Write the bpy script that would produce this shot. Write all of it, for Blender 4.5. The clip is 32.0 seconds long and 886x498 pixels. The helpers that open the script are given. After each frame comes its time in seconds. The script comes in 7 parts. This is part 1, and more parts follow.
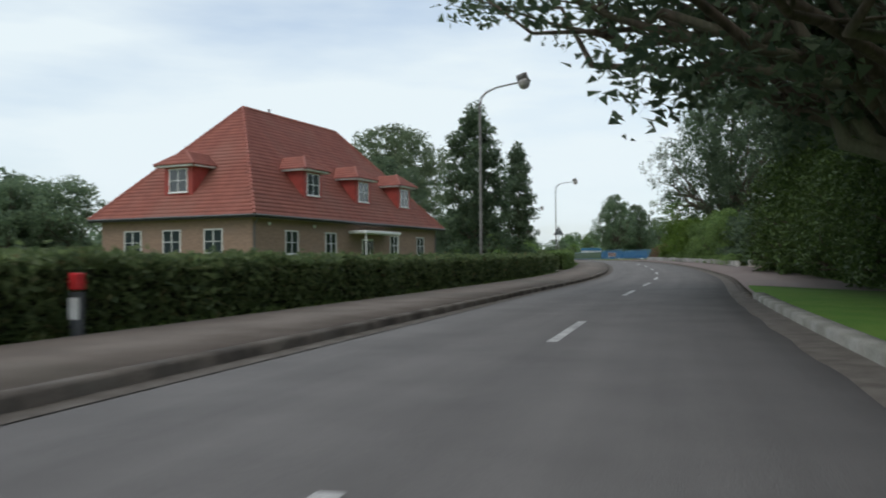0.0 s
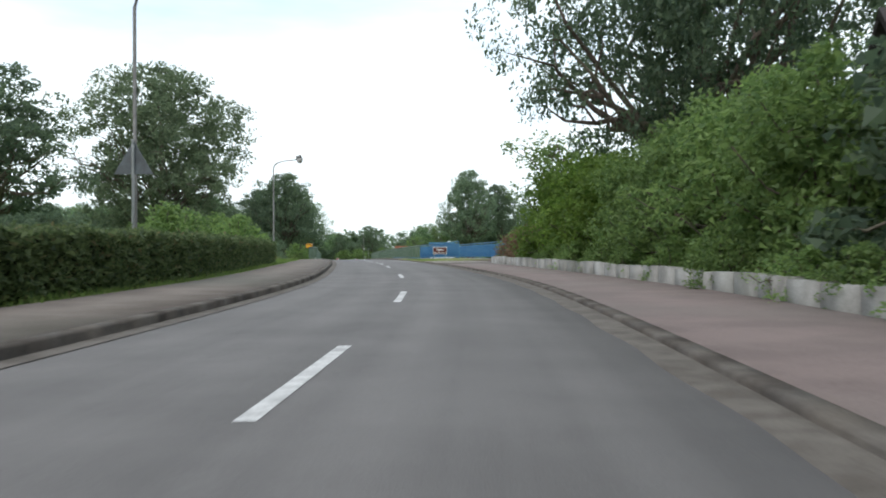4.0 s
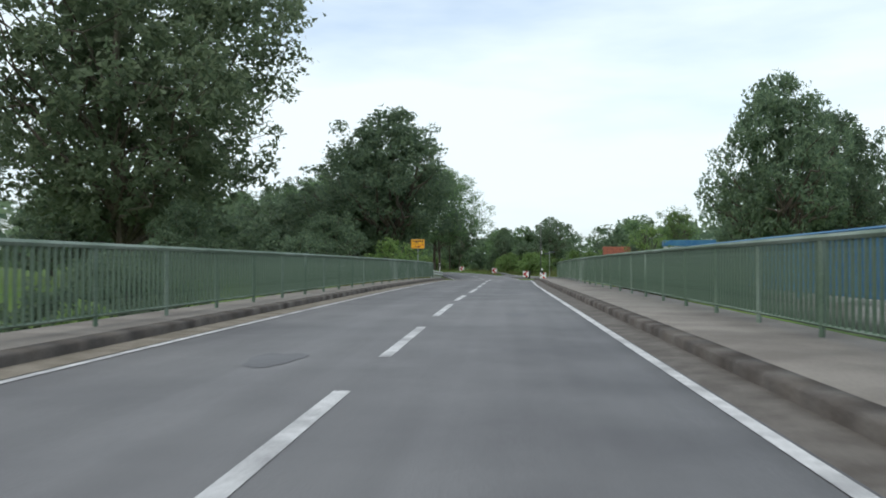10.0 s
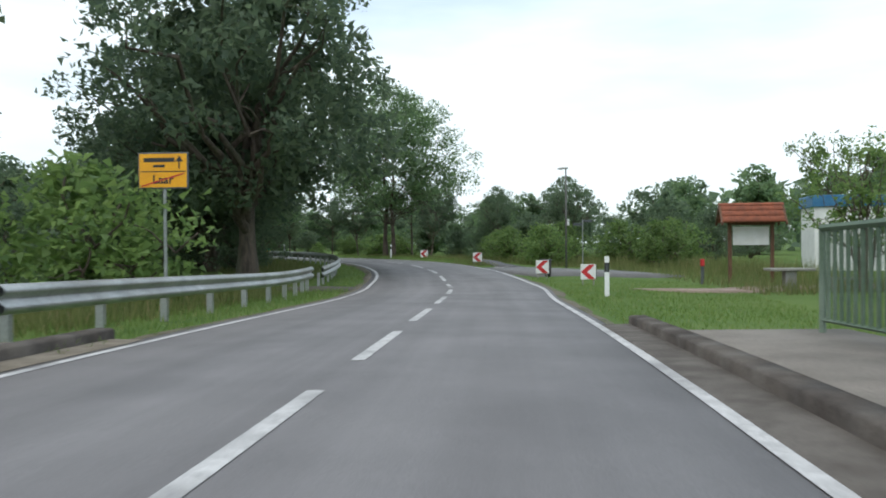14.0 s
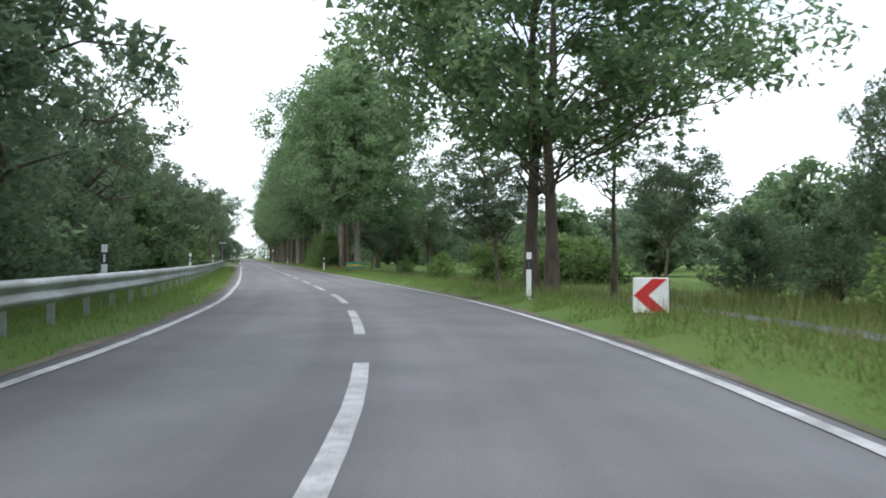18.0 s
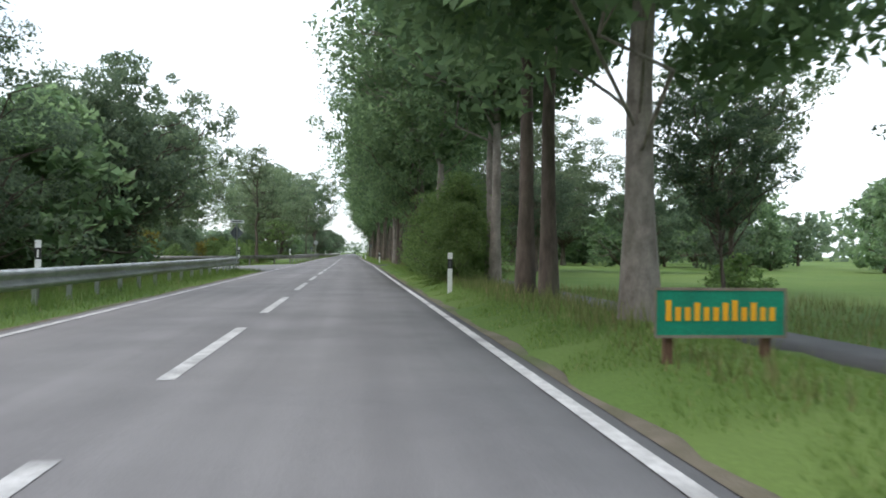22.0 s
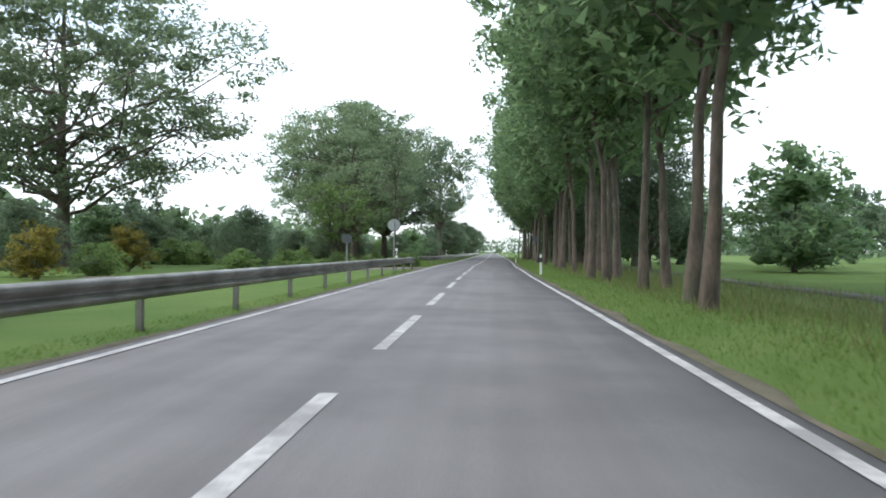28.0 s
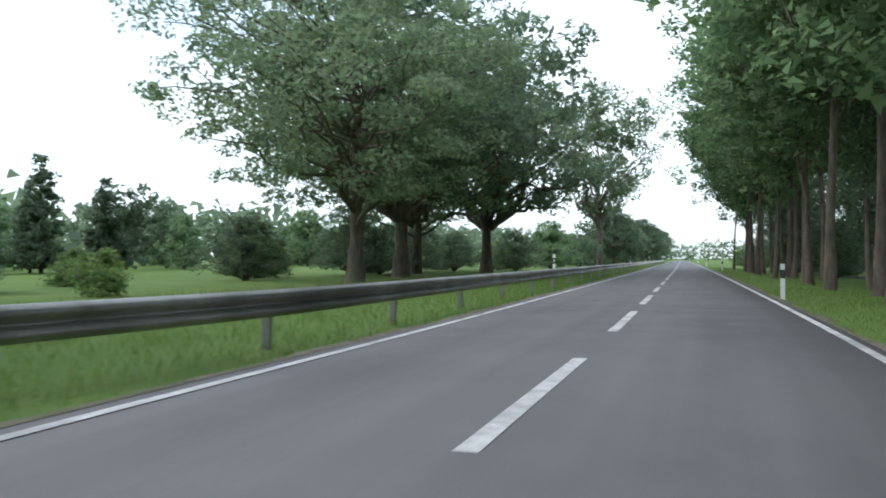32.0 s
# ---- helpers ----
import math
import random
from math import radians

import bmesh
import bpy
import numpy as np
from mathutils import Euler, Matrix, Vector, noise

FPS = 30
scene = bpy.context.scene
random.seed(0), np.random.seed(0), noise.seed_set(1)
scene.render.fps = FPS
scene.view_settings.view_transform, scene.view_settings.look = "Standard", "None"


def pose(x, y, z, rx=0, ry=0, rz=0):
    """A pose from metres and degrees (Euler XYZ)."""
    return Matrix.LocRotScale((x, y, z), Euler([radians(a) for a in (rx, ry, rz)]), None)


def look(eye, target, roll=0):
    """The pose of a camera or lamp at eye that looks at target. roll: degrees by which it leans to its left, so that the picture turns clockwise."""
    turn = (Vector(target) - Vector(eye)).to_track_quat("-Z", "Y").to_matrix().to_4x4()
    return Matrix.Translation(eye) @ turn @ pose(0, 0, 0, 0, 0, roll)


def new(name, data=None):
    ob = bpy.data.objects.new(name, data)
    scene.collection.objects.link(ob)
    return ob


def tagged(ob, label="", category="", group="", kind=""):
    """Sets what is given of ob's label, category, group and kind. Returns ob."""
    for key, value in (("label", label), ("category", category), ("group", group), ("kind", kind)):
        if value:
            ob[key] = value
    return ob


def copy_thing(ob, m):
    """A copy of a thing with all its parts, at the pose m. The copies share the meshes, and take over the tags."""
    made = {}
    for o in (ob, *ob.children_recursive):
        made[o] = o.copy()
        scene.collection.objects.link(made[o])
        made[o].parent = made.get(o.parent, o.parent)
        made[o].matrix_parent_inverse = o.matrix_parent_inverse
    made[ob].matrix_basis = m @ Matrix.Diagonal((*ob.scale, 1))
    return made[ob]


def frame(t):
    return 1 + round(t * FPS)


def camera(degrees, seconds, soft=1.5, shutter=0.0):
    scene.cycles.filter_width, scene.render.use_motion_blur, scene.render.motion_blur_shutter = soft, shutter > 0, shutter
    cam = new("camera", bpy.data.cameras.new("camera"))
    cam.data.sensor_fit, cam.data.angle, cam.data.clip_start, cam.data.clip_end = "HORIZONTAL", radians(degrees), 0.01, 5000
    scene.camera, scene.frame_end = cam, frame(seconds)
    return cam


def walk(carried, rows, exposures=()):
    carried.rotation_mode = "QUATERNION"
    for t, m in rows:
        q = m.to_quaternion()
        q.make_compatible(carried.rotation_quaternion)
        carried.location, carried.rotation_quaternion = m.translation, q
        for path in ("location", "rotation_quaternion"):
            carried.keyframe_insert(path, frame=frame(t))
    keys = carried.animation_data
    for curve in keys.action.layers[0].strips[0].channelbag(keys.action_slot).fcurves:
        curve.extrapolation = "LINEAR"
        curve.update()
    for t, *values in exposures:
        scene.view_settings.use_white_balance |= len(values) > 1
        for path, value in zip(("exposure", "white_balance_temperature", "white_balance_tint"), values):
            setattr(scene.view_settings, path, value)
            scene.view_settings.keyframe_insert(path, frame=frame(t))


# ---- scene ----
cam = camera(57.1, 32.0, soft=1.8, shutter=0.15)
PATH = [
    (0.0, pose(0.000, 0.000, 0.865, 90.90, 0.50, -0.02)),
    (0.5, pose(1.647, 6.411, 0.834, 90.43, 0.28, -9.61)),
    (1.0, pose(3.389, 12.827, 0.831, 90.14, -0.07, -11.20)),
    (1.5, pose(5.251, 19.440, 0.846, 90.14, -0.08, -11.50)),
    (2.0, pose(7.173, 25.953, 0.885, 90.14, -0.19, -11.70)),
    (2.5, pose(9.180, 32.421, 0.941, 90.34, -0.09, -11.90)),
    (4.5, pose(15.660, 58.185, 1.256, 90.61, 0.59, -6.32)),
    (5.0, pose(16.794, 64.869, 1.332, 90.70, 0.79, -3.33)),
    (5.5, pose(17.563, 71.296, 1.414, 90.80, 0.88, -0.63)),
    (6.0, pose(18.062, 77.567, 1.497, 90.90, 0.98, 2.37)),
    (6.5, pose(18.329, 84.027, 1.566, 90.91, 0.87, 5.17)),
    (7.0, pose(18.528, 90.312, 1.632, 90.91, 0.76, 5.78)),
    (7.5, pose(18.682, 96.746, 1.683, 90.91, 0.59, 4.78)),
    (8.0, pose(18.789, 103.025, 1.729, 90.90, 0.54, 4.18)),
    (8.5, pose(18.825, 109.324, 1.762, 90.91, 0.53, 4.28)),
    (9.0, pose(18.876, 115.351, 1.791, 91.00, 0.62, 4.18)),
    (9.5, pose(18.969, 121.572, 1.802, 91.00, 0.51, 3.88)),
    (10.0, pose(19.035, 127.536, 1.809, 90.90, -0.00, 3.90)),
    (10.5, pose(19.010, 133.490, 1.805, 90.80, -0.11, 3.90)),
    (11.0, pose(19.076, 139.047, 1.802, 90.60, -0.22, 4.00)),
    (11.5, pose(19.214, 144.659, 1.786, 90.50, -0.07, 4.21)),
    (12.0, pose(19.325, 150.038, 1.769, 90.28, -0.03, 4.33)),
    (12.5, pose(19.360, 155.541, 1.740, 90.17, -0.10, 4.24)),
    (13.0, pose(19.395, 160.894, 1.710, 89.95, -0.07, 4.05)),
    (13.5, pose(19.535, 166.410, 1.668, 89.80, 0.23, 3.89)),
    (14.0, pose(19.693, 171.926, 1.625, 89.65, 0.41, 3.72)),
    (14.5, pose(19.800, 177.682, 1.580, 89.48, 0.31, 3.55)),
    (16.5, pose(18.818, 204.291, 1.171, 90.88, 0.92, 8.68)),
    (17.0, pose(18.040, 209.681, 1.274, 90.96, 1.36, 12.23)),
    (17.5, pose(16.937, 214.907, 1.378, 91.03, 0.09, 15.83)),
    (18.0, pose(15.373, 220.213, 1.444, 90.70, -0.32, 19.15)),
    (18.5, pose(13.585, 225.562, 1.489, 90.54, -0.55, 22.41)),
    (19.0, pose(11.442, 230.987, 1.516, 90.47, -0.33, 24.60)),
    (19.5, pose(8.926, 236.374, 1.524, 90.31, -0.11, 24.99)),
    (20.0, pose(6.076, 241.718, 1.516, 90.39, -0.21, 27.24)),
    (20.5, pose(2.911, 246.996, 1.495, 90.31, -0.61, 29.75)),
    (21.0, pose(-0.469, 252.291, 1.482, 90.27, -0.56, 27.57)),
    (21.5, pose(-3.937, 257.700, 1.473, 90.30, -0.72, 26.83)),
    (22.0, pose(-7.524, 263.263, 1.470, 90.30, -0.57, 26.70)),
    (22.5, pose(-11.163, 268.946, 1.474, 90.30, -0.33, 26.63)),
    (23.0, pose(-14.935, 274.720, 1.482, 90.19, 0.24, 26.47)),
    (23.5, pose(-18.724, 280.570, 1.492, 90.12, 0.36, 26.37)),
    (24.0, pose(-22.554, 286.496, 1.504, 90.19, 0.33, 26.27)),
    (24.5, pose(-26.472, 292.408, 1.515, 90.19, -0.10, 26.24)),
    (25.0, pose(-30.440, 298.336, 1.526, 90.24, -0.09, 26.33)),
    (25.5, pose(-34.412, 304.302, 1.535, 90.37, -0.47, 26.61)),
    (26.0, pose(-38.380, 310.307, 1.545, 90.22, -0.22, 27.61)),
    (26.5, pose(-42.342, 316.318, 1.557, 90.18, -0.53, 33.80)),
    (28.5, pose(-58.681, 341.020, 1.549, 90.18, -0.14, 38.72)),
    (29.0, pose(-62.905, 347.334, 1.544, 90.15, -0.16, 46.22)),
    (29.5, pose(-67.123, 353.646, 1.541, 90.21, -0.04, 53.48)),
    (30.0, pose(-71.310, 359.977, 1.539, 90.35, -0.14, 54.79)),
    (30.5, pose(-75.538, 366.302, 1.536, 90.41, 0.05, 54.57)),
    (31.0, pose(-79.682, 372.783, 1.533, 90.03, -0.55, 54.22)),
    (31.5, pose(-83.831, 379.255, 1.535, 90.31, -0.48, 53.96)),
    (32.0, pose(-87.986, 385.722, 1.538, 90.67, 0.01, 49.44)),
]
walk(cam, PATH, exposures=((0.0, -0.12, 6500, 10), (0.6, 0.46, 6500, 11), (2.0, 0.52, 6500, 10.5), (5.0, 0.34, 6430, 9.5), (7.0, 0.1, 6400, 9.5), (14.0, 0.28, 6400, 9.5), (16.5, 0.74, 6380, 13), (20.0, 0.76, 6450, 14), (22.0, 0.8, 6430, 13.5), (23.0, 0.9, 6420, 14),
                           (24.0, 1.06, 6350, 13), (25.0, 0.92, 6400, 13.5), (26.5, 0.98, 6420, 13.5), (29.0, 0.82, 6230, 12), (32.0, 0.76, 6120, 11.5)))

# ---- light ----
world = bpy.data.worlds.new("sky")
scene.world = world
world.use_nodes = True
wt = world.node_tree
wt.nodes.clear()
SUN_EL, SUN_ROT = radians(56), radians(215)
w_out = wt.nodes.new("ShaderNodeOutputWorld")
w_bg = wt.nodes.new("ShaderNodeBackground")
w_sky = wt.nodes.new("ShaderNodeTexSky")
w_sky.sky_type, w_sky.sun_disc = 'NISHITA', False
w_sky.sun_elevation, w_sky.sun_rotation = SUN_EL, SUN_ROT
w_sky.air_density, w_sky.dust_density, w_sky.ozone_density = 1.0, 2.0, 1.0
w_gain = wt.nodes.new("ShaderNodeVectorMath")
w_gain.operation = 'SCALE'
w_gain.inputs[3].default_value = 0.19
w_tc = wt.nodes.new("ShaderNodeTexCoord")
w_map = wt.nodes.new("ShaderNodeMapping")
w_map.inputs['Scale'].default_value = (1.0, 1.0, 4.5)
w_n1 = wt.nodes.new("ShaderNodeTexNoise")
w_n1.inputs['Scale'].default_value = 1.7
w_n1.inputs['Detail'].default_value = 6
w_n1.inputs['Roughness'].default_value = 0.5
w_ramp = wt.nodes.new("ShaderNodeValToRGB")
w_ramp.color_ramp.elements[0].position = 0.38
w_ramp.color_ramp.elements[1].position = 0.58
w_ramp.color_ramp.elements[0].color = (0.45, 0.45, 0.45, 1)
w_mix = wt.nodes.new("ShaderNodeMix")
w_mix.data_type = 'RGBA'
w_mix.inputs[7].default_value = (0.88, 0.99, 1.04, 1)
wt.links.new(w_tc.outputs['Generated'], w_map.inputs['Vector'])
wt.links.new(w_map.outputs[0], w_n1.inputs['Vector'])
wt.links.new(w_n1.outputs['Fac'], w_ramp.inputs[0])
wt.links.new(w_sky.outputs[0], w_gain.inputs[0])
wt.links.new(w_gain.outputs[0], w_mix.inputs[6])
wt.links.new(w_ramp.outputs[0], w_mix.inputs[0])
wt.links.new(w_mix.outputs[2], w_bg.inputs['Color'])
w_bg.inputs['Strength'].default_value = 1.0
wt.links.new(w_bg.outputs[0], w_out.inputs[0])
sun_data = bpy.data.lights.new("sun", 'SUN')
sun_data.energy, sun_data.angle, sun_data.color = 1.05, radians(45), (1.0, 0.97, 0.92)
sun = new("sun", sun_data)
sun.matrix_world = look((0, 0, 0), (-math.sin(SUN_ROT) * math.cos(SUN_EL), -math.cos(SUN_ROT) * math.cos(SUN_EL), -math.sin(SUN_EL)))


# ---- materials ----
def mat(name, c1, c2=None, rough=0.8, metal=0.0, scale=3.0, fine=40.0, bump=0.2, c3=None, spec=0.4, per_object=0.0, coord='Object', stretch=(1, 1, 1)):
    """A surface with blotches (c1 to c2), fine grain, bump and, with c3, larger stains."""
    m = bpy.data.materials.new(name)
    m.use_nodes = True
    nt = m.node_tree
    b = nt.nodes["Principled BSDF"]
    b.inputs['Metallic'].default_value = metal
    b.inputs['Specular IOR Level'].default_value = spec
    tc = nt.nodes.new("ShaderNodeTexCoord")
    mp = nt.nodes.new("ShaderNodeMapping")
    mp.inputs['Scale'].default_value = stretch
    nt.links.new(tc.outputs[coord], mp.inputs[0])
    big = nt.nodes.new("ShaderNodeTexNoise")
    big.inputs['Scale'].default_value, big.inputs['Detail'].default_value = scale, 5
    small = nt.nodes.new("ShaderNodeTexNoise")
    small.inputs['Scale'].default_value, small.inputs['Detail'].default_value = fine, 3
    for n in (big, small):
        nt.links.new(mp.outputs[0], n.inputs['Vector'])
    mx = nt.nodes.new("ShaderNodeMix")
    mx.data_type = 'RGBA'
    c2 = c2 or tuple(v * 0.75 for v in c1)
    mx.inputs[6].default_value, mx.inputs[7].default_value = (*c1, 1), (*c2, 1)
    ramp = nt.nodes.new("ShaderNodeValToRGB")
    ramp.color_ramp.elements[0].position, ramp.color_ramp.elements[1].position = 0.38, 0.64
    nt.links.new(big.outputs['Fac'], ramp.inputs[0])
    nt.links.new(ramp.outputs[0], mx.inputs[0])
    col = mx.outputs[2]
    if c3:
        st = nt.nodes.new("ShaderNodeTexNoise")
        st.inputs['Scale'].default_value, st.inputs['Detail'].default_value = scale * 0.17, 6
        nt.links.new(mp.outputs[0], st.inputs['Vector'])
        r3 = nt.nodes.new("ShaderNodeValToRGB")
        r3.color_ramp.elements[0].position, r3.color_ramp.elements[1].position = 0.48, 0.68
        nt.links.new(st.outputs['Fac'], r3.inputs[0])
        m3 = nt.nodes.new("ShaderNodeMix")
        m3.data_type = 'RGBA'
        m3.inputs[7].default_value = (*c3, 1)
        nt.links.new(col, m3.inputs[6])
        nt.links.new(r3.outputs[0], m3.inputs[0])
        col = m3.outputs[2]
    gr = nt.nodes.new("ShaderNodeMix")
    gr.data_type, gr.blend_type = 'RGBA', 'OVERLAY'
    gr.inputs[0].default_value = 0.35
    nt.links.new(col, gr.inputs[6])
    nt.links.new(small.outputs['Color'] if False else small.outputs['Fac'], gr.inputs[7])
    col = gr.outputs[2]
    if per_object:
        oi = nt.nodes.new("ShaderNodeObjectInfo")
        hs = nt.nodes.new("ShaderNodeHueSaturation")
        mr = nt.nodes.new("ShaderNodeMapRange")
        mr.inputs[3].default_value, mr.inputs[4].default_value = 1 - per_object, 1 + per_object
        nt.links.new(oi.outputs['Random'], mr.inputs[0])
        nt.links.new(mr.outputs[0], hs.inputs['Value'])
        nt.links.new(col, hs.inputs['Color'])
        col = hs.outputs[0]
    nt.links.new(col, b.inputs['Base Color'])
    rr = nt.nodes.new("ShaderNodeMapRange")
    rr.inputs[3].default_value, rr.inputs[4].default_value = max(0.02, rough - 0.12), min(1, rough + 0.12)
    nt.links.new(big.outputs['Fac'], rr.inputs[0])
    nt.links.new(rr.outputs[0], b.inputs['Roughness'])
    if bump:
        bp = nt.nodes.new("ShaderNodeBump")
        bp.inputs['Strength'].default_value, bp.inputs['Distance'].default_value = bump, 0.02
        nt.links.new(small.outputs['Fac'], bp.inputs['Height'])
        nt.links.new(bp.outputs[0], b.inputs['Normal'])
    return m


def leaf_mat(name, c1, c2, c3=None, through_light=0.6, rough=0.55):
    """Leaves: every leaf its own tone between c1 and c2, part of the light passing through."""
    m = bpy.data.materials.new(name)
    m.use_nodes = True
    nt = m.node_tree
    b = nt.nodes["Principled BSDF"]
    b.inputs['Roughness'].default_value = rough
    b.inputs['Specular IOR Level'].default_value = 0.35
    g = nt.nodes.new("ShaderNodeNewGeometry")
    ramp = nt.nodes.new("ShaderNodeValToRGB")
    ramp.color_ramp.elements[0].color, ramp.color_ramp.elements[1].color = (*c1, 1), (*c2, 1)
    if c3:
        e = ramp.color_ramp.elements.new(0.93)
        e.color = (*c2, 1)
        ramp.color_ramp.elements[2].color = (*c3, 1)
    nt.links.new(g.outputs['Random Per Island'], ramp.inputs[0])
    oi = nt.nodes.new("ShaderNodeObjectInfo")
    mr = nt.nodes.new("ShaderNodeMapRange")
    mr.inputs[3].default_value, mr.inputs[4].default_value = 0.8, 1.2
    hs = nt.nodes.new("ShaderNodeHueSaturation")
    nt.links.new(oi.outputs['Random'], mr.inputs[0])
    nt.links.new(mr.outputs[0], hs.inputs['Value'])
    nt.links.new(ramp.outputs[0], hs.inputs['Color'])
    nt.links.new(hs.outputs[0], b.inputs['Base Color'])
    tr = nt.nodes.new("ShaderNodeBsdfTranslucent")
    nt.links.new(hs.outputs[0], tr.inputs['Color'])
    ms = nt.nodes.new("ShaderNodeMixShader")
    ms.inputs[0].default_value = through_light
    nt.links.new(b.outputs[0], ms.inputs[1])
    nt.links.new(tr.outputs[0], ms.inputs[2])
    nt.links.new(ms.outputs[0], nt.nodes["Material Output"].inputs['Surface'])
    return m


def road_mat(name, c1, c2, c3, rough=0.82):
    """Asphalt laid in lanes: long faint streaks, paler wheel tracks, a darker band between them, stone grain."""
    m = mat(name, c1, c2, rough=rough, scale=0.8, fine=90, bump=0.35, c3=c3)
    nt = m.node_tree
    b = nt.nodes["Principled BSDF"]
    base = b.inputs['Base Color'].links[0].from_socket
    uv = nt.nodes.new("ShaderNodeUVMap")
    uv.uv_map = "lane"
    sep = nt.nodes.new("ShaderNodeSeparateXYZ")
    nt.links.new(uv.outputs[0], sep.inputs[0])
    wave = nt.nodes.new("ShaderNodeMath")
    wave.operation = 'MULTIPLY_ADD'
    wave.inputs[1].default_value, wave.inputs[2].default_value = 2 * math.pi / 1.36, math.pi * 0.15
    nt.links.new(sep.outputs[0], wave.inputs[0])
    cosn = nt.nodes.new("ShaderNodeMath")
    cosn.operation = 'COSINE'
    nt.links.new(wave.outputs[0], cosn.inputs[0])
    mp = nt.nodes.new("ShaderNodeMapping")
    mp.inputs['Scale'].default_value = (2.6, 0.05, 1)
    nt.links.new(uv.outputs[0], mp.inputs[0])
    streak = nt.nodes.new("ShaderNodeTexNoise")
    streak.inputs['Scale'].default_value, streak.inputs['Detail'].default_value = 1.0, 6
    nt.links.new(mp.outputs[0], streak.inputs['Vector'])
    lo = nt.nodes.new("ShaderNodeMapRange")
    lo.inputs[1].default_value, lo.inputs[2].default_value = -1, 1
    lo.inputs[3].default_value, lo.inputs[4].default_value = 1.055, 0.945
    nt.links.new(cosn.outputs[0], lo.inputs[0])
    st = nt.nodes.new("ShaderNodeMapRange")
    st.inputs[1].default_value, st.inputs[2].default_value = 0.3, 0.7
    st.inputs[3].default_value, st.inputs[4].default_value = 0.88, 1.12
    nt.links.new(streak.outputs['Fac'], st.inputs[0])
    both = nt.nodes.new("ShaderNodeMath")
    both.operation = 'MULTIPLY'
    nt.links.new(lo.outputs[0], both.inputs[0])
    nt.links.new(st.outputs[0], both.inputs[1])
    # colour falls to 0.66 of its value between stations 375 and 430
    far_tone = nt.nodes.new("ShaderNodeMapRange")
    far_tone.inputs[1].default_value, far_tone.inputs[2].default_value = 375, 430
    far_tone.inputs[3].default_value, far_tone.inputs[4].default_value = 1.0, 0.66
    nt.links.new(sep.outputs[1], far_tone.inputs[0])
    toned = nt.nodes.new("ShaderNodeMath")
    toned.operation = 'MULTIPLY'
    nt.links.new(both.outputs[0], toned.inputs[0])
    nt.links.new(far_tone.outputs[0], toned.inputs[1])
    tone = nt.nodes.new("ShaderNodeHueSaturation")
    nt.links.new(base, tone.inputs['Color'])
    nt.links.new(toned.outputs[0], tone.inputs['Value'])
    nt.links.new(tone.outputs[0], b.inputs['Base Color'])
    return m


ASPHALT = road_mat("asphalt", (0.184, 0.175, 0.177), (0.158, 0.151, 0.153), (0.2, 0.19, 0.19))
ASPHALT_PATH = mat("asphalt_path", (0.1, 0.098, 0.098), (0.08, 0.079, 0.079), rough=0.85, scale=0.9, fine=90, bump=0.35, c3=(0.13, 0.127, 0.126))
ASPHALT_VILLAGE = road_mat("asphalt_village", (0.139, 0.129, 0.125), (0.118, 0.110, 0.107), (0.132, 0.123, 0.119))
ASPHALT_SIDE = mat("asphalt_side", (0.185, 0.181, 0.178), (0.16, 0.157, 0.154), rough=0.82, scale=0.8, fine=90, bump=0.35, c3=(0.2, 0.194, 0.19))
ASPHALT_DARK = mat("asphalt_patch", (0.135, 0.133, 0.138), (0.115, 0.114, 0.118), rough=0.8, scale=1.5, fine=90, bump=0.35)
ASPHALT_BRIDGE = road_mat("asphalt_bridge", (0.137, 0.133, 0.134), (0.108, 0.105, 0.108), (0.160, 0.155, 0.154), 0.75)
GUTTER = mat("gutter_stone", (0.125, 0.108, 0.093), (0.080, 0.067, 0.056), rough=0.9, scale=3.5, fine=50, bump=0.4)
PAVE_GREY = mat("pavement_grey", (0.167, 0.136, 0.116), (0.125, 0.101, 0.085), rough=0.9, scale=1.2, fine=45, bump=0.3, c3=(0.106, 0.096, 0.078))
PAVE_RED = mat("pavement_red", (0.172, 0.130, 0.12), (0.138, 0.106, 0.098), rough=0.9, scale=1.2, fine=45, bump=0.3, c3=(0.155, 0.128, 0.116), per_object=0.12)
KERB = mat("kerb_concrete", (0.118, 0.102, 0.088), (0.058, 0.049, 0.043), rough=0.92, scale=1.8, fine=40, bump=0.4)
KERB_LIGHT = mat("kerb_light", (0.281, 0.273, 0.250), (0.187, 0.183, 0.156), rough=0.9, scale=2, fine=40, bump=0.4, per_object=0.1)
CONCRETE = mat("concrete", (0.33, 0.32, 0.30), (0.2, 0.19, 0.175), rough=0.9, scale=1.4, fine=35, bump=0.3, c3=(0.12, 0.12, 0.10))
WALKWAY = mat("walkway_concrete", (0.222, 0.195, 0.168), (0.145, 0.126, 0.108), rough=0.9, scale=1.1, fine=35, bump=0.35, c3=(0.21, 0.19, 0.165))
WORN = mat("worn_earth", (0.160, 0.131, 0.100), (0.096, 0.087, 0.052), rough=0.95, scale=2.2, fine=50, bump=0.5, c3=(0.072, 0.091, 0.033))
PAVER = mat("concrete_paver", (0.30, 0.27, 0.245), (0.24, 0.215, 0.195), rough=0.9, scale=3, fine=60, bump=0.3, per_object=0.14)
SANDY = mat("sandy_edge", (0.225, 0.192, 0.15), (0.15, 0.125, 0.092), rough=0.95, scale=3, fine=60, bump=0.5)
GRASS = mat("grass_ground", (0.082, 0.140, 0.034), (0.107, 0.161, 0.045), rough=0.95, scale=0.5, fine=25, bump=0.6, c3=(0.123, 0.175, 0.050), spec=0.1)
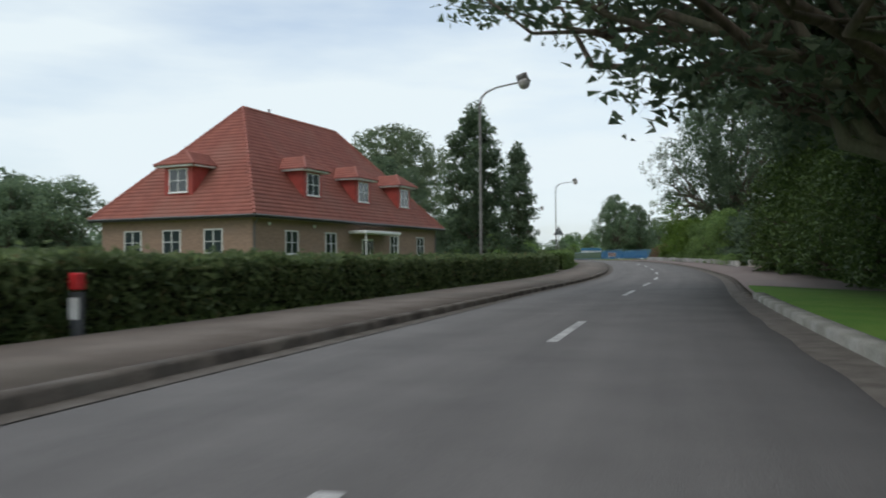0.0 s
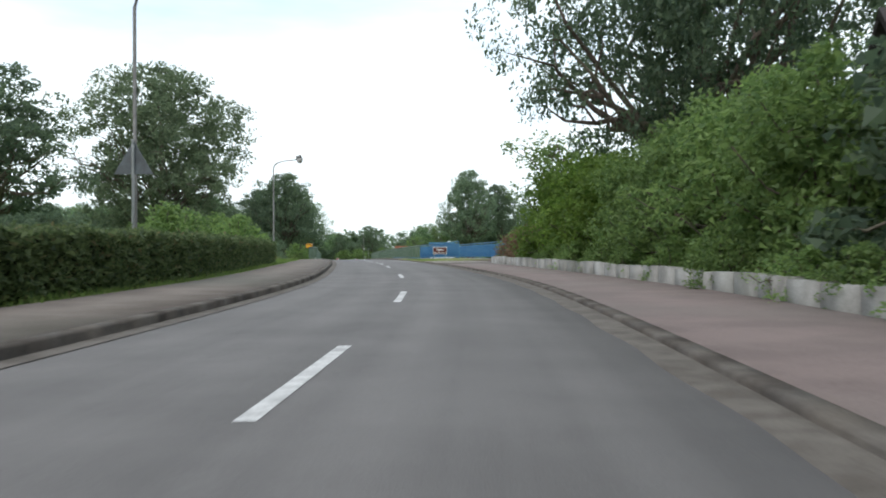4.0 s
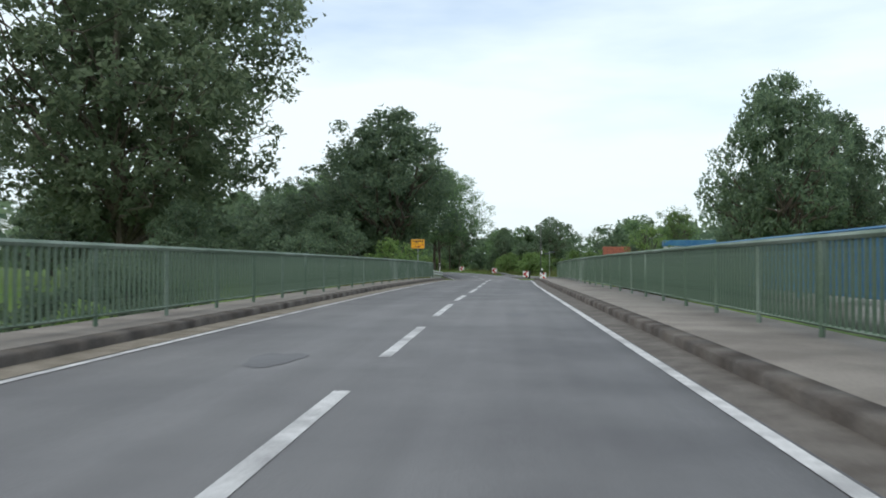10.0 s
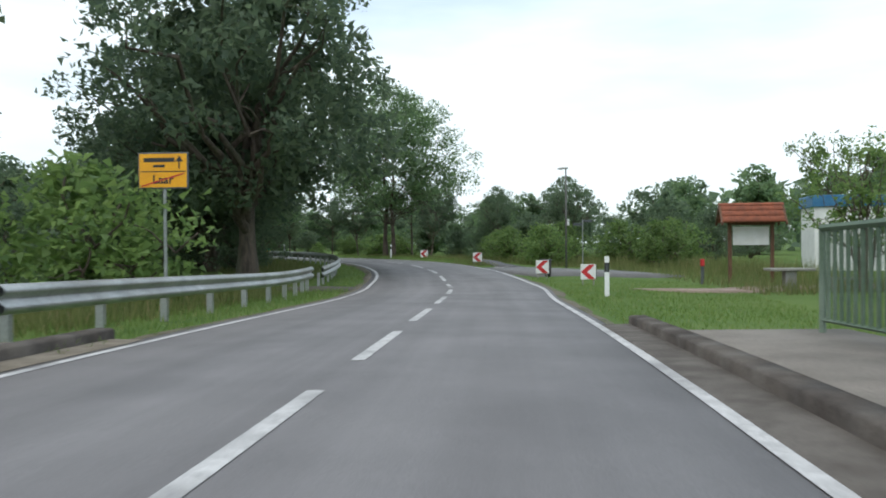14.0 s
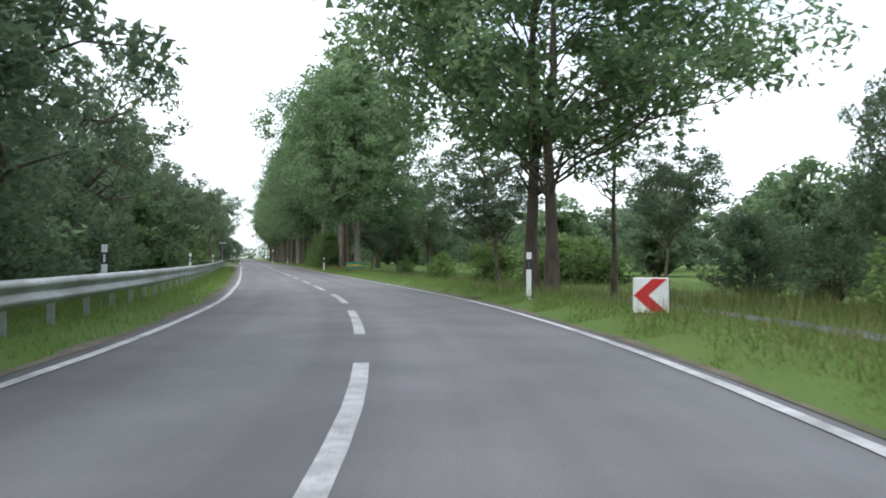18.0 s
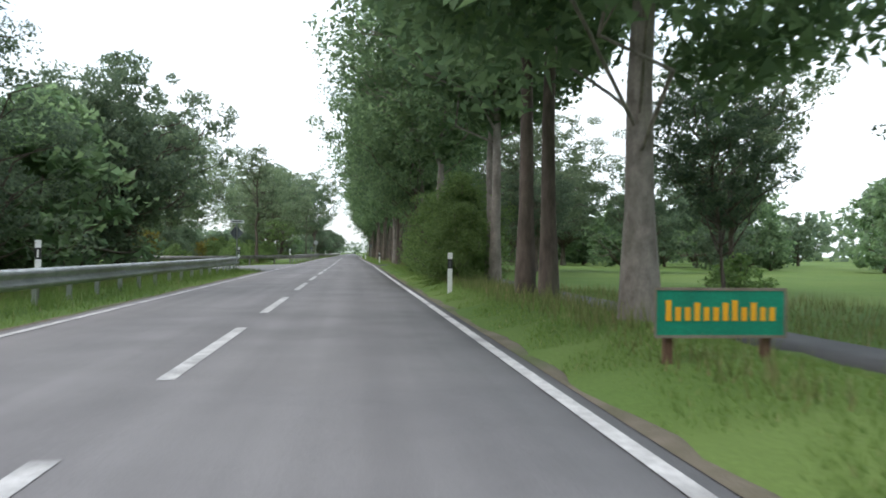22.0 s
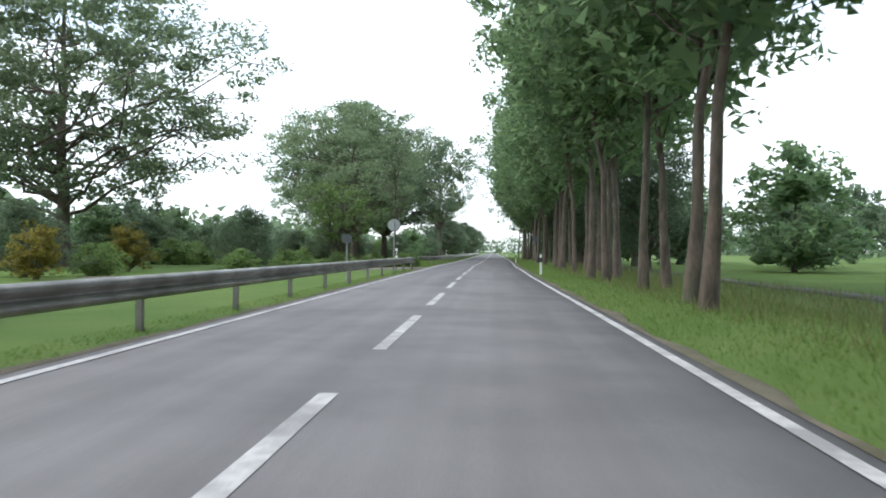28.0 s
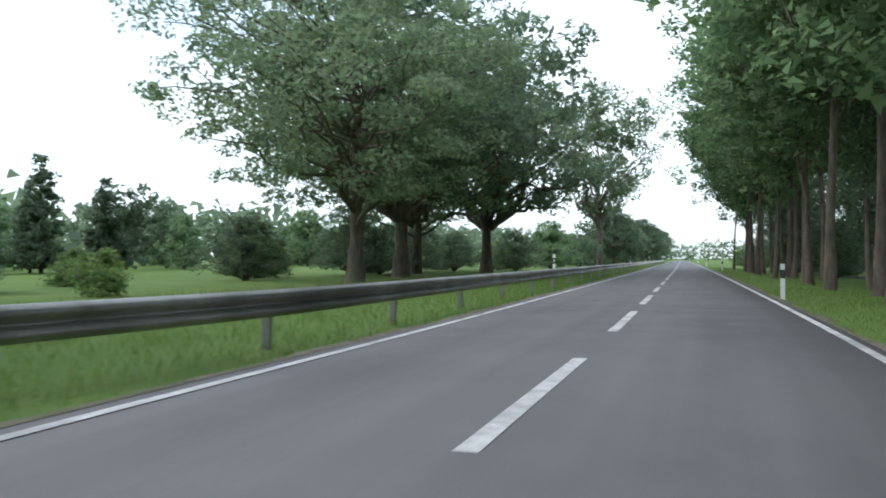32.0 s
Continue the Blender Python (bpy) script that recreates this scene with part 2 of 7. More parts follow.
LAWN = mat("lawn", (0.07, 0.15, 0.025), (0.10, 0.17, 0.035), rough=0.95, scale=1.5, fine=60, bump=0.6, spec=0.1)
LAWN_DRY = mat("lawn_dry", (0.11, 0.165, 0.04), (0.27, 0.24, 0.10), rough=0.95, scale=0.45, fine=60, bump=0.6, spec=0.1)
WATER = mat("river_water", (0.03, 0.04, 0.03), (0.02, 0.03, 0.025), rough=0.08, scale=0.8, fine=6, bump=0.15, spec=0.5)
PAINT_WHITE = mat("road_paint", (0.56, 0.55, 0.54), (0.42, 0.41, 0.405), rough=0.8, scale=8, fine=45, bump=0.3, c3=(0.29, 0.283, 0.28))
SIGN_WHITE = mat("white_plastic", (0.78, 0.78, 0.77), (0.70, 0.70, 0.68), rough=0.45, scale=3, fine=30, bump=0.03)
BLACK = mat("black_plastic", (0.02, 0.02, 0.022), (0.03, 0.03, 0.03), rough=0.5, bump=0.03)
RED_FILM = mat("red_reflective", (0.55, 0.03, 0.035), (0.45, 0.03, 0.03), rough=0.4, bump=0.02)
YELLOW_FILM = mat("yellow_reflective", (0.80, 0.38, 0.01), (0.74, 0.34, 0.01), rough=0.4, bump=0.02)
BROWN_FILM = mat("brown_reflective", (0.11, 0.022, 0.016), (0.09, 0.02, 0.014), rough=0.45, bump=0.02)
GREEN_BOARD = mat("green_board", (0.0, 0.21, 0.12), (0.0, 0.17, 0.10), rough=0.55, bump=0.05)
SIGN_BACK = mat("grey_sign_back", (0.13, 0.14, 0.15), (0.10, 0.105, 0.11), rough=0.5, metal=0.5, bump=0.05)
GALV = mat("galvanised_steel", (0.44, 0.45, 0.45), (0.34, 0.35, 0.35), rough=0.42, metal=0.75, scale=2.5, fine=25, bump=0.05, c3=(0.26, 0.25, 0.23))
GALV_DARK = mat("weathered_steel", (0.304, 0.288, 0.269), (0.190, 0.179, 0.167), rough=0.42, metal=0.6, scale=1.5, fine=25, bump=0.08, c3=(0.106, 0.098, 0.089))
LAMP_STEEL = mat("lamp_post_steel", (0.17, 0.165, 0.155), (0.11, 0.105, 0.1), rough=0.6, metal=0.2, scale=3, bump=0.05)
RAIL_GREEN = mat("green_rail_paint", (0.085, 0.13, 0.085), (0.115, 0.165, 0.112), rough=0.55, scale=3, fine=30, bump=0.06, c3=(0.22, 0.27, 0.22))
RAIL_BLUE = mat("blue_rail_paint", (0.030, 0.133, 0.280), (0.060, 0.179, 0.315), rough=0.5, scale=3, fine=30, bump=0.05, c3=(0.072, 0.218, 0.336))
TILE_RED = mat("red_roof_tile", (0.29, 0.092, 0.067), (0.235, 0.076, 0.058), rough=0.7, scale=1.2, fine=20, bump=0.1, c3=(0.26, 0.105, 0.08))
TILE_OLD = mat("old_roof_tile", (0.32, 0.10, 0.055), (0.22, 0.08, 0.05), rough=0.8, scale=4, fine=25, bump=0.15, per_object=0.2)
BRICK_WALL = mat("brown_brick", (0.30, 0.20, 0.145), (0.24, 0.16, 0.12), rough=0.9, scale=0.7, fine=14, bump=0.25, stretch=(4, 4, 14), c3=(0.25, 0.175, 0.135))
RED_BOARD = mat("red_board", (0.36, 0.06, 0.045), (0.30, 0.05, 0.04), rough=0.6, bump=0.05)
WHITE_PAINT = mat("white_paint", (0.76, 0.76, 0.74), (0.68, 0.68, 0.66), rough=0.5, bump=0.03)
DARK_WOOD = mat("dark_wood", (0.055, 0.045, 0.045), (0.035, 0.03, 0.03), rough=0.75, scale=2, fine=30, stretch=(1, 1, 8))
BROWN_WOOD = mat("brown_wood", (0.16, 0.085, 0.05), (0.10, 0.055, 0.035), rough=0.8, scale=3, fine=30, stretch=(6, 6, 1))
GREY_WOOD = mat("weathered_wood", (0.22, 0.19, 0.155), (0.14, 0.12, 0.10), rough=0.9, scale=3, fine=30, stretch=(6, 6, 1))
BARK = mat("brown_bark", (0.15, 0.115, 0.09), (0.075, 0.06, 0.048), rough=0.95, scale=5, fine=22, bump=0.9, stretch=(1, 1, 0.3), c3=(0.12, 0.125, 0.08))
BARK_RED = mat("reddish_bark", (0.135, 0.102, 0.082), (0.075, 0.056, 0.045), rough=0.95, scale=5, fine=22, bump=0.9, stretch=(1, 1, 0.3), c3=(0.14, 0.13, 0.085))
BARK_GREY = mat("grey_bark", (0.27, 0.235, 0.20), (0.16, 0.135, 0.115), rough=0.9, scale=4, fine=22, bump=0.6, stretch=(1, 1, 0.6), c3=(0.15, 0.15, 0.11))
GLASS = bpy.data.materials.new("window_glass")
GLASS.use_nodes = True
_g = GLASS.node_tree.nodes["Principled BSDF"]
_g.inputs['Base Color'].default_value = (0.03, 0.04, 0.045, 1)
_g.inputs['Roughness'].default_value = 0.04
_g.inputs['Specular IOR Level'].default_value = 0.9
LAMP_GLASS = mat("lamp_glass", (0.42, 0.40, 0.38), (0.36, 0.34, 0.32), rough=0.25, bump=0.02)

LEAF_OAK = leaf_mat("oak_leaves", (0.103, 0.152, 0.100), (0.198, 0.264, 0.148))
LEAF_OPEN = leaf_mat("open_oak_leaves", (0.133, 0.186, 0.108), (0.250, 0.317, 0.175))
LEAF_POPLAR = leaf_mat("poplar_leaves", (0.090, 0.126, 0.072), (0.180, 0.222, 0.126))
LEAF_AVENUE = leaf_mat("avenue_leaves", (0.118, 0.189, 0.099), (0.236, 0.340, 0.158), through_light=0.68)
LEAF_BUSH = leaf_mat("bush_leaves", (0.107, 0.180, 0.060), (0.222, 0.316, 0.098))
LEAF_LIGHT = leaf_mat("light_leaves", (0.09, 0.165, 0.03), (0.19, 0.28, 0.055))
LEAF_DARK = leaf_mat("dark_leaves", (0.067, 0.104, 0.068), (0.142, 0.193, 0.108))
LEAF_HEDGE = leaf_mat("hedge_leaves", (0.074, 0.115, 0.049), (0.216, 0.277, 0.115), c3=(0.24, 0.2, 0.10))
LEAF_CONIFER = leaf_mat("conifer_sprays", (0.029, 0.057, 0.016), (0.094, 0.148, 0.034), through_light=0.25)
LEAF_RED = leaf_mat("reddish_leaves", (0.12, 0.09, 0.05), (0.26, 0.15, 0.10))
LEAF_YELLOW = leaf_mat("yellowish_leaves", (0.14, 0.14, 0.03), (0.30, 0.24, 0.05))
GRASS_BLADE = leaf_mat("grass_blades", (0.116, 0.198, 0.045), (0.207, 0.286, 0.078), c3=(0.383, 0.339, 0.177))
GRASS_TALL = leaf_mat("tall_grass", (0.101, 0.140, 0.040), (0.224, 0.225, 0.090), c3=(0.370, 0.270, 0.160))
FLOWER_RED = mat("red_flowers", (0.6, 0.04, 0.02), (0.45, 0.02, 0.02), rough=0.6, scale=12)
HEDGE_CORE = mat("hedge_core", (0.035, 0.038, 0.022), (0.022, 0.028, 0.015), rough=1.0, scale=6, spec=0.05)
CAR_DARK = mat("dark_car_paint", (0.02, 0.02, 0.024), (0.025, 0.025, 0.03), rough=0.25, bump=0)
CAR_WHITE = mat("silver_car_paint", (0.5, 0.52, 0.53), (0.46, 0.48, 0.5), rough=0.25, bump=0)
TYRE = mat("tyre_rubber", (0.02, 0.02, 0.02), rough=0.85)
PINK_PAVE = mat("pink_pavers", (0.36, 0.27, 0.22), (0.28, 0.21, 0.17), rough=0.9, scale=2, fine=40, per_object=0.1)


# ---- the road's centre line: station s along it, d to its right, h above it ----
CENTRE = (
    (-16.49, -57.70, 0.16),
    (-8.82, -28.70, 0.08),
    (-1.16, 0.30, 0.00),
    (3.77, 17.64, -0.01),
    (9.16, 34.81, 0.11),
    (13.28, 52.32, 0.32),
    (16.35, 69.90, 0.54),
    (17.40, 87.79, 0.75),
    (17.80, 105.75, 0.87),
    (17.97, 123.75, 0.93),
    (18.05, 141.76, 0.92),
    (18.20, 159.74, 0.84),
    (18.56, 177.73, 0.67),
    (18.36, 195.71, 0.24),
    (17.93, 201.66, 0.11),
    (16.33, 213.42, 0.25),
    (13.05, 224.87, 0.385),
    (7.95, 235.57, 0.424),
    (1.86, 245.72, 0.40),
    (-4.55, 255.84, 0.377),
    (-11.06, 265.91, 0.373),
    (-17.59, 275.98, 0.385),
    (-24.14, 286.02, 0.404),
    (-30.68, 296.08, 0.422),
    (-37.22, 306.16, 0.439),
    (-43.74, 316.22, 0.457),
    (-50.36, 326.24, 0.456),
    (-56.94, 336.26, 0.452),
    (-63.52, 346.30, 0.446),
    (-70.14, 356.33, 0.441),
    (-76.74, 366.36, 0.437),
    (-83.26, 376.42, 0.435),
    (-89.86, 386.43, 0.439),
    (-96.22, 396.61, 0.44),
    (-133.07, 453.76, 0.44),
    (-242.21, 621.36, 0.44),
    (-351.22, 789.04, 0.44),
)
# an earlier centre line, from which plants, posts and signs are still set out
OLD_CENTRE = (
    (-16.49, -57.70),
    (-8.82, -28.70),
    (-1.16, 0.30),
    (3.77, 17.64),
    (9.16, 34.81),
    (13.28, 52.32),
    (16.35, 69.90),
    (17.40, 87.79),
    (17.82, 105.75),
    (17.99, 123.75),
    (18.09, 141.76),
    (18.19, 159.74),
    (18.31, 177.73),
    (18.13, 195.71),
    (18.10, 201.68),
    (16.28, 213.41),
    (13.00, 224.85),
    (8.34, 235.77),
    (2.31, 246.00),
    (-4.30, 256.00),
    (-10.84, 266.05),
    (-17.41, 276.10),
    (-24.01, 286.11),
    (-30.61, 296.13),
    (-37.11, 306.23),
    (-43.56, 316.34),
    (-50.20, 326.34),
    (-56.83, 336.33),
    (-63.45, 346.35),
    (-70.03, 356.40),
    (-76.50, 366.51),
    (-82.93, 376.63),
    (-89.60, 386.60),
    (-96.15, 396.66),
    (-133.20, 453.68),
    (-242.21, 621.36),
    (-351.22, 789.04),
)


def smooth_line(pts):
    pts = [np.array(p, float) for p in pts]
    pts = [2 * pts[0] - pts[1], *pts, 2 * pts[-1] - pts[-2]]
    out = []
    for p0, p1, p2, p3 in zip(pts, pts[1:], pts[2:], pts[3:]):
        k0 = 0.0
        k1 = k0 + math.dist(p0[:2], p1[:2]) ** 0.5
        k2 = k1 + math.dist(p1[:2], p2[:2]) ** 0.5
        k3 = k2 + math.dist(p2[:2], p3[:2]) ** 0.5
        n = max(2, int(math.dist(p1[:2], p2[:2])))
        for i in range(n):
            k = k1 + (k2 - k1) * i / n
            a1 = (k1 - k) / (k1 - k0) * p0 + (k - k0) / (k1 - k0) * p1
            a2 = (k2 - k) / (k2 - k1) * p1 + (k - k1) / (k2 - k1) * p2
            a3 = (k3 - k) / (k3 - k2) * p2 + (k - k2) / (k3 - k2) * p3
            b1 = (k2 - k) / (k2 - k0) * a1 + (k - k0) / (k2 - k0) * a2
            b2 = (k3 - k) / (k3 - k1) * a2 + (k - k1) / (k3 - k1) * a3
            out.append((k2 - k) / (k2 - k1) * b1 + (k - k1) / (k2 - k1) * b2)
    out.append(pts[-2])
    return np.array(out)


CL = smooth_line(CENTRE)
SV = smooth_line(OLD_CENTRE)
CS = np.concatenate([[0], np.cumsum(np.hypot(*np.diff(CL[:, :2], axis=0).T))])
CS -= CS[np.argmin(((CL[:, :2] - np.array(CENTRE[2][:2])) ** 2).sum(1))]
TG = np.gradient(CL[:, :2], axis=0)
TG /= np.hypot(*TG.T)[:, None]
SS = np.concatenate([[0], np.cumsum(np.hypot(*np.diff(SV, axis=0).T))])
SS -= SS[np.argmin(((SV - np.array(OLD_CENTRE[2])) ** 2).sum(1))]
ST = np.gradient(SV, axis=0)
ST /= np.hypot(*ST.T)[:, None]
S0, S1 = float(CS[0]), float(CS[-1])


def breadth(s):
    """The road's cross-section is broader in the open country than in the village."""
    k = np.clip((s - 190) / 16, 0, 1)
    return 1 + 0.29 * k * k * (3 - 2 * k)


def P(s, d, h=0.0):
    x, y, z = (float(np.interp(s, CS, CL[:, i])) for i in range(3))
    u, v = float(np.interp(s, CS, TG[:, 0])), float(np.interp(s, CS, TG[:, 1]))
    k = float(breadth(s))
    return Vector((x + v * d * k, y - u * d * k, z + h * k))


def along(s):
    """Degrees to turn a thing so that its own y axis runs along the road."""
    u, v = float(np.interp(s, CS, TG[:, 0])), float(np.interp(s, CS, TG[:, 1]))
    return math.degrees(math.atan2(-u, v))


def step(a, b, x):
    k = np.clip((x - a) / (b - a), 0, 1)
    return k * k * (3 - 2 * k)


def lay(x, y):
    """Station, side distance and ground height for arrays of places."""
    x, y = np.atleast_1d(np.asarray(x, float)), np.atleast_1d(np.asarray(y, float))
    s, d, z = np.empty_like(x), np.empty_like(x), np.empty_like(x)
    for i in range(0, len(x), 4000):
        j = slice(i, i + 4000)
        dx, dy = x[j, None] - CL[None, :, 0], y[j, None] - CL[None, :, 1]
        k = np.argmin(dx * dx + dy * dy, axis=1)
        r = np.arange(len(k))
        vx, vy, t = dx[r, k], dy[r, k], TG[k]
        s[j] = CS[k] + vx * t[:, 0] + vy * t[:, 1]
        d[j] = vx * t[:, 1] - vy * t[:, 0]
        z[j] = CL[k, 2]
    a = np.abs(d) / breadth(s)
    town = 1 - step(96, 106, s)
    h_town = -0.14 + 0.2 * step(4.9, 6.3, a)
    h_land = -0.12 + 0.08 * step(2.3, 3.0, a) - 0.22 * step(3.4, 9, a)
    bank = np.where(d > 0, 0.24, 0.0) * step(2.65, 3.5, a) * (1 - step(4.15, 5.0, a)) * step(223, 231, s) * (1 - 0.8 * step(326, 334, s))
    far = step(20, 90, a)
    h = (town * h_town + (1 - town) * h_land) * (1 - far) + far * (0.25 - z)
    river = step(119, 130, s) * (1 - step(168, 180, s))
    h += bank - river * 2.6
    h += 0.05 * np.sin(x * 0.31 + 1.3 * np.sin(y * 0.17)) * np.cos(y * 0.27) * step(6, 12, a)
    return s, d, z + h


def ground(x, y):
    return float(lay([x], [y])[2][0])


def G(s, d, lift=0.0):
    """A place on the ground, set out from the earlier centre line."""
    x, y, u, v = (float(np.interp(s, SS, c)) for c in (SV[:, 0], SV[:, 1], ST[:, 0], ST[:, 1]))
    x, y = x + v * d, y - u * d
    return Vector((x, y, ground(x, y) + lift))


def R(s, d, lift=0.0):
    """A place on the ground, in true metres from the road's middle line."""
    p = P(s, d / float(breadth(s)))
    return Vector((p.x, p.y, ground(p.x, p.y) + lift))


# ---- building helpers ----
def mesh_np(name, verts, faces, material, smooth=False):
    """A mesh from arrays: n x 3 places, m x k corner numbers."""
    me = bpy.data.meshes.new(name)
    verts, faces = np.asarray(verts, np.float32), np.asarray(faces, np.int32)
    k = faces.shape[1]
    me.vertices.add(len(verts))
    me.vertices.foreach_set("co", verts.ravel())
    me.loops.add(faces.size)
    me.loops.foreach_set("vertex_index", faces.ravel())
    me.polygons.add(len(faces))
    me.polygons.foreach_set("loop_start", np.arange(0, faces.size, k, dtype=np.int32))
    me.polygons.foreach_set("loop_total", np.full(len(faces), k, np.int32))
    if smooth:
        me.polygons.foreach_set("use_smooth", np.ones(len(faces), bool))
    me.update(calc_edges=True)
    me.materials.append(material)
    return me


def bm_mesh(name, bm, material, smooth=False):
    me = bpy.data.meshes.new(name)
    bm.normal_update()
    bm.to_mesh(me)
    bm.free()
    if smooth:
        me.polygons.foreach_set("use_smooth", np.ones(len(me.polygons), bool))
    me.materials.append(material)
    return me


def thing(name, where=(0, 0, 0), turn=0.0, label="", category="", group="", kind=""):
    ob = new(name)
    ob.empty_display_size = 0.2
    ob.matrix_basis = pose(*where, 0, 0, turn)
    return tagged(ob, label, category, group, kind)


def part(name, bm, material, parent, label="", smooth=False):
    me = bm if isinstance(bm, bpy.types.Mesh) else bm_mesh(name, bm, material, smooth)
    ob = new(name, me)
    ob.parent = parent
    return tagged(ob, label)


def solid(name, bm, material, label="", category="", group="", kind="", smooth=False):
    me = bm if isinstance(bm, bpy.types.Mesh) else bm_mesh(name, bm, material, smooth)
    return tagged(new(name, me), label, category, group, kind)


def box(bm, x0, x1, y0, y1, z0, z1, bevel=0.0):
    v = [bm.verts.new(p) for p in ((x0, y0, z0), (x1, y0, z0), (x1, y1, z0), (x0, y1, z0), (x0, y0, z1), (x1, y0, z1), (x1, y1, z1), (x0, y1, z1))]
    f = [bm.faces.new([v[i] for i in q]) for q in ((3, 2, 1, 0), (4, 5, 6, 7), (0, 1, 5, 4), (1, 2, 6, 5), (2, 3, 7, 6), (3, 0, 4, 7))]
    if bevel:
        edges = {e for q in f for e in q.edges}
        bmesh.ops.bevel(bm, geom=list(edges), offset=bevel, segments=1, affect='EDGES')
    return bm


def boxed(*args, bevel=0.0):
    return box(bmesh.new(), *args, bevel=bevel)


def tube(bm, pts, radii, sides=8, caps=True):
    """A round rod through pts, with a radius at each."""
    rings = []
    pts = [Vector(p) for p in pts]
    for i, p in enumerate(pts):
        a, b = pts[max(i - 1, 0)], pts[min(i + 1, len(pts) - 1)]
        t = (b - a).normalized()
        u = t.cross(Vector((0, 0, 1)) if abs(t.z) < 0.95 else Vector((0, 1, 0))).normalized()
        w = t.cross(u)
        r = radii[i] if hasattr(radii, '__len__') else radii
        rings.append([bm.verts.new(p + (u * math.cos(k) + w * math.sin(k)) * r) for k in (2 * math.pi * j / sides for j in range(sides))])
    for q, r in zip(rings, rings[1:]):
        for j in range(sides):
            bm.faces.new((q[j], q[(j + 1) % sides], r[(j + 1) % sides], r[j]))
    if caps:
        bm.faces.new(rings[0][::-1])
        bm.faces.new(rings[-1])
    return bm


def tubed(pts, radii, sides=8):
    return tube(bmesh.new(), pts, radii, sides)


def prism(bm, outline, axis, a, b):
    """An outline of (p, q) pushed from a to b along an axis: 'x' takes (y, z), 'y' takes (x, z), 'z' takes (x, y)."""
    def at(p, q, r):
        return (r, p, q) if axis == 'x' else (p, r, q) if axis == 'y' else (p, q, r)
    lo, hi = [bm.verts.new(at(p, q, a)) for p, q in outline], [bm.verts.new(at(p, q, b)) for p, q in outline]
    n = len(outline)
    bm.faces.new(lo[::-1])
    bm.faces.new(hi)
    for i in range(n):
        bm.faces.new((lo[i], lo[(i + 1) % n], hi[(i + 1) % n], hi[i]))
    bmesh.ops.recalc_face_normals(bm, faces=bm.faces[:])
    return bm


def strip(name, stations, profile, material, closed=False, caps=False):
    """A band along the road: at each station the (d, h) points of profile, or of profile(s)."""
    rows = []
    for s in stations:
        pr = profile(s) if callable(profile) else profile
        rows.append([tuple(P(s, d, h)) for d, h in pr])
    k = len(rows[0])
    v = [p for r in rows for p in r]
    f = []
    for i in range(len(rows) - 1):
        for j in range(k if closed else k - 1):
            a, b = i * k + j, i * k + (j + 1) % k
            f.append((a, a + k, b + k, b))
    if caps:
        e = len(v) - k
        for a in (0, e):
            f += [(a, a + j, a + j + 1, a + j + 2 if j + 2 < k else a) for j in range(1, k - 1, 2)]
    me = mesh_np(name, v, [q[::-1] for q in f], material)
    if material in (ASPHALT, ASPHALT_VILLAGE, ASPHALT_BRIDGE):
        flat_d = [(d, s) for s in stations for d, h in (profile(s) if callable(profile) else profile)]
        corner = np.empty(len(me.loops), np.int32)
        me.loops.foreach_get("vertex_index", corner)
        me.uv_layers.new(name="lane").data.foreach_set("uv", np.array(flat_d, np.float32)[corner].ravel())
    return me


def steps(a, b, by=2.0):
    n = max(1, int(round((b - a) / by)))
    return [a + (b - a) * i / n for i in range(n + 1)]


# ---- ground ----
def spread(lo, hi, by, reach):
    mid = list(np.arange(lo, hi + 0.01, by))
    out, g, x = [], by, 0.0
    while x < reach:
        g *= 1.35
        x += g
        out.append(x)
    return np.array([lo - v for v in out[::-1]] + mid + [hi + v for v in out])


gx, gy = spread(-190, 90, 1.2, 2600), spread(-40, 560, 1.2, 2600)
xx, yy = np.meshgrid(gx, gy)
zz = lay(xx.ravel(), yy.ravel())[2]
nx, ny = len(gx), len(gy)
ii, jj = np.meshgrid(np.arange(nx - 1), np.arange(ny - 1))
q0 = (jj * nx + ii).ravel()
tagged(new("ground", mesh_np("ground", np.stack([xx.ravel(), yy.ravel(), zz], 1), np.stack([q0, q0 + 1, q0 + nx + 1, q0 + nx], 1), GRASS, True)),
       "green meadow and grass verges beside the road", "ground", kind="structure")

wat = [tuple(P(s, d)[:2]) + (-1.3,) for s in (118, 182) for d in (-160, 160)]
solid("water", mesh_np("water", wat, [(0, 1, 3, 2)], WATER), "dark river water under the bridge", "water", kind="structure")

# ---- carriageway ----
HALF = 2.6
road = thing("road", label="worn grey asphalt road with white markings", category="road", kind="structure")
crown = [(-HALF - 0.1, -0.3), (-HALF - 0.1, 0), (-1.2, 0.015), (0, 0.025), (1.2, 0.015), (HALF + 0.2, 0), (HALF + 0.2, -0.3)]
part("carriageway", strip("carriageway", steps(S0, 121.4), crown, ASPHALT_VILLAGE), None, road, "older brownish asphalt of the village")
part("carriageway", strip("carriageway", steps(121.46, 172.9), [(-2.8, -0.3), (-2.8, -0.004), (-1.2, 0.015), (0, 0.025), (1.2, 0.015), (2.7, 0), (2.7, -0.3)], ASPHALT_BRIDGE), None, road, "darker patched asphalt on the bridge")


def flat(d0, d1, up=0.004):
    """Height of the cambered road at d, lifted."""
    def h(d):
        a = abs(d)
        return (0.025 - 0.01 * a / 1.2 if a < 1.2 else 0.015 - 0.015 * (a - 1.2) / (HALF + 0.1 - 1.2)) + up
    return [(d, h(d)) for d in np.linspace(d0, d1, 3)]


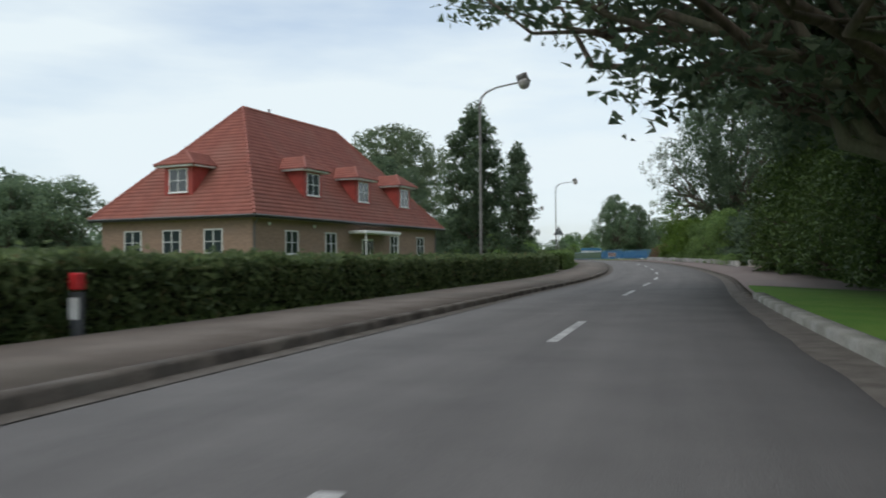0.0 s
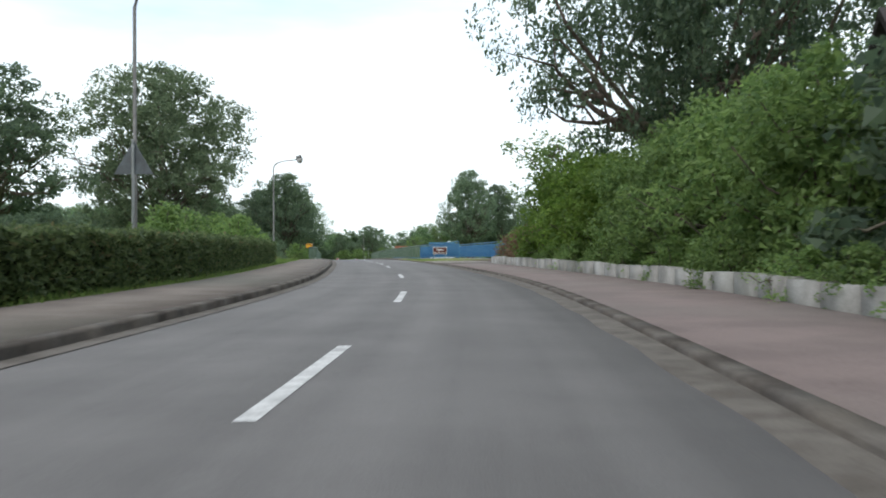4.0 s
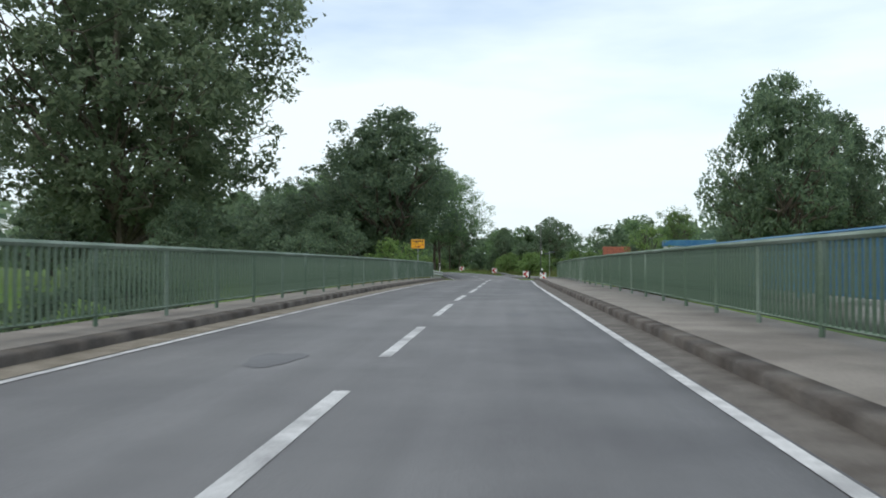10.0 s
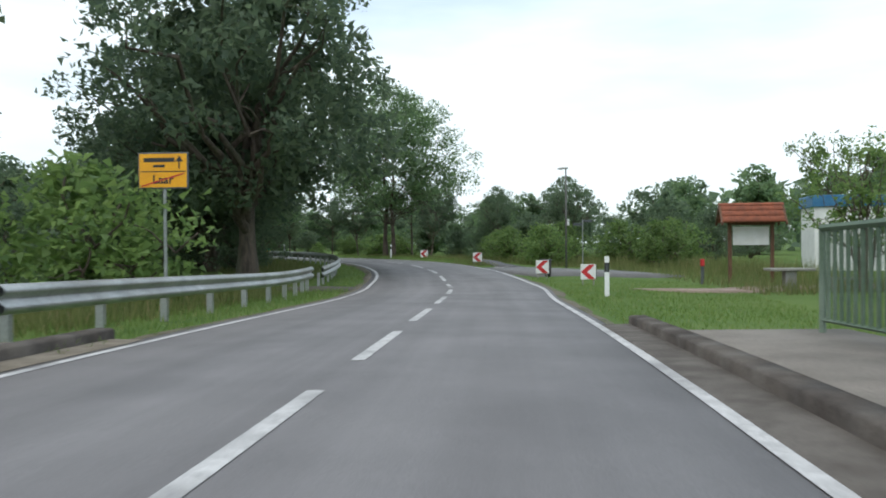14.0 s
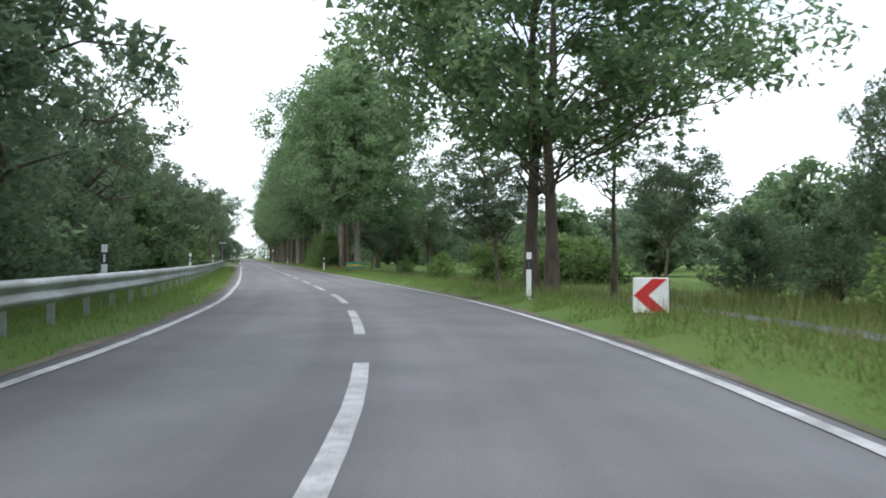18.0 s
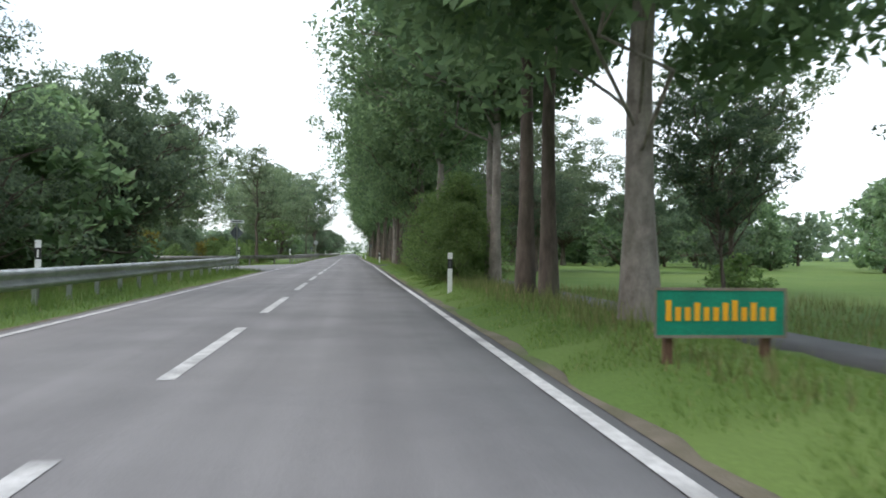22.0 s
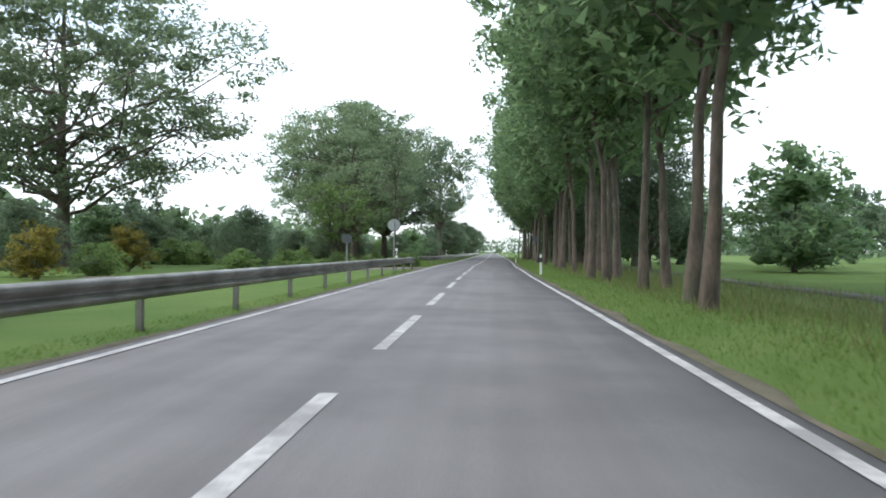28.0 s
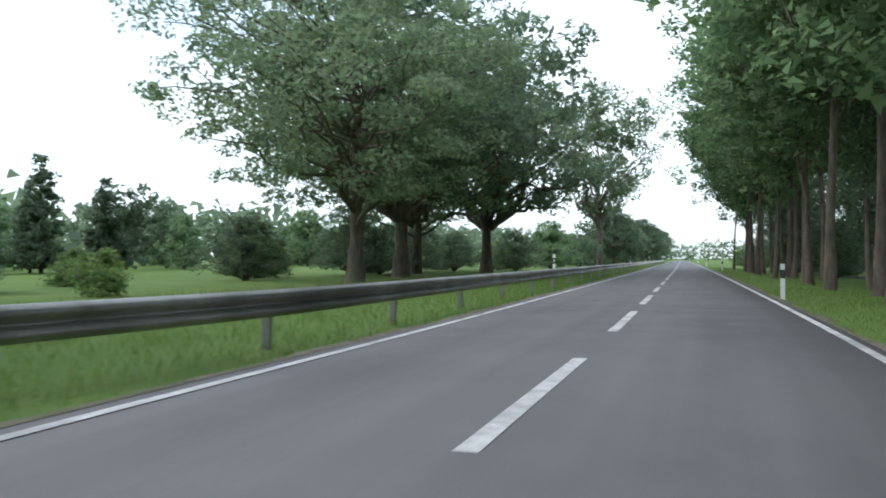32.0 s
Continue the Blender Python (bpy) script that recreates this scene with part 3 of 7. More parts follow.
def middle(s):
    """The painted middle line strays a little from the road's true middle."""
    k = float(np.interp(s, (66, 76, 84, 92, 148, 153, 157, 162, 167, 172, 217, 221, 228, 232), (0, -0.13, -0.06, 0, 0, 0.09, 0.16, 0.13, 0.07, 0, 0, 0.08, 0.05, 0)))
    return flat(k - 0.058, k + 0.058)


DASH_ENDS = [-15.0, -6.0, 2.8, 11.6, 22.9, 29.2, 35.4, 43.6, 52.0, 60.4, 68.8, 78.5, 89.9, 97.0, 101.5, 107.2]
for e in DASH_ENDS:
    part("dash", strip("dash", steps(e - 3.0, e, 1.0), middle, PAINT_WHITE), None, road)
ends = [112.5, 117.6, 122.9, 128.3, 134.85, 140.2, 146.2, 151.0, 157.2, 161.8, 167.9, 173.0, 179.0, 183.2, 187.8, 193.0, 198.5, 204.2, 210.2, 216.4, 223.0, 230.2, 237.8, 244.9, 252.8, 260.0, 267.9, 275.3, 282.5, 290.0, 298.3, 305.7, 312.9, 319.3, 326.4, 333.2, 340.2, 347.9,
        355.2, 362.6, 370.1, 377.6, 385.2, 392.0, 399.2, 406.2, 412.7, 419.4, 426.3, 434.4]
ends += [434.4 + 7.3 * i for i in range(1, 60)]
for e0, e in zip([107.2] + ends, ends):
    part("dash", strip("dash", steps(e - min(4.75, 0.64 * (e - e0)), e, 1.25), middle, PAINT_WHITE), None, road)


def left_edge(s):
    return float(np.interp(s, (99, 104, 118, 128, 165, 184, 200, 208), (-2.3, -2.35, -2.5, -2.58, -2.52, -2.5, -2.3, -2.18)))


def right_edge(s):
    return float(np.interp(s, (98, 112, 122, 165, 182, 205, 214, 220, 228), (2.4, 2.5, 2.38, 2.38, 2.4, 2.48, 2.5, 2.45, 2.41)))


def crown_land(s):
    lo, hi = left_edge(s) - 0.22, right_edge(s) + 0.16
    return [(lo, -0.3), (lo, 0), (-1.2, 0.015), (0, 0.025), (1.2, 0.015), (hi, 0), (hi, -0.3)]


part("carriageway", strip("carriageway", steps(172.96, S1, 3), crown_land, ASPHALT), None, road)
for a, b in ((101, 120.5), (120.6, 172.9), (173, 317.2), (344.8, S1 - 5)):
    part("edge_line", strip("edge_line", steps(a, b), lambda s: flat(left_edge(s) - 0.05, left_edge(s) + 0.05), PAINT_WHITE), None, road)
for a, b in ((101.5, 120.5), (120.6, 172.9), (173, S1 - 5)):
    part("edge_line", strip("edge_line", steps(a, b), lambda s: flat(right_edge(s) - 0.05, right_edge(s) + 0.05), PAINT_WHITE), None, road)
for k in range(8):
    a = 318.05 + k * 3.4
    part("dash", strip("dash", steps(a, a + 1.5, 0.75), lambda s: flat(left_edge(s) - 0.06, left_edge(s) + 0.06), PAINT_WHITE), None, road, "short broken line across the side road")


def blot(name, s, d, rs, rd, material, up):
    n = 26
    rim = []
    for i in range(n):
        a = 2 * math.pi * i / n
        k = 1 + 0.13 * math.sin(3 * a + s) + 0.08 * math.sin(7 * a + d)
        rim.append((s + rs * k * math.copysign(abs(math.cos(a)) ** 0.7, math.cos(a)), d + rd * k * math.copysign(abs(math.sin(a)) ** 0.7, math.sin(a))))
    v = [tuple(P(s, d, flat(d, d, up)[0][1]))] + [tuple(P(a, b, flat(b, b, up)[0][1])) for a, b in rim]
    return mesh_np(name, v, [(0, 1 + (i + 1) % n, 1 + i) for i in range(n)], material)


part("asphalt_patch", blot("asphalt_patch", 153.2, 1.15, 0.75, 0.42, ASPHALT_DARK, 0.004), None, road, "dark round repair patch")
part("asphalt_patch", blot("asphalt_patch", 126.2, -1.75, 0.7, 0.3, ASPHALT_DARK, 0.004), None, road, "dark repair patch")
for s, d, rs, rd in ((169.5, 1.4, 0.55, 0.3), (174.1, 1.1, 0.8, 0.35), (123.5, -1.05, 0.5, 0.3), (167.8, -0.65, 0.3, 0.12), (143.0, 1.3, 0.5, 0.2)):
    part("asphalt_patch", blot("asphalt_patch", s, d, rs, rd, ASPHALT_DARK, 0.0045), None, road, "small dark repair patch")
for s, d, rs, rd in ((125.1, 1.6, 0.12, 0.2), (124.5, 1.75, 0.06, 0.12), (121.9, -0.7, 0.05, 0.1)):
    part("paint_splash", blot("paint_splash", s, d, rs, rd, PAINT_WHITE, 0.005), None, road, "small white paint mark")
part("asphalt_patch", blot("asphalt_patch", 136.6, -0.95, 0.5, 0.22, ASPHALT_DARK, 0.004), None, road, "dark repair patch")
for s in (121.43, 172.93):
    part("expansion_joint", strip("expansion_joint", (s - 0.11, s + 0.11), [q for k in range(-5, 5) for q in flat(k * 0.53, k * 0.53 + 0.5, 0.006)], BLACK), None, road, "dark rubber bridge joint")

# ---- kerbs, gutters and pavements of the village ----
part("gutter", strip("gutter", steps(S0, 119), [(-2.28, 0.012), (-2.52, 0.014)], GUTTER), None, road, "narrow stone gutter")
part("gutter", strip("gutter", steps(S0, 121, 0.6), lambda s: [(2.86 - 0.12 * float(step(18, 20, s)), 0.014), (2.44 + 0.2 * float(step(92, 100, s)) + 0.025 * math.sin(s * 2.1) + 0.02 * math.sin(s * 5.3), 0.014), (2.41 + 0.2 * float(step(92, 100, s)) + 0.025 * math.sin(s * 2.1), -0.02)], GUTTER), None, road, "brown stone gutter full of sand")


def kerb_run(owner, a, b, d_in, d_out, top, material, length=1.0, name="kerb_stone"):
    """Kerb stones one by one; d_in is the road side."""
    sg = 1 if d_out > d_in else -1
    s = a
    while s < b - 0.05:
        e = min(s + length - 0.012, b)
        pr = [(d_in, -0.25), (d_in, top - 0.025), (d_in + sg * 0.025, top), (d_out, top), (d_out, -0.25)]
        part(name, strip(name, (s, (s + e) / 2, e), pr if sg > 0 else pr[::-1], material, caps=True), None, owner)
        s += length


def slab(name, a, b, d0, d1, top0, top1, material, label, by=2.0):
    pr = [(d0, -0.3), (d0, top0), (d1, top1), (d1, -0.3)]
    return tagged(new(name, strip(name, steps(a, b, by), pr, material)), label, "pavement", kind="structure")


pl = slab("pavement_left", S0, 119.61, -4.85, -2.68, 0.13, 0.115, PAVE_GREY, "grey asphalt footpath beside the hedge")
kerb_run(pl, -20, 119.5, -2.52, -2.68, 0.12, KERB)
pr_ = slab("pavement_right", 19.4, 92.4, 2.9, 5.95, 0.06, 0.09, PAVE_RED, "reddish block-paved footpath")
kerb_run(pr_, 19.4, 121, 2.72, 2.9, 0.065, KERB)
kerb_run(pr_, -20, 19.4, 2.84, 3.08, 0.13, KERB_LIGHT)
part("kerb_end", mesh_np("kerb_end", [tuple(P(19.392, d, h)) for d, h in ((2.84, -0.25), (2.84, 0.105), (2.865, 0.129), (3.079, 0.129), (3.079, -0.25))], [(0, 1, 2, 3, 4)], KERB_LIGHT), None, pr_)
part("kerb_foot", strip("kerb_foot", (19.0, 19.41, 19.8), [(2.70, -0.2), (2.70, 0.02), (3.1, 0.06), (3.1, -0.2)], KERB), None, pr_)


def lawn_rim(s):
    return float(np.interp(s, (17, 20, 22, 24.3), (6.4, 6.0, 4.65, 3.03)))


tagged(new("lawn_strip", strip("lawn_strip", steps(S0, 24.3, 0.6), lambda s: [(3.0, -0.3), (3.0, 0.115), (lawn_rim(s), 0.12), (lawn_rim(s), -0.3)], LAWN)), "mown green grass strip behind a pale kerb", "lawn", kind="structure")
slab("lawn_island", 103.2, 119.75, 2.9, 7.6, 0.07, 0.14, LAWN_DRY, "mown grass patch, partly dried yellow, before the bridge")
slab("brick_path", 103.2, 119.8, 7.6, 10.4, 0.10, 0.10, PAVE_RED, "reddish paved path to the footbridge")
slab("brick_path_entry", 92.4, 103.2, 5.95, 10.4, 0.09, 0.09, PAVE_RED, "reddish paved path to the footbridge")
apron = slab("path_apron", 92.4, 103.2, 2.9, 5.95, 0.042, 0.072, KERB, "beige block-paved crossing beside the grass")
slab("driveway_left", 42.9, 46.2, -13.0, -4.85, 0.13, 0.13, PAVE_GREY, "grey paved driveway beside the house")
slab("driveway_right", 47.5, 55.0, 5.95, 18, 0.09, 0.1, PINK_PAVE, "pale pinkish paved driveway")

def bridge_kerb(a, b, d_in, sg):
    pr = [(d_in, -0.1), (d_in, 0.1), (d_in + sg * 0.03, 0.122), (d_in + sg * 0.2, 0.126), (d_in + sg * 0.2, 0.1)]
    s = a
    while s < b:
        e = min(s + 0.735, b)
        part("kerb_stone", strip("kerb_stone", (s, (s + e) / 2, e), pr if sg > 0 else pr[::-1], KERB, caps=True), None, bridge, "dark weathered kerb")
        s += 0.75


# ---- bridge ----
bridge = thing("bridge", label="concrete road bridge with raised walkways", category="bridge", kind="structure")
part("walkway", strip("walkway", steps(119.6, 181), [(-4.2, -0.6), (-4.2, 0.13), (-3.14, 0.12), (-3.1, 0.09), (-3.08, -0.1)], WALKWAY), None, bridge, "stained brown-grey concrete walkway")
part("walkway", strip("walkway", steps(119.8, 182.3), [(2.9, -0.1), (2.92, 0.09), (2.96, 0.12), (4.6, 0.13), (4.6, -0.6)], WALKWAY), None, bridge, "stained brown-grey concrete walkway")
part("walkway_end", mesh_np("walkway_end", [tuple(P(119.79, d, h)) for d, h in ((2.9, -0.5), (2.9, 0.1), (4.6, 0.128), (4.6, -0.5))], [(0, 1, 2, 3)], WALKWAY), None, bridge)
bridge_kerb(119.8, 184.5, 2.82, 1)
bridge_kerb(119.8, 182.5, -3.0, -1)
part("gutter", strip("gutter", steps(119.5, 182.4), [(-3.02, 0.016), (-2.64, 0.006)], SANDY), None, bridge, "sandy gutter")
part("gutter", strip("gutter", steps(120.5, 184.45), [(2.45, 0.0015), (2.5, 0.009), (2.84, 0.018)], GUTTER), None, bridge, "sandy gutter")
part("deck", strip("deck", steps(121, 179), [(-4.6, -0.5), (4.6, -0.5), (4.6, -1.1), (-4.6, -1.1)], CONCRETE, True), None, bridge)
for s in (121, 179):
    part("abutment", strip("abutment", (s - 1, s + 1), [(-4.9, -1.0), (4.8, -1.0), (4.8, -4), (-4.9, -4)], CONCRETE, True), None, bridge)
for s in (141, 160):
    part("pier", strip("pier", (s - 0.5, s + 0.5), [(-4.2, -1.05), (4.2, -1.05), (4.2, -4.5), (-4.2, -4.5)], CONCRETE, True), None, bridge)


def railing(name, a, b, d, foot, top, gap, post_every, material, label, bar=0.016, double=False, flare=0.0):
    """A steel railing: posts and rails as parts, the bars bay by bay."""
    o = P(a, d)
    t = thing(name, o, 0, label, "railing", kind="")
    inv = -o
    n = int(round((b - a) / post_every))
    ss = [a + (b - a) * i / n for i in range(n + 1)]

    def loc(s, h, dd=0.0):
        return P(s, d + dd - flare * max(0.0, (119.8 - s) / 3.2), h) + inv
    bars = []
    for s in ss:
        bm = bmesh.new()
        tube(bm, [loc(s, foot - 0.05), loc(s, top)], 0.032, 4)
        part("post", bm, material, t)
    for i in range(n):
        q = steps(ss[i], ss[i + 1], 1.0)
        part("top_rail", tubed([loc(s, top + 0.02) for s in q], 0.038, 6), material, t)
        part("bottom_rail", tubed([loc(s, foot + 0.13) for s in q], 0.02, 4), material, t)
        if double:
            part("middle_rail", tubed([loc(s, top - 0.14) for s in q], 0.025, 4), material, t)
        m = int((ss[i + 1] - ss[i]) / gap)
        for k in range(1, m):
            bars.append(ss[i] + (ss[i + 1] - ss[i]) * k / m)
    lo, hi = foot + 0.13, (top if not double else top - 0.14)
    one = bm_mesh("bar", boxed(-bar, bar, -bar, bar, lo, hi), material)
    cut = bars[300] if len(bars) > 300 else b + 1
    vs, fs = [], []
    for s in bars:
        if s < cut:
            q = part("bar", one, None, t)
            q.matrix_basis = Matrix.Translation(loc(s, 0)) @ pose(0, 0, 0, 0, 0, along(s))
        else:
            c = loc(s, 0)
            n0 = len(vs)
            vs += [(c.x + x, c.y + y, c.z + z) for z in (lo, hi) for x, y in ((-bar, -bar), (bar, -bar), (bar, bar), (-bar, bar))]
            fs += [(n0 + j, n0 + (j + 1) % 4, n0 + 4 + (j + 1) % 4, n0 + 4 + j) for j in range(4)]
    if vs:
        tagged(part("bar_row", mesh_np("bar_row", vs, fs, material), None, t), kind="stuff")
    return t


railing("bridge_railing", 116.6, 181.0, -3.68, 0.12, 1.05, 0.14, 2.0, RAIL_GREEN, "faded green steel railing along the bridge walkway", flare=0.5)
railing("bridge_railing", 115.9, 181.9, 4.22, 0.12, 1.10, 0.14, 2.0, RAIL_GREEN, "faded green steel railing along the bridge walkway")
railing("footbridge_railing", 117.6, 181.0, 7.55, 0.12, 1.46, 0.085, 2.5, RAIL_BLUE, "bright blue steel railing of the footbridge", 0.02, True)
railing("footbridge_railing", 104.0, 181.0, 10.5, 0.12, 1.40, 0.085, 2.5, RAIL_BLUE, "bright blue steel railing of the footbridge", 0.02, True)
fb = thing("footbridge", label="narrow footbridge beside the road bridge", category="bridge", kind="structure")
part("deck", strip("deck", steps(117.6, 181), [(7.4, 0.1), (10.65, 0.1), (10.65, -0.35), (7.4, -0.35)], CONCRETE, True), None, fb)

# ---- cycle path, side roads ----


def ribbon(name, pts, width, lift, material, label, category="path"):
    """A flat way over the ground through (s, d) points."""
    pts = [P(s, d) for s, d in pts]
    ws = width if isinstance(width, tuple) else (width,) * len(pts)
    dense, wide = [], []
    for a, b, wa, wb in zip(pts, pts[1:], ws, ws[1:]):
        n = max(1, int((b - a).length / 1.5))
        dense += [a.lerp(b, i / n) for i in range(n)]
        wide += [wa + (wb - wa) * i / n for i in range(n)]
    dense.append(pts[-1])
    wide.append(ws[-1])
    v = []
    for i, p in enumerate(dense):
        t = (dense[min(i + 1, len(dense) - 1)] - dense[max(i - 1, 0)]).normalized()
        nrm = Vector((t.y, -t.x, 0)) * wide[i] / 2
        z = max(ground(p.x + k * nrm.x, p.y + k * nrm.y) for k in (-1, 0, 1)) + lift
        v += [tuple((p - nrm).to_2d()) + (z - 0.25,), tuple((p - nrm).to_2d()) + (z,), tuple((p + nrm).to_2d()) + (z,), tuple((p + nrm).to_2d()) + (z - 0.25,)]
    f = [(4 * i + j, 4 * i + j + 1, 4 * i + 5 + j, 4 * i + 4 + j) for i in range(len(dense) - 1) for j in range(3)]
    e = 4 * len(dense) - 4
    f += [(3, 2, 1, 0), (e, e + 1, e + 2, e + 3)]
    return tagged(new(name, mesh_np(name, v, f, material)), label, category, kind="structure")


CYCLE = [(219.0, 4.15), (222, 4.3), (226, 4.75), (233, 5.4), (245, 5.6), (256, 5.62), (267, 5.75), (279, 5.85), (293, 5.5), (312, 5.9), (325, 5.9), (337, 5.6), (345, 6.4), (352, 9.5), (400, 10), (560, 10)]
ribbon("path_edge_line", [(s, d + 0.43) for s, d in CYCLE[2:9]], 0.07, 0.06, PAINT_WHITE, "pale worn edge line of the cycle path", "road marking")
ribbon("cycle_path", CYCLE, 1.25, 0.05, ASPHALT_PATH, "grey asphalt cycle path through the grass")
ribbon("path_mouth", [(215.0, 2.72), (215.2, 4.6), (215.3, 9.0)], (10.8, 9.6, 8.4), 0.045, ASPHALT_SIDE, "grey asphalt path mouth")
ribbon("give_way_bar", [(219.3, 3.3), (219.05, 4.7)], 0.3, 0.062, PAINT_WHITE, "worn white bar across the path mouth", "road marking")
ribbon("path_link", [(336.0, 2.74), (335.4, 4.3), (334.9, 5.6)], (2.5, 1.75, 1.75), 0.05, ASPHALT_PATH, "narrow asphalt link across the verge")


def mouth(name, rows, lift, material, label, category="road"):
    """A flat junction: rows of (d, first station, last station), from the road outwards."""
    v = []
    for d, s0, s1 in rows:
        for i in range(9):
            p = P(s0 + (s1 - s0) * i / 8, d)
            v.append((p.x, p.y, ground(p.x, p.y) + lift if d < -6 else p.z - 0.012))
    f = [(9 * r + i, 9 * r + i + 1, 9 * r + i + 10, 9 * r + i + 9) for r in range(len(rows) - 1) for i in range(8)]
    return tagged(new(name, mesh_np(name, v, f, material)), label, category, kind="structure")


mouth("side_road", ((-2.36, 315.8, 342), (-3.2, 317.8, 338), (-4.5, 320.2, 331.8), (-6, 321.4, 328.2), (-9, 322.2, 328.6), (-14, 323.5, 330), (-22, 325.5, 332.5), (-40, 330, 338), (-90, 348, 355)), 0.13, ASPHALT_SIDE, "side road joining over the broken line")
for a, b, side in ((182.4, 314.5, -1), (345, 408.9, -1), (416.4, 560, -1), (184.45, 209.4, 1), (220.6, 560, 1)):
    def rim(s):
        e = right_edge(s) + 0.14 if side > 0 else left_edge(s) - 0.2
        w = 0.16 + 0.06 * math.sin(s * 0.9) + 0.05 * math.sin(s * 2.3 + 1)
        pr = [(e, 0.004), (e + side * w * 0.5, 0.012), (e + side * w, -0.015), (e + side * (w + 0.12), -0.09)]
        return pr if side < 0 else pr[::-1]
    part("earth_edge", strip("earth_edge", steps(a, b, 0.7), rim, WORN), None, road, "strip of bare earth along the asphalt edge")
ribbon("worn_verge", [(243, 2.74), (250, 2.68), (258, 2.6), (266, 2.62), (271, 2.66)], 0.34, 0.03, WORN, "bare sandy strip worn into the verge")
ribbon("field_drive", [(412.9, -1.9), (411.3, -3.7), (407.8, -6.8), (395, -14)], (6.2, 3.9, 3.2, 3.2), 0.03, WALKWAY, "pale gravel driveway", "path")
ribbon("gravel_path", [(200, 5.5), (204, 9.5), (206, 16), (205, 30)], 2.2, 0.04, PINK_PAVE, "pale gravel path at the picnic place")
ribbon("field_track", [(201.5, -2.45), (202, -8), (204, -20)], 2.6, 0.04, GUTTER, "short grey track between the guard rails")


# ---- trees, bushes, hedges ----
def leaf_quads(rng, centres, size, up=0.35, slim=0.6):
    """A pointed leaf at each place, turned at random, a little more to the sky. size: one, or one for each."""
    n = len(centres)
    nrm = rng.normal(size=(n, 3))
    nrm[:, 2] = np.abs(nrm[:, 2]) + up
    nrm /= np.linalg.norm(nrm, axis=1)[:, None]
    a = np.cross(nrm, rng.normal(size=(n, 3)))
    a /= np.linalg.norm(a, axis=1)[:, None]
    b = np.cross(nrm, a)
    sz = (size * rng.uniform(0.6, 1.4, n))[:, None]
    a, b = a * sz, b * sz * slim
    v = np.stack([centres - a * 0.8 - b, centres - a * 0.8 + b, centres + a * 1.2], 1).reshape(-1, 3)
    return v, np.arange(3 * n).reshape(n, 3)


def rods(paths, sides):
    """One array mesh of tapered rods: paths of (place, radius)."""
    vs, fs, base = [], [], 0
    for path in paths:
        p = np.array([q for q, r in path], float)
        r = np.array([r for q, r in path], float)
        t = np.gradient(p, axis=0)
        t /= np.linalg.norm(t, axis=1)[:, None] + 1e-9
        ref = np.where(np.abs(t[:, 2:3]) < 0.9, np.array([[0, 0, 1.0]]), np.array([[1.0, 0, 0]]))
        u = np.cross(t, ref)
        u /= np.linalg.norm(u, axis=1)[:, None]
        w = np.cross(t, u)
        k = 2 * np.pi * np.arange(sides) / sides
        ring = p[:, None] + r[:, None, None] * (u[:, None] * np.cos(k)[None, :, None] + w[:, None] * np.sin(k)[None, :, None])
        vs.append(ring.reshape(-1, 3))
        m = len(p)
        i, j = np.meshgrid(np.arange(m - 1), np.arange(sides), indexing='ij')
        a = base + i * sides + j
        b = base + i * sides + (j + 1) % sides
        fs.append(np.stack([a, b, b + sides, a + sides], -1).reshape(-1, 4))
        base += m * sides
    return np.concatenate(vs), np.concatenate(fs)


def bend(p0, p1, rng, n=6, sag=0.0, wob=0.06):
    p0, p1 = np.array(p0, float), np.array(p1, float)
    ln = np.linalg.norm(p1 - p0)
    k = np.linspace(0, 1, n)
    c = p0[None] + (p1 - p0)[None] * k[:, None]
    c[:, 2] += sag * ln * np.sin(k * np.pi) * 0.5
    c[1:-1] += rng.normal(size=(n - 2, 3)) * wob * ln * 0.5
    return c


PROFILES = {
    'oak': ((0, 0.12, 0.35, 0.65, 0.88, 1), (0.45, 0.85, 1, 0.9, 0.55, 0.12)),
    'poplar': ((0, 0.15, 0.4, 0.7, 0.9, 1), (0.4, 0.8, 1.0, 0.9, 0.6, 0.2)),
    'column': ((0, 0.1, 0.4, 0.7, 0.9, 1), (0.6, 0.9, 1, 0.8, 0.42, 0.05)),
    'tall': ((0, 0.15, 0.5, 0.8, 1), (0.35, 0.8, 1, 0.8, 0.2)),
    'cone': ((0, 0.1, 0.5, 1), (0.95, 1, 0.7, 0.08)),
    'round': ((0, 0.2, 0.5, 0.8, 1), (0.85, 1, 0.95, 0.7, 0.25)),
    'flat': ((0, 0.25, 0.6, 0.85, 1), (0.35, 0.9, 1, 0.8, 0.35)),
}


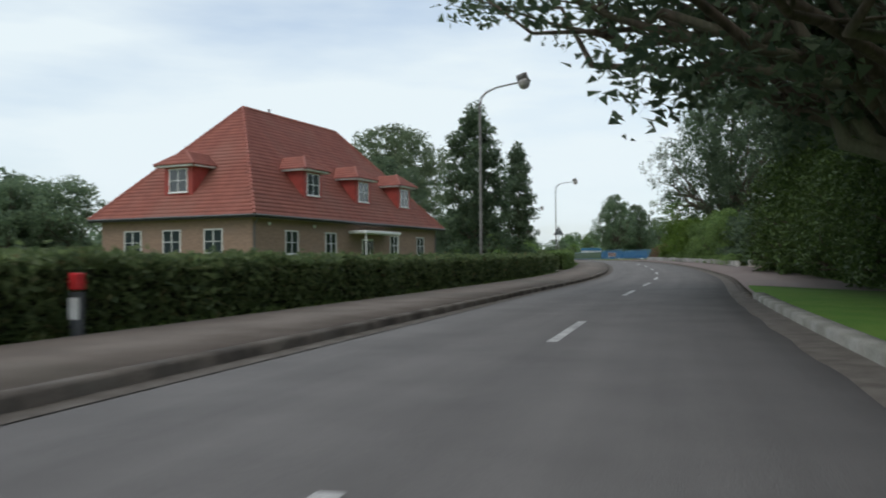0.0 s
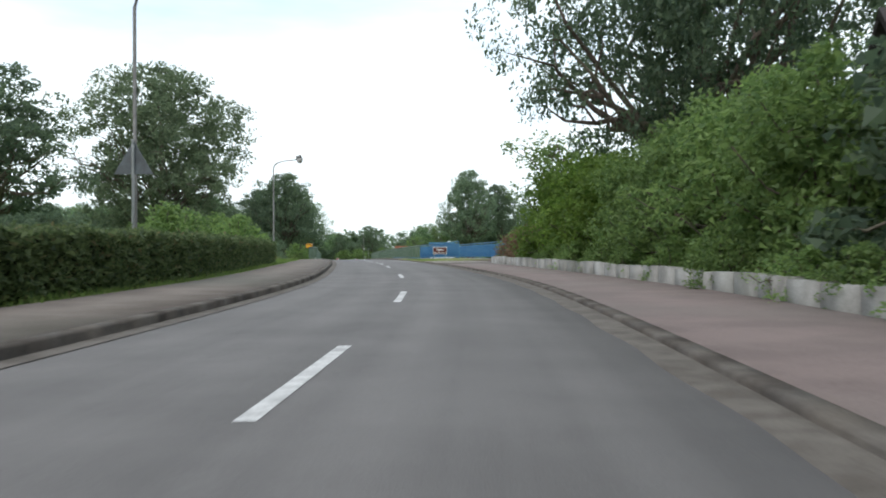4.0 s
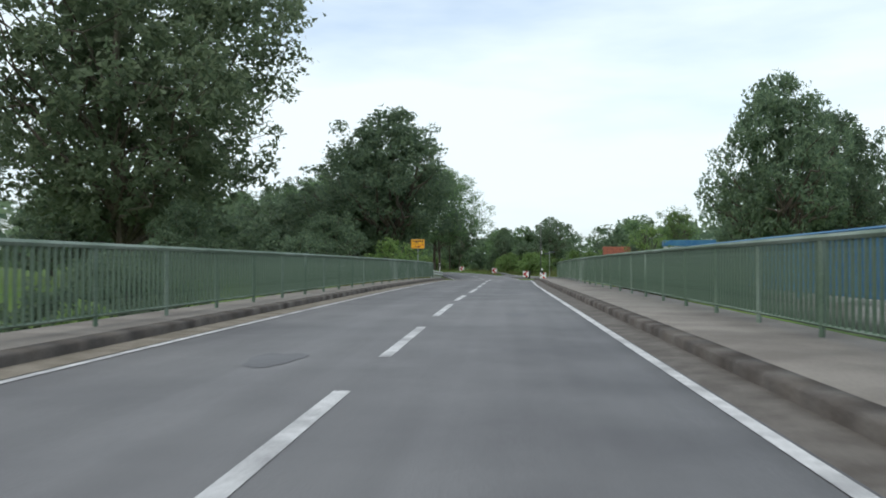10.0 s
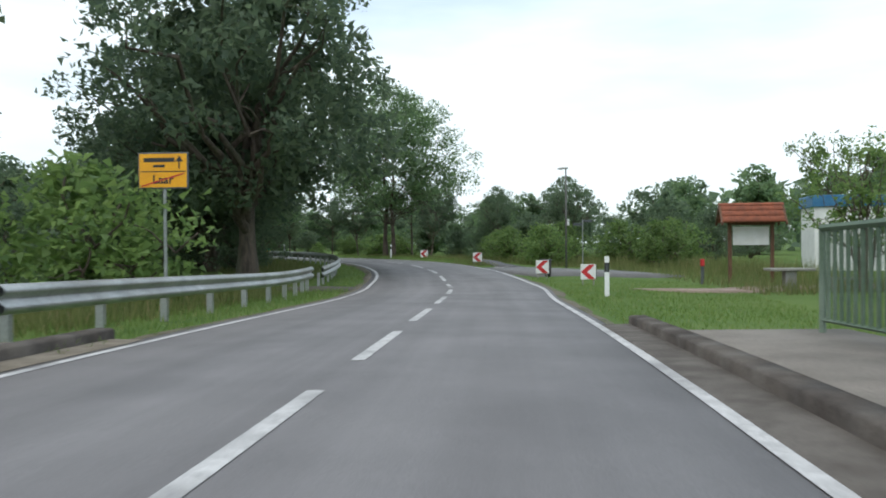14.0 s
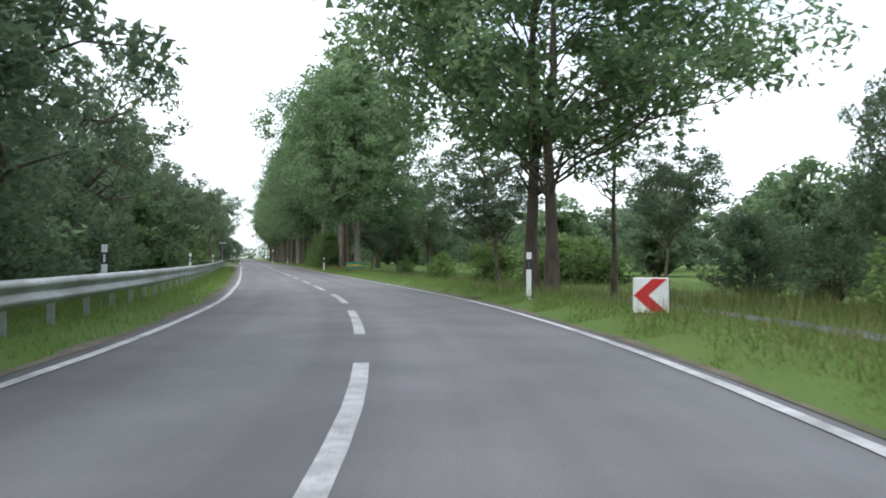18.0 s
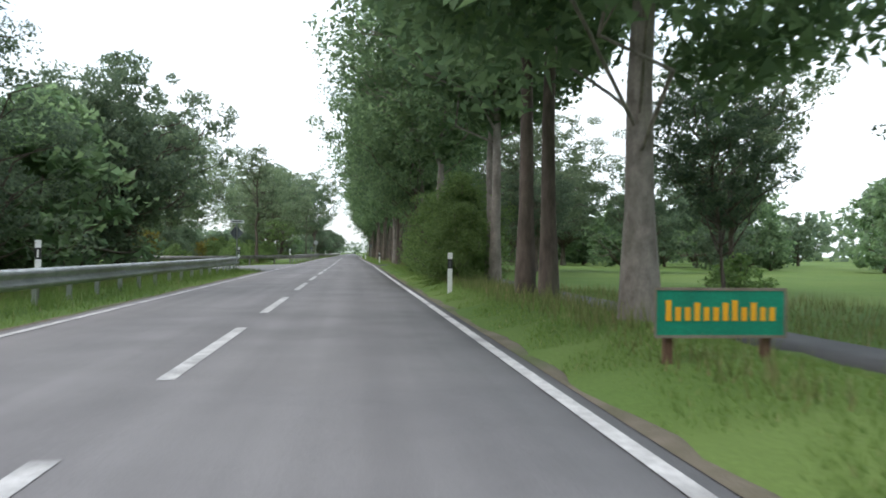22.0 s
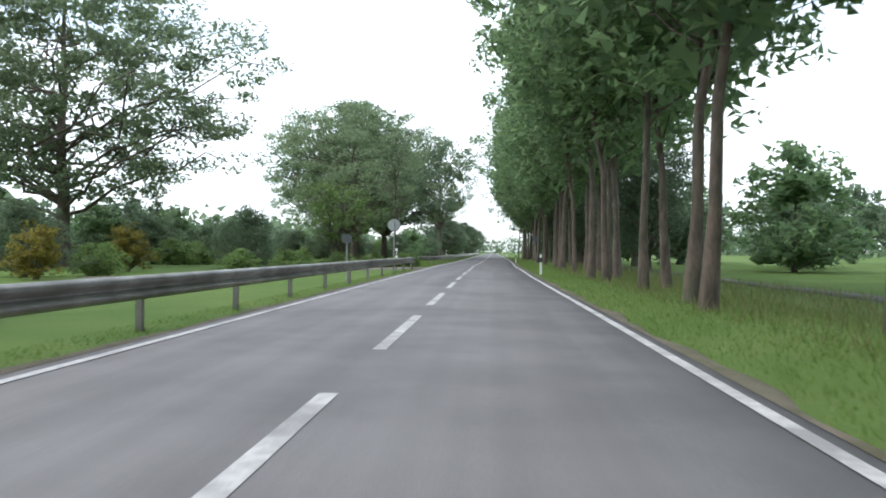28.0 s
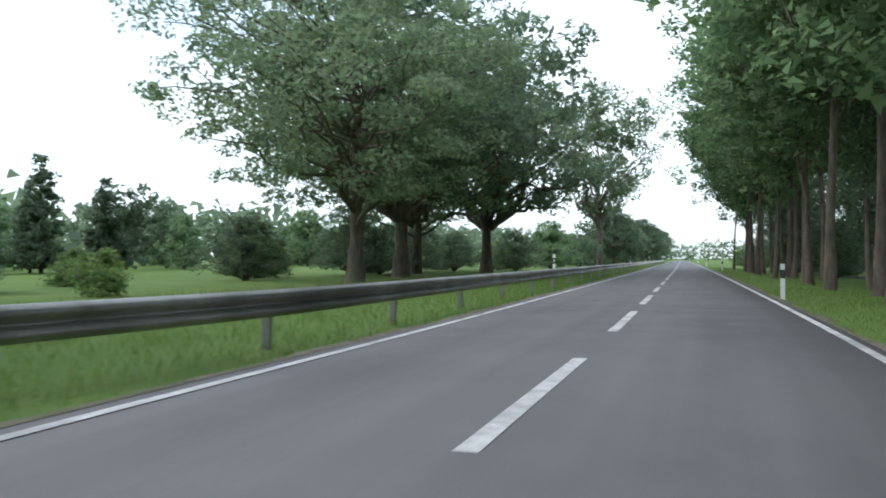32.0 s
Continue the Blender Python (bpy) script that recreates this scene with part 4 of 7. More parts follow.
def tree(name, seed, height, base, radius, shape, clumps, leaves, leaf, clump_r, trunk_r, leaf_m, bark_m, limbs=16, lumps=0.35, lean=(0, 0), stems=1, shell=0.55, sides=9, flat_k=0.7, limb_k=0.55, rise=0.75):
    """A tree as a thing: bark mesh (trunk and limbs) and crown mesh of single leaves, gathered in clumps along the limbs."""
    rng = np.random.default_rng(seed)
    xs, ys = PROFILES[shape]
    u = rng.uniform(0, 1, clumps * 3)
    pr = np.interp(u, xs, ys)
    keep = rng.uniform(0, 1, len(u)) < pr
    u, pr = u[keep][:clumps], pr[keep][:clumps]
    n = len(u)
    th = rng.uniform(0, 2 * np.pi, n)
    ph = rng.uniform(0, 6.28, 4)
    lump = 1 + lumps * (np.sin(2 * th + ph[0] + 3 * u) * 0.5 + np.sin(3 * th + ph[1] - 7 * u) * 0.35 + np.sin(5 * th + 9 * u + ph[2]) * 0.25)
    rad = radius * pr * lump * rng.uniform(0, 1, n) ** (1 - shell)
    top = height * 0.97 - clump_r * 0.5
    z = base + clump_r * 0.5 + u * (top - base - clump_r * 0.5)
    lx, ly = lean
    c = np.stack([rad * np.cos(th) + lx * z / height, rad * np.sin(th) + ly * z / height, z], 1)
    paths, twigs, trunks = [], [], []
    for k in range(stems):
        off = np.array([0.0, 0.0]) if stems == 1 else np.array([math.cos(k * 2.4), math.sin(k * 2.4)]) * trunk_r * 1.1
        spreadv = np.array([0.0, 0.0]) if stems == 1 else off / np.linalg.norm(off) * radius * 0.28
        m = 9
        kz = np.linspace(0, 1, m)
        tp = np.zeros((m, 3))
        tp[:, 2] = kz * height * 0.86 - 0.15
        tp[:, 0] = off[0] + (lx + spreadv[0]) * kz + rng.normal(size=m) * 0.012 * height * kz
        tp[:, 1] = off[1] + (ly + spreadv[1]) * kz + rng.normal(size=m) * 0.012 * height * kz
        tr = trunk_r * (1 - 0.9 * kz ** 0.85)
        tr[0] *= 1.35
        trunks.append((tp, tr))
        paths.append(list(zip(tp, np.maximum(tr, 0.02))))
    order = np.argsort(-rad)[:limbs * 2]
    for i in rng.permutation(order)[:limbs]:
        tp, tr = trunks[int(rng.integers(stems))]
        zc = max(base * 0.75, c[i, 2] - rise * rad[i] - 0.3)
        zc = min(zc, height * 0.8)
        p0 = np.array([np.interp(zc, tp[:, 2], tp[:, a]) for a in range(3)])
        r0 = float(np.interp(zc, tp[:, 2], tr)) * limb_k
        cur = bend(p0, c[i], rng, 7, 0.12, 0.09)
        paths.append(list(zip(cur, np.linspace(max(r0, 0.03), 0.015, 7))))
        for _ in range(2):
            k = int(rng.integers(2, 5))
            near = np.argsort(((c - cur[k]) ** 2).sum(1))[1:9]
            e = c[rng.choice(near)]
            sub = bend(cur[k], e, rng, 5, 0.1, 0.1)
            twigs.append(list(zip(sub, np.linspace(max(r0 * 0.4, 0.02), 0.01, 5))))
    bv, bf = rods(paths, sides)
    tv, tf = rods(twigs, 3)
    bv, bf = np.concatenate([bv, tv]), [tuple(q) for q in bf] + [tuple(c + len(bv) for c in q) for q in tf]
    per = max(3, leaves // n)
    cr = clump_r * rng.uniform(0.6, 1.35, n)
    d = rng.normal(size=(n, per, 3))
    d /= np.linalg.norm(d, axis=2)[:, :, None]
    d *= rng.uniform(0.25, 1, (n, per, 1)) ** 0.6 * cr[:, None, None]
    d[:, :, 2] *= flat_k
    pts = (c[:, None] + d).reshape(-1, 3)
    deep = np.clip(rad / (radius * pr * lump + 1e-6), 0, 1)
    rim = np.linalg.norm(d, axis=2) / cr[:, None]
    sizes = (leaf * (2.0 - 0.8 * deep[:, None] - 0.45 * rim)).reshape(-1)
    keep = pts[:, 2] > 0.05
    lv, lf = leaf_quads(rng, pts[keep], sizes[keep])
    t = thing(name)
    part("trunk", mesh_np("trunk", bv, bf, bark_m, True), None, t)
    part("crown", mesh_np("crown", lv, lf, leaf_m), None, t)
    return t


MODELS = {
    'oak': tree("oak_tree", 1, 16, 2.6, 7.6, 'oak', 420, 20000, 0.178, 1.0, 0.45, LEAF_OAK, BARK, 26, lumps=0.45),
    'oak_near': tree("oak_tree", 21, 16, 3.2, 9.0, 'oak', 620, 46000, 0.11, 0.95, 0.42, LEAF_DARK, BARK, 34, lumps=0.4),
    'oak2': tree("oak_tree", 2, 16, 3.5, 7.2, 'oak', 290, 17000, 0.165, 1.0, 0.38, LEAF_OAK, BARK, 32, lumps=0.6, shell=0.68),
    'open': tree("open_tree", 22, 17, 4.6, 6.6, 'flat', 230, 14000, 0.145, 1.0, 0.27, LEAF_OPEN, BARK_RED, 34, lumps=0.6, shell=0.62),
    'oak_open': tree("oak_tree", 31, 16, 3.0, 8.6, 'oak', 380, 38000, 0.1, 1.0, 0.36, LEAF_OPEN, BARK, 44, lumps=0.5, shell=0.62, flat_k=0.45, limb_k=0.34, rise=0.3),
    'plane': tree("roadside_tree", 24, 20, 3.9, 8.4, 'oak', 560, 36000, 0.14, 1.0, 0.31, LEAF_AVENUE, BARK_GREY, 8, lumps=0.45, shell=0.5, limb_k=0.16, rise=0.4),
    'stem': tree("roadside_tree", 51, 16, 3.6, 6.2, 'oak', 310, 22000, 0.12, 0.95, 0.22, LEAF_AVENUE, BARK_RED, 18, lumps=0.55, shell=0.6, limb_k=0.28, rise=0.5),
    'forked': tree("roadside_tree", 57, 16, 3.8, 6.4, 'oak', 200, 16000, 0.12, 1.0, 0.22, LEAF_AVENUE, BARK_RED, 22, lumps=0.6, shell=0.68, limb_k=0.25, rise=0.5),
    'pale': tree("roadside_tree", 53, 20, 5.5, 4.8, 'tall', 230, 13000, 0.14, 1.0, 0.19, LEAF_AVENUE, BARK_GREY, 20, lumps=0.5, shell=0.6, limb_k=0.35),
    'slender': tree("slender_tree", 61, 11.5, 4.2, 1.8, 'tall', 60, 2600, 0.085, 0.5, 0.12, LEAF_OPEN, BARK, 16, lumps=0.6, limb_k=0.3),
    'willow': tree("poplar_tree", 3, 30, 3.5, 14.5, 'poplar', 660, 41000, 0.24, 1.55, 0.62, LEAF_POPLAR, BARK, 44, lumps=0.5, shell=0.58, stems=2, limb_k=0.32),
    'column': tree("hornbeam_tree", 4, 9, 0.5, 1.75, 'column', 230, 13000, 0.095, 0.5, 0.13, LEAF_DARK, BARK, 22, lumps=0.3),
    'avenue': tree("avenue_tree", 5, 20, 6.0, 4.6, 'tall', 220, 9500, 0.165, 1.0, 0.2, LEAF_AVENUE, BARK_RED, 26, lumps=0.5),
    'avenue2': tree("avenue_tree", 6, 20, 6.0, 4.4, 'tall', 170, 7600, 0.165, 1.0, 0.14, LEAF_AVENUE, BARK, 22, lumps=0.55, lean=(0.9, 0.3), limb_k=0.4),
    'avenue4': tree("avenue_tree", 41, 20, 5.0, 4.2, 'tall', 170, 7600, 0.165, 1.0, 0.15, LEAF_AVENUE, BARK, 22, lumps=0.6, lean=(-0.6, 0.5), limb_k=0.4),
    'full': tree("roadside_tree", 8, 18, 1.2, 5.4, 'tall', 340, 19000, 0.125, 1.0, 0.34, LEAF_OAK, BARK, 22, lumps=0.45),
    'young': tree("young_tree", 9, 8, 2.6, 3.0, 'flat', 130, 15000, 0.058, 0.55, 0.1, LEAF_DARK, BARK, 26, lumps=0.65, lean=(-0.9, 0.2), flat_k=0.45, shell=0.6),
    'airy': tree("airy_tree", 10, 7, 1.6, 2.6, 'flat', 85, 3200, 0.085, 0.5, 0.1, LEAF_BUSH, BARK, 28, lumps=0.6, stems=3),
    'bush': tree("bush", 11, 2.6, 0.0, 1.5, 'round', 76, 3300, 0.076, 0.42, 0.05, LEAF_BUSH, BARK, 12, lumps=0.4, stems=3, sides=4),
    'bush_dark': tree("bush", 12, 3.2, 0.0, 1.7, 'round', 90, 4000, 0.085, 0.48, 0.06, LEAF_DARK, BARK, 12, lumps=0.4, stems=3, sides=4),
    'bush_light': tree("bush", 13, 4.0, 0.0, 2.0, 'round', 160, 9500, 0.075, 0.5, 0.06, LEAF_LIGHT, BARK, 10, lumps=0.15, stems=3, sides=4),
    'bush_big': tree("bush", 23, 5.0, 0.0, 2.3, 'round', 190, 10500, 0.08, 0.55, 0.06, LEAF_BUSH, BARK, 14, lumps=0.4, stems=3, sides=4),
    'bush_near': tree("bush", 52, 5.0, 0.0, 2.3, 'round', 260, 26000, 0.05, 0.5, 0.05, LEAF_BUSH, BARK, 14, lumps=0.4, stems=3, sides=4),
    'bush_red': tree("bush", 14, 1.9, 0.0, 1.5, 'round', 70, 3600, 0.065, 0.38, 0.04, LEAF_RED, BARK, 10, lumps=0.4, stems=3, sides=4),
    'bush_yellow': tree("bush", 15, 3.0, 0.1, 1.2, 'round', 55, 2200, 0.08, 0.42, 0.05, LEAF_YELLOW, BARK, 10, lumps=0.5, stems=2, sides=4),
    'conifer': tree("conifer", 16, 8.5, 0.0, 2.2, 'cone', 320, 30000, 0.07, 0.5, 0.16, LEAF_CONIFER, BARK_RED, 12, lumps=0.35, flat_k=0.9),
    'far': tree("distant_tree", 17, 12, 0.6, 5.2, 'oak', 120, 2700, 0.33, 1.2, 0.3, LEAF_OAK, BARK, 6, lumps=0.5, sides=4),
    'far2': tree("distant_tree", 18, 11, 0.4, 4.6, 'round', 110, 2500, 0.31, 1.1, 0.25, LEAF_AVENUE, BARK, 6, lumps=0.6, sides=4),
    'thicket': tree("thicket_tree", 19, 7.5, 0.2, 3.4, 'round', 140, 7600, 0.11, 0.75, 0.12, LEAF_OAK, BARK, 16, lumps=0.55, stems=3, sides=5),
    'spruce': tree("spruce_tree", 20, 10, 0.4, 2.2, 'cone', 120, 3200, 0.2, 0.55, 0.16, LEAF_DARK, BARK, 10, lumps=0.3, sides=4),
}
HEIGHTS = {'oak': 16, 'stem': 16, 'forked': 16, 'pale': 20, 'slender': 11.5, 'bush_near': 5, 'oak_open': 16, 'plane': 20, 'oak_near': 16, 'open': 17, 'oak2': 16, 'willow': 30, 'column': 9, 'avenue': 20, 'avenue2': 20, 'avenue4': 20, 'full': 18, 'young': 8, 'airy': 7, 'bush': 2.6, 'bush_dark': 3.2,
           'bush_light': 4, 'bush_big': 5, 'bush_red': 1.9, 'bush_yellow': 3, 'conifer': 8.5, 'far': 12, 'far2': 11, 'thicket': 7.5, 'spruce': 10}
WORDS = {
    'oak_open': ("wide oak with layered limbs and sky showing through", "tree"), 'plane': ("tall pale-barked tree with a broad high crown", "tree"),
    'oak': ("broad oak with a dense dark green crown", "tree"), 'oak2': ("spreading oak with open limbs and dark leaves", "tree"),
    'oak_near': ("big overhanging oak with dark dense leaves", "tree"), 'open': ("tall roadside tree with an open high crown", "tree"),
    'willow': ("huge old poplar with grey-green leaves", "tree"), 'column': ("narrow upright hornbeam with dark leaves", "tree"),
    'avenue': ("tall roadside tree with a long bare brown trunk", "tree"), 'avenue4': ("slim tall roadside tree with a crooked trunk", "tree"), 'avenue2': ("tall leaning roadside tree with a bare trunk", "tree"),
    'full': ("tall tree leafy almost down to the grass", "tree"),
    'young': ("slender young tree leaning in the grass", "tree"), 'airy': ("small airy tree with thin twigs", "tree"),
    'bush': ("green leafy bush in the grass", "bush"), 'bush_dark': ("dense dark green bush", "bush"), 'bush_light': ("bright yellow-green clipped shrub", "bush"),
    'stem': ("tall roadside tree with a long bare straight trunk", "tree"), 'bush_near': ("tall dense small-leaved roadside bush", "bush"),
    'forked': ("tall roadside tree with forking limbs and an open crown", "tree"), 'pale': ("tall roadside tree with a slim pale trunk", "tree"), 'slender': ("slender tree with a thin trunk and few leaves", "tree"),
    'bush_big': ("tall dense green roadside bush", "bush"),
    'bush_red': ("low shrub with reddish leaves", "bush"), 'bush_yellow': ("yellowing shrub behind the guard rail", "bush"),
    'conifer': ("tall green conifer with drooping sprays", "tree"), 'far': ("distant broad tree at the field edge", "tree"), 'far2': ("distant rounded green tree", "tree"),
    'thicket': ("bushy many-stemmed tree in the thicket", "tree"), 'spruce': ("dark distant spruce tree", "tree"),
}
PLANTED = [0]


def plant(kind, where, height, turn=None, wide=1.0, group=""):
    """A copy of a model at a place on the ground, scaled to a height."""
    PLANTED[0] += 1
    k = height / HEIGHTS[kind]
    turn = (PLANTED[0] * 137.5) % 360 if turn is None else turn
    m = pose(where.x, where.y, where.z - 0.03, 0, 0, turn) @ Matrix.Diagonal((k * wide, k * wide, k, 1))
    t = copy_thing(MODELS[kind], m)
    return tagged(t, *WORDS[kind], group)


def plant_sd(kind, s, d, height, wide=1.0, group="", turn=None):
    return plant(kind, G(s, d), height, turn, wide, group)


def plant_xy(kind, x, y, height, wide=1.0, group=""):
    return plant(kind, Vector((x, y, ground(x, y))), height, None, wide, group)


# village, left of the road
plant_sd('column', 48, -10.3, 10.4, 0.95)
plant_sd('column', 57.6, -8.8, 9.2, 0.75)
plant_xy('oak2', -8, 108, 15, 1.0)
plant_sd('bush_big', 102.5, -8.6, 2.6)
plant_sd('bush_big', 105.5, -9.0, 2.5)
plant_xy('oak', -22, 95, 12)
plant_sd('oak', 177.5, -51, 14, 0.8)
plant_sd('oak', 177, -57, 16, 0.8)
plant_sd('oak', 178, -44, 9.5, 0.9)
plant_xy('far', -34, 62, 9)
plant_xy('far', -44, 70, 9)
plant_xy('far2', -52, 60, 8)
plant_xy('far', -60, 75, 9)
plant_xy('far2', -30, 84, 9)
for s, d, h in ((53.3, -41.2, 7.5), (54.6, -45.5, 7.8), (50.2, -44.6, 7.5), (56, -50, 8)):
    plant_sd('thicket', s, d, h, 1.1)
for s, d, h in ((52, -11, 2.2), (60, -9.5, 2.4), (98.5, -7.6, 2.9), (101, -8.6, 3.2), (103.5, -8.4, 3.2), (106, -8.6, 2.8), (108, -9.4, 2.4), (112, -10.5, 2.4), (99, -11, 3.6), (104, -12, 3.8), (109, -14, 3.5)):
    plant_sd('bush', s, d, h)
for x, y, h in ((-20, 130, 9), (-28, 122, 10), (-36, 135, 11), (-12, 148, 6), (-22, 155, 7), (-45, 150, 12), (-58, 160, 14), (-34, 172, 9), (-50, 190, 12)):
    plant_xy('far', x, y, h)
for s, d, h in ((122, -9, 2.4), (127, -11, 3.2), (131, -9.5, 2.8), (136, -12, 3.6), (141, -10, 3.0), (146, -12, 3.8), (151, -10.5, 3.4), (156, -12, 4.2)):
    plant_sd('bush_dark', s, d, h, 1.3)
plant_xy('thicket', 6, 130, 4)
plant_xy('thicket', 2, 139, 4.5)
plant_xy('thicket', 7, 152, 4.5)
plant_xy('thicket', 5, 161, 5)
plant_xy('thicket', 8, 171, 5)
plant_xy('bush', 10.5, 125, 2.4)
plant_xy('bush', 10, 145, 3.0)
plant_sd('oak', 133.3, -28.2, 8.6, 1.0)
plant_sd('oak2', 128, -30, 8, 1.0)
# great poplar and the oaks behind the bridge
plant_xy('willow', -11.0, 192, 34.5, 0.94)
plant_xy('oak', 8.2, 209, 18, 0.9)
plant_xy('oak', 3.0, 219, 15.5, 1.0)
plant_xy('thicket', -3.0, 208, 6)
plant_xy('thicket', 6.0, 190, 6)
plant_xy('bush', 11.2, 188.5, 3.6)
plant_xy('thicket', -2, 181, 6)
for x, y, h in ((-22, 205, 10), (-30, 214, 11), (-16, 222, 11), (-8, 232, 11), (-40, 200, 12), (-4, 226, 12)):
    plant_xy('far', x, y, h)
plant_sd('full', 238, -9.5, 13.5, 1.15)
plant_sd('oak2', 243, -12, 12.5)
plant_sd('thicket', 229, -12, 6)
plant_sd('thicket', 222, -9.5, 4.5)
# village, right of the road
plant_sd('oak_near', 17.7, 6.6, 16, 1.13, turn=70)
plant_sd('oak_near', 31, 12, 16, 0.85)
plant_sd('oak', 62, 15.5, 17, 0.95)
plant_sd('oak_near', 82, 11.2, 19.5, 0.62)
plant_sd('open', 47, 11.5, 15, 0.75)
# oak added above the conifers to block sky light and darken them
plant_sd('oak_near', 40, 10.5, 18, 0.75)
plant_sd('oak2', 8, 12, 14)
# oak added to shade the first stretch and thicken the crowns at right
plant_sd('oak_near', 0.5, 11.0, 16.5, 1.0)
for i, (s, d, h) in enumerate(((19.5, 8.2, 7.5), (22, 7.6, 7), (24.4, 7.7, 7.8), (26.8, 7.5, 7.2), (29.2, 7.6, 8), (31.6, 7.5, 7.6), (34, 7.6, 8.2), (36.4, 7.5, 9), (38.8, 7.5, 9.6), (41.2, 7.4, 9.6), (43.4, 7.2, 9.8), (45.2, 7.4, 9.2))):
    plant_sd('conifer', s, d, h, 1.05, "conifers beside the footpath")
for s, d, h, k in ((57, 7.6, 2.6, 'bush_dark'), (60.5, 7.6, 3.4, 'bush_dark'), (62.5, 9.0, 4.2, 'thicket'), (64, 8.6, 4.6, 'bush_dark'), (56.4, 6.8, 1.5, 'bush_dark'), (66.5, 9.5, 5, 'thicket')):
    plant_sd(k, s, d, h)
for s, k in ((67.5, 'bush_big'), (70.2, 'bush_big'), (72.8, 'bush_big'), (75.4, 'bush_big'), (78, 'bush_big'), (80.6, 'bush_light'), (83.2, 'bush_light'), (85.6, 'bush_light')):
    plant_sd(k, s, 7.5, 4.5 + 0.25 * math.sin(s * 2), 0.95, "shrubs behind the low wall")
for s in (57, 58.6, 60.2, 61.8, 63.4, 65):
    plant_sd('bush', s, 5.85, 0.95, 1.2, "ivy and shrubs spilling over the low wall")
for s in (68, 71, 74, 77, 80, 83, 86):
    plant_sd('bush', s, 5.8, 1.15, 1.0, "ivy and shrubs spilling over the low wall")
for s, d, h, k in ((88, 7.3, 2.0, 'bush'), (89.6, 6.9, 2.0, 'bush_red'), (91.2, 6.6, 1.8, 'bush_red'), (88.2, 6.2, 1.3, 'bush'), (93.4, 6.9, 1.9, 'bush'), (95.2, 7.4, 2.0, 'bush'), (97.2, 7.7, 1.9, 'bush_dark'), (99, 11.8, 2.2, 'bush'), (65.5, 6.6, 1.5, 'bush_dark')):
    plant_sd(k, s, d, h)
plant_sd('airy', 100.8, 11.2, 8.4, 1.2)
plant_sd('airy', 99, 15.5, 5.5, 1.1)
plant_sd('thicket', 99, 15, 4)
plant_sd('bush', 103, 12.5, 1.6)
# right of the bridge end
plant_xy('oak', 40.6, 192, 17, 0.66)
plant_xy('oak', 47, 197, 15, 0.72)
plant_xy('oak2', 58, 218, 13, 0.8)
plant_xy('airy', 32, 200, 5.6)
plant_sd('airy', 218.6, 24.8, 8.6, 0.8)
plant_sd('oak', 217.7, 32.5, 12, 0.75)
plant_xy('far', 80, 230, 11)
plant_xy('far2', 92, 222, 10)
for x, y, h, k in ((37, 238, 4.5, 'thicket'), (33, 233, 3.6, 'bush'), (42, 245, 5, 'thicket'), (30, 246, 4.5, 'thicket'), (36, 252, 5, 'thicket')):
    plant_xy(k, x, y, h)
# curve, right
plant('forked', R(245.9, 6.06), 16.5)
plant('forked', R(244.5, 6.19), 15.5)
plant('slender', R(247.9, 9.68), 9.5, None, 1.2)
plant('young', R(260.2, 9.5), 7.3, 45, 1.1)
plant('young', R(288.2, 9.75), 5.4, 45, 0.85)
plant('bush', R(274, 10.0), 1.9)
plant('bush', R(289.5, 10.6), 1.5)
plant('bush_big', R(267.6, 11.3), 2.7, None, 1.3)
plant('bush', R(265.0, 14.0), 2.9, None, 1.4)
plant('bush', R(263.0, 15.5), 2.7, None, 1.3)
plant_sd('young', 262, 19, 8)
plant_sd('oak2', 240.5, 13.6, 6.8, 0.6)
for s, d, h, k in ((226, 10, 3.0, 'bush'), (230, 12, 3.0, 'bush'), (235, 11.5, 3.0, 'bush'), (243, 13.5, 3.2, 'thicket'), (246, 13, 3.2, 'thicket'), (228, 17, 3.4, 'bush'), (232, 14.5, 3.3, 'bush'), (238, 12, 2.8, 'bush'), (222, 16, 3.2, 'bush'), (267, 16.5, 2.6, 'bush')):
    plant_sd(k, s, d, h)
for x, y, h in ((38, 268, 9), (48, 262, 10), (20, 276, 8), (10, 288, 8), (24, 290, 9), (60, 258, 11), (72, 268, 10), (44, 284, 10), (0, 300, 8)):
    plant_xy('far' if int(x) % 4 else 'far2', x, y, h)
plant_xy('oak2', 28, 270, 10, 0.75)
# straight, right: the row of tall trees
TRUNKS = ((288.8, 5.33, 19, 'avenue'), (287.8, 5.61, 18, 'avenue'), (297.2, 6.02, 19, 'pale'), (295.9, 5.9, 18, 'pale'), (310.1, 5.77, 19, 'pale'), (307.9, 5.47, 18, 'pale'), (320.1, 5.65, 18, 'pale'), (321.0, 5.4, 15, 'stem'),
          (326.6, 5.49, 16.5, 'stem'), (338.2, 5.21, 16, 'stem'), (344.9, 5.37, 20, 'pale'), (350.5, 5.7, 20, 'avenue'), (352.0, 5.67, 20, 'avenue'))
ROW = ((355.9, 6.4, 20, 'avenue'), (359.4, 6.7, 20, 'avenue2'), (361, 9.1, 20, 'avenue'), (366, 7.6, 20, 'avenue4'), (369.2, 7.3, 19, 'avenue'), (372.9, 5.4, 20, 'avenue4'), (375.1, 5.6, 21, 'avenue2'), (378.4, 6.6, 20, 'avenue4'),
       (381.8, 5.8, 19, 'avenue2'), (385.2, 7.2, 20, 'avenue4'), (388.6, 5.6, 20, 'avenue2'), (391.6, 5.3, 20, 'avenue4'), (393.2, 6.6, 20, 'avenue2'))
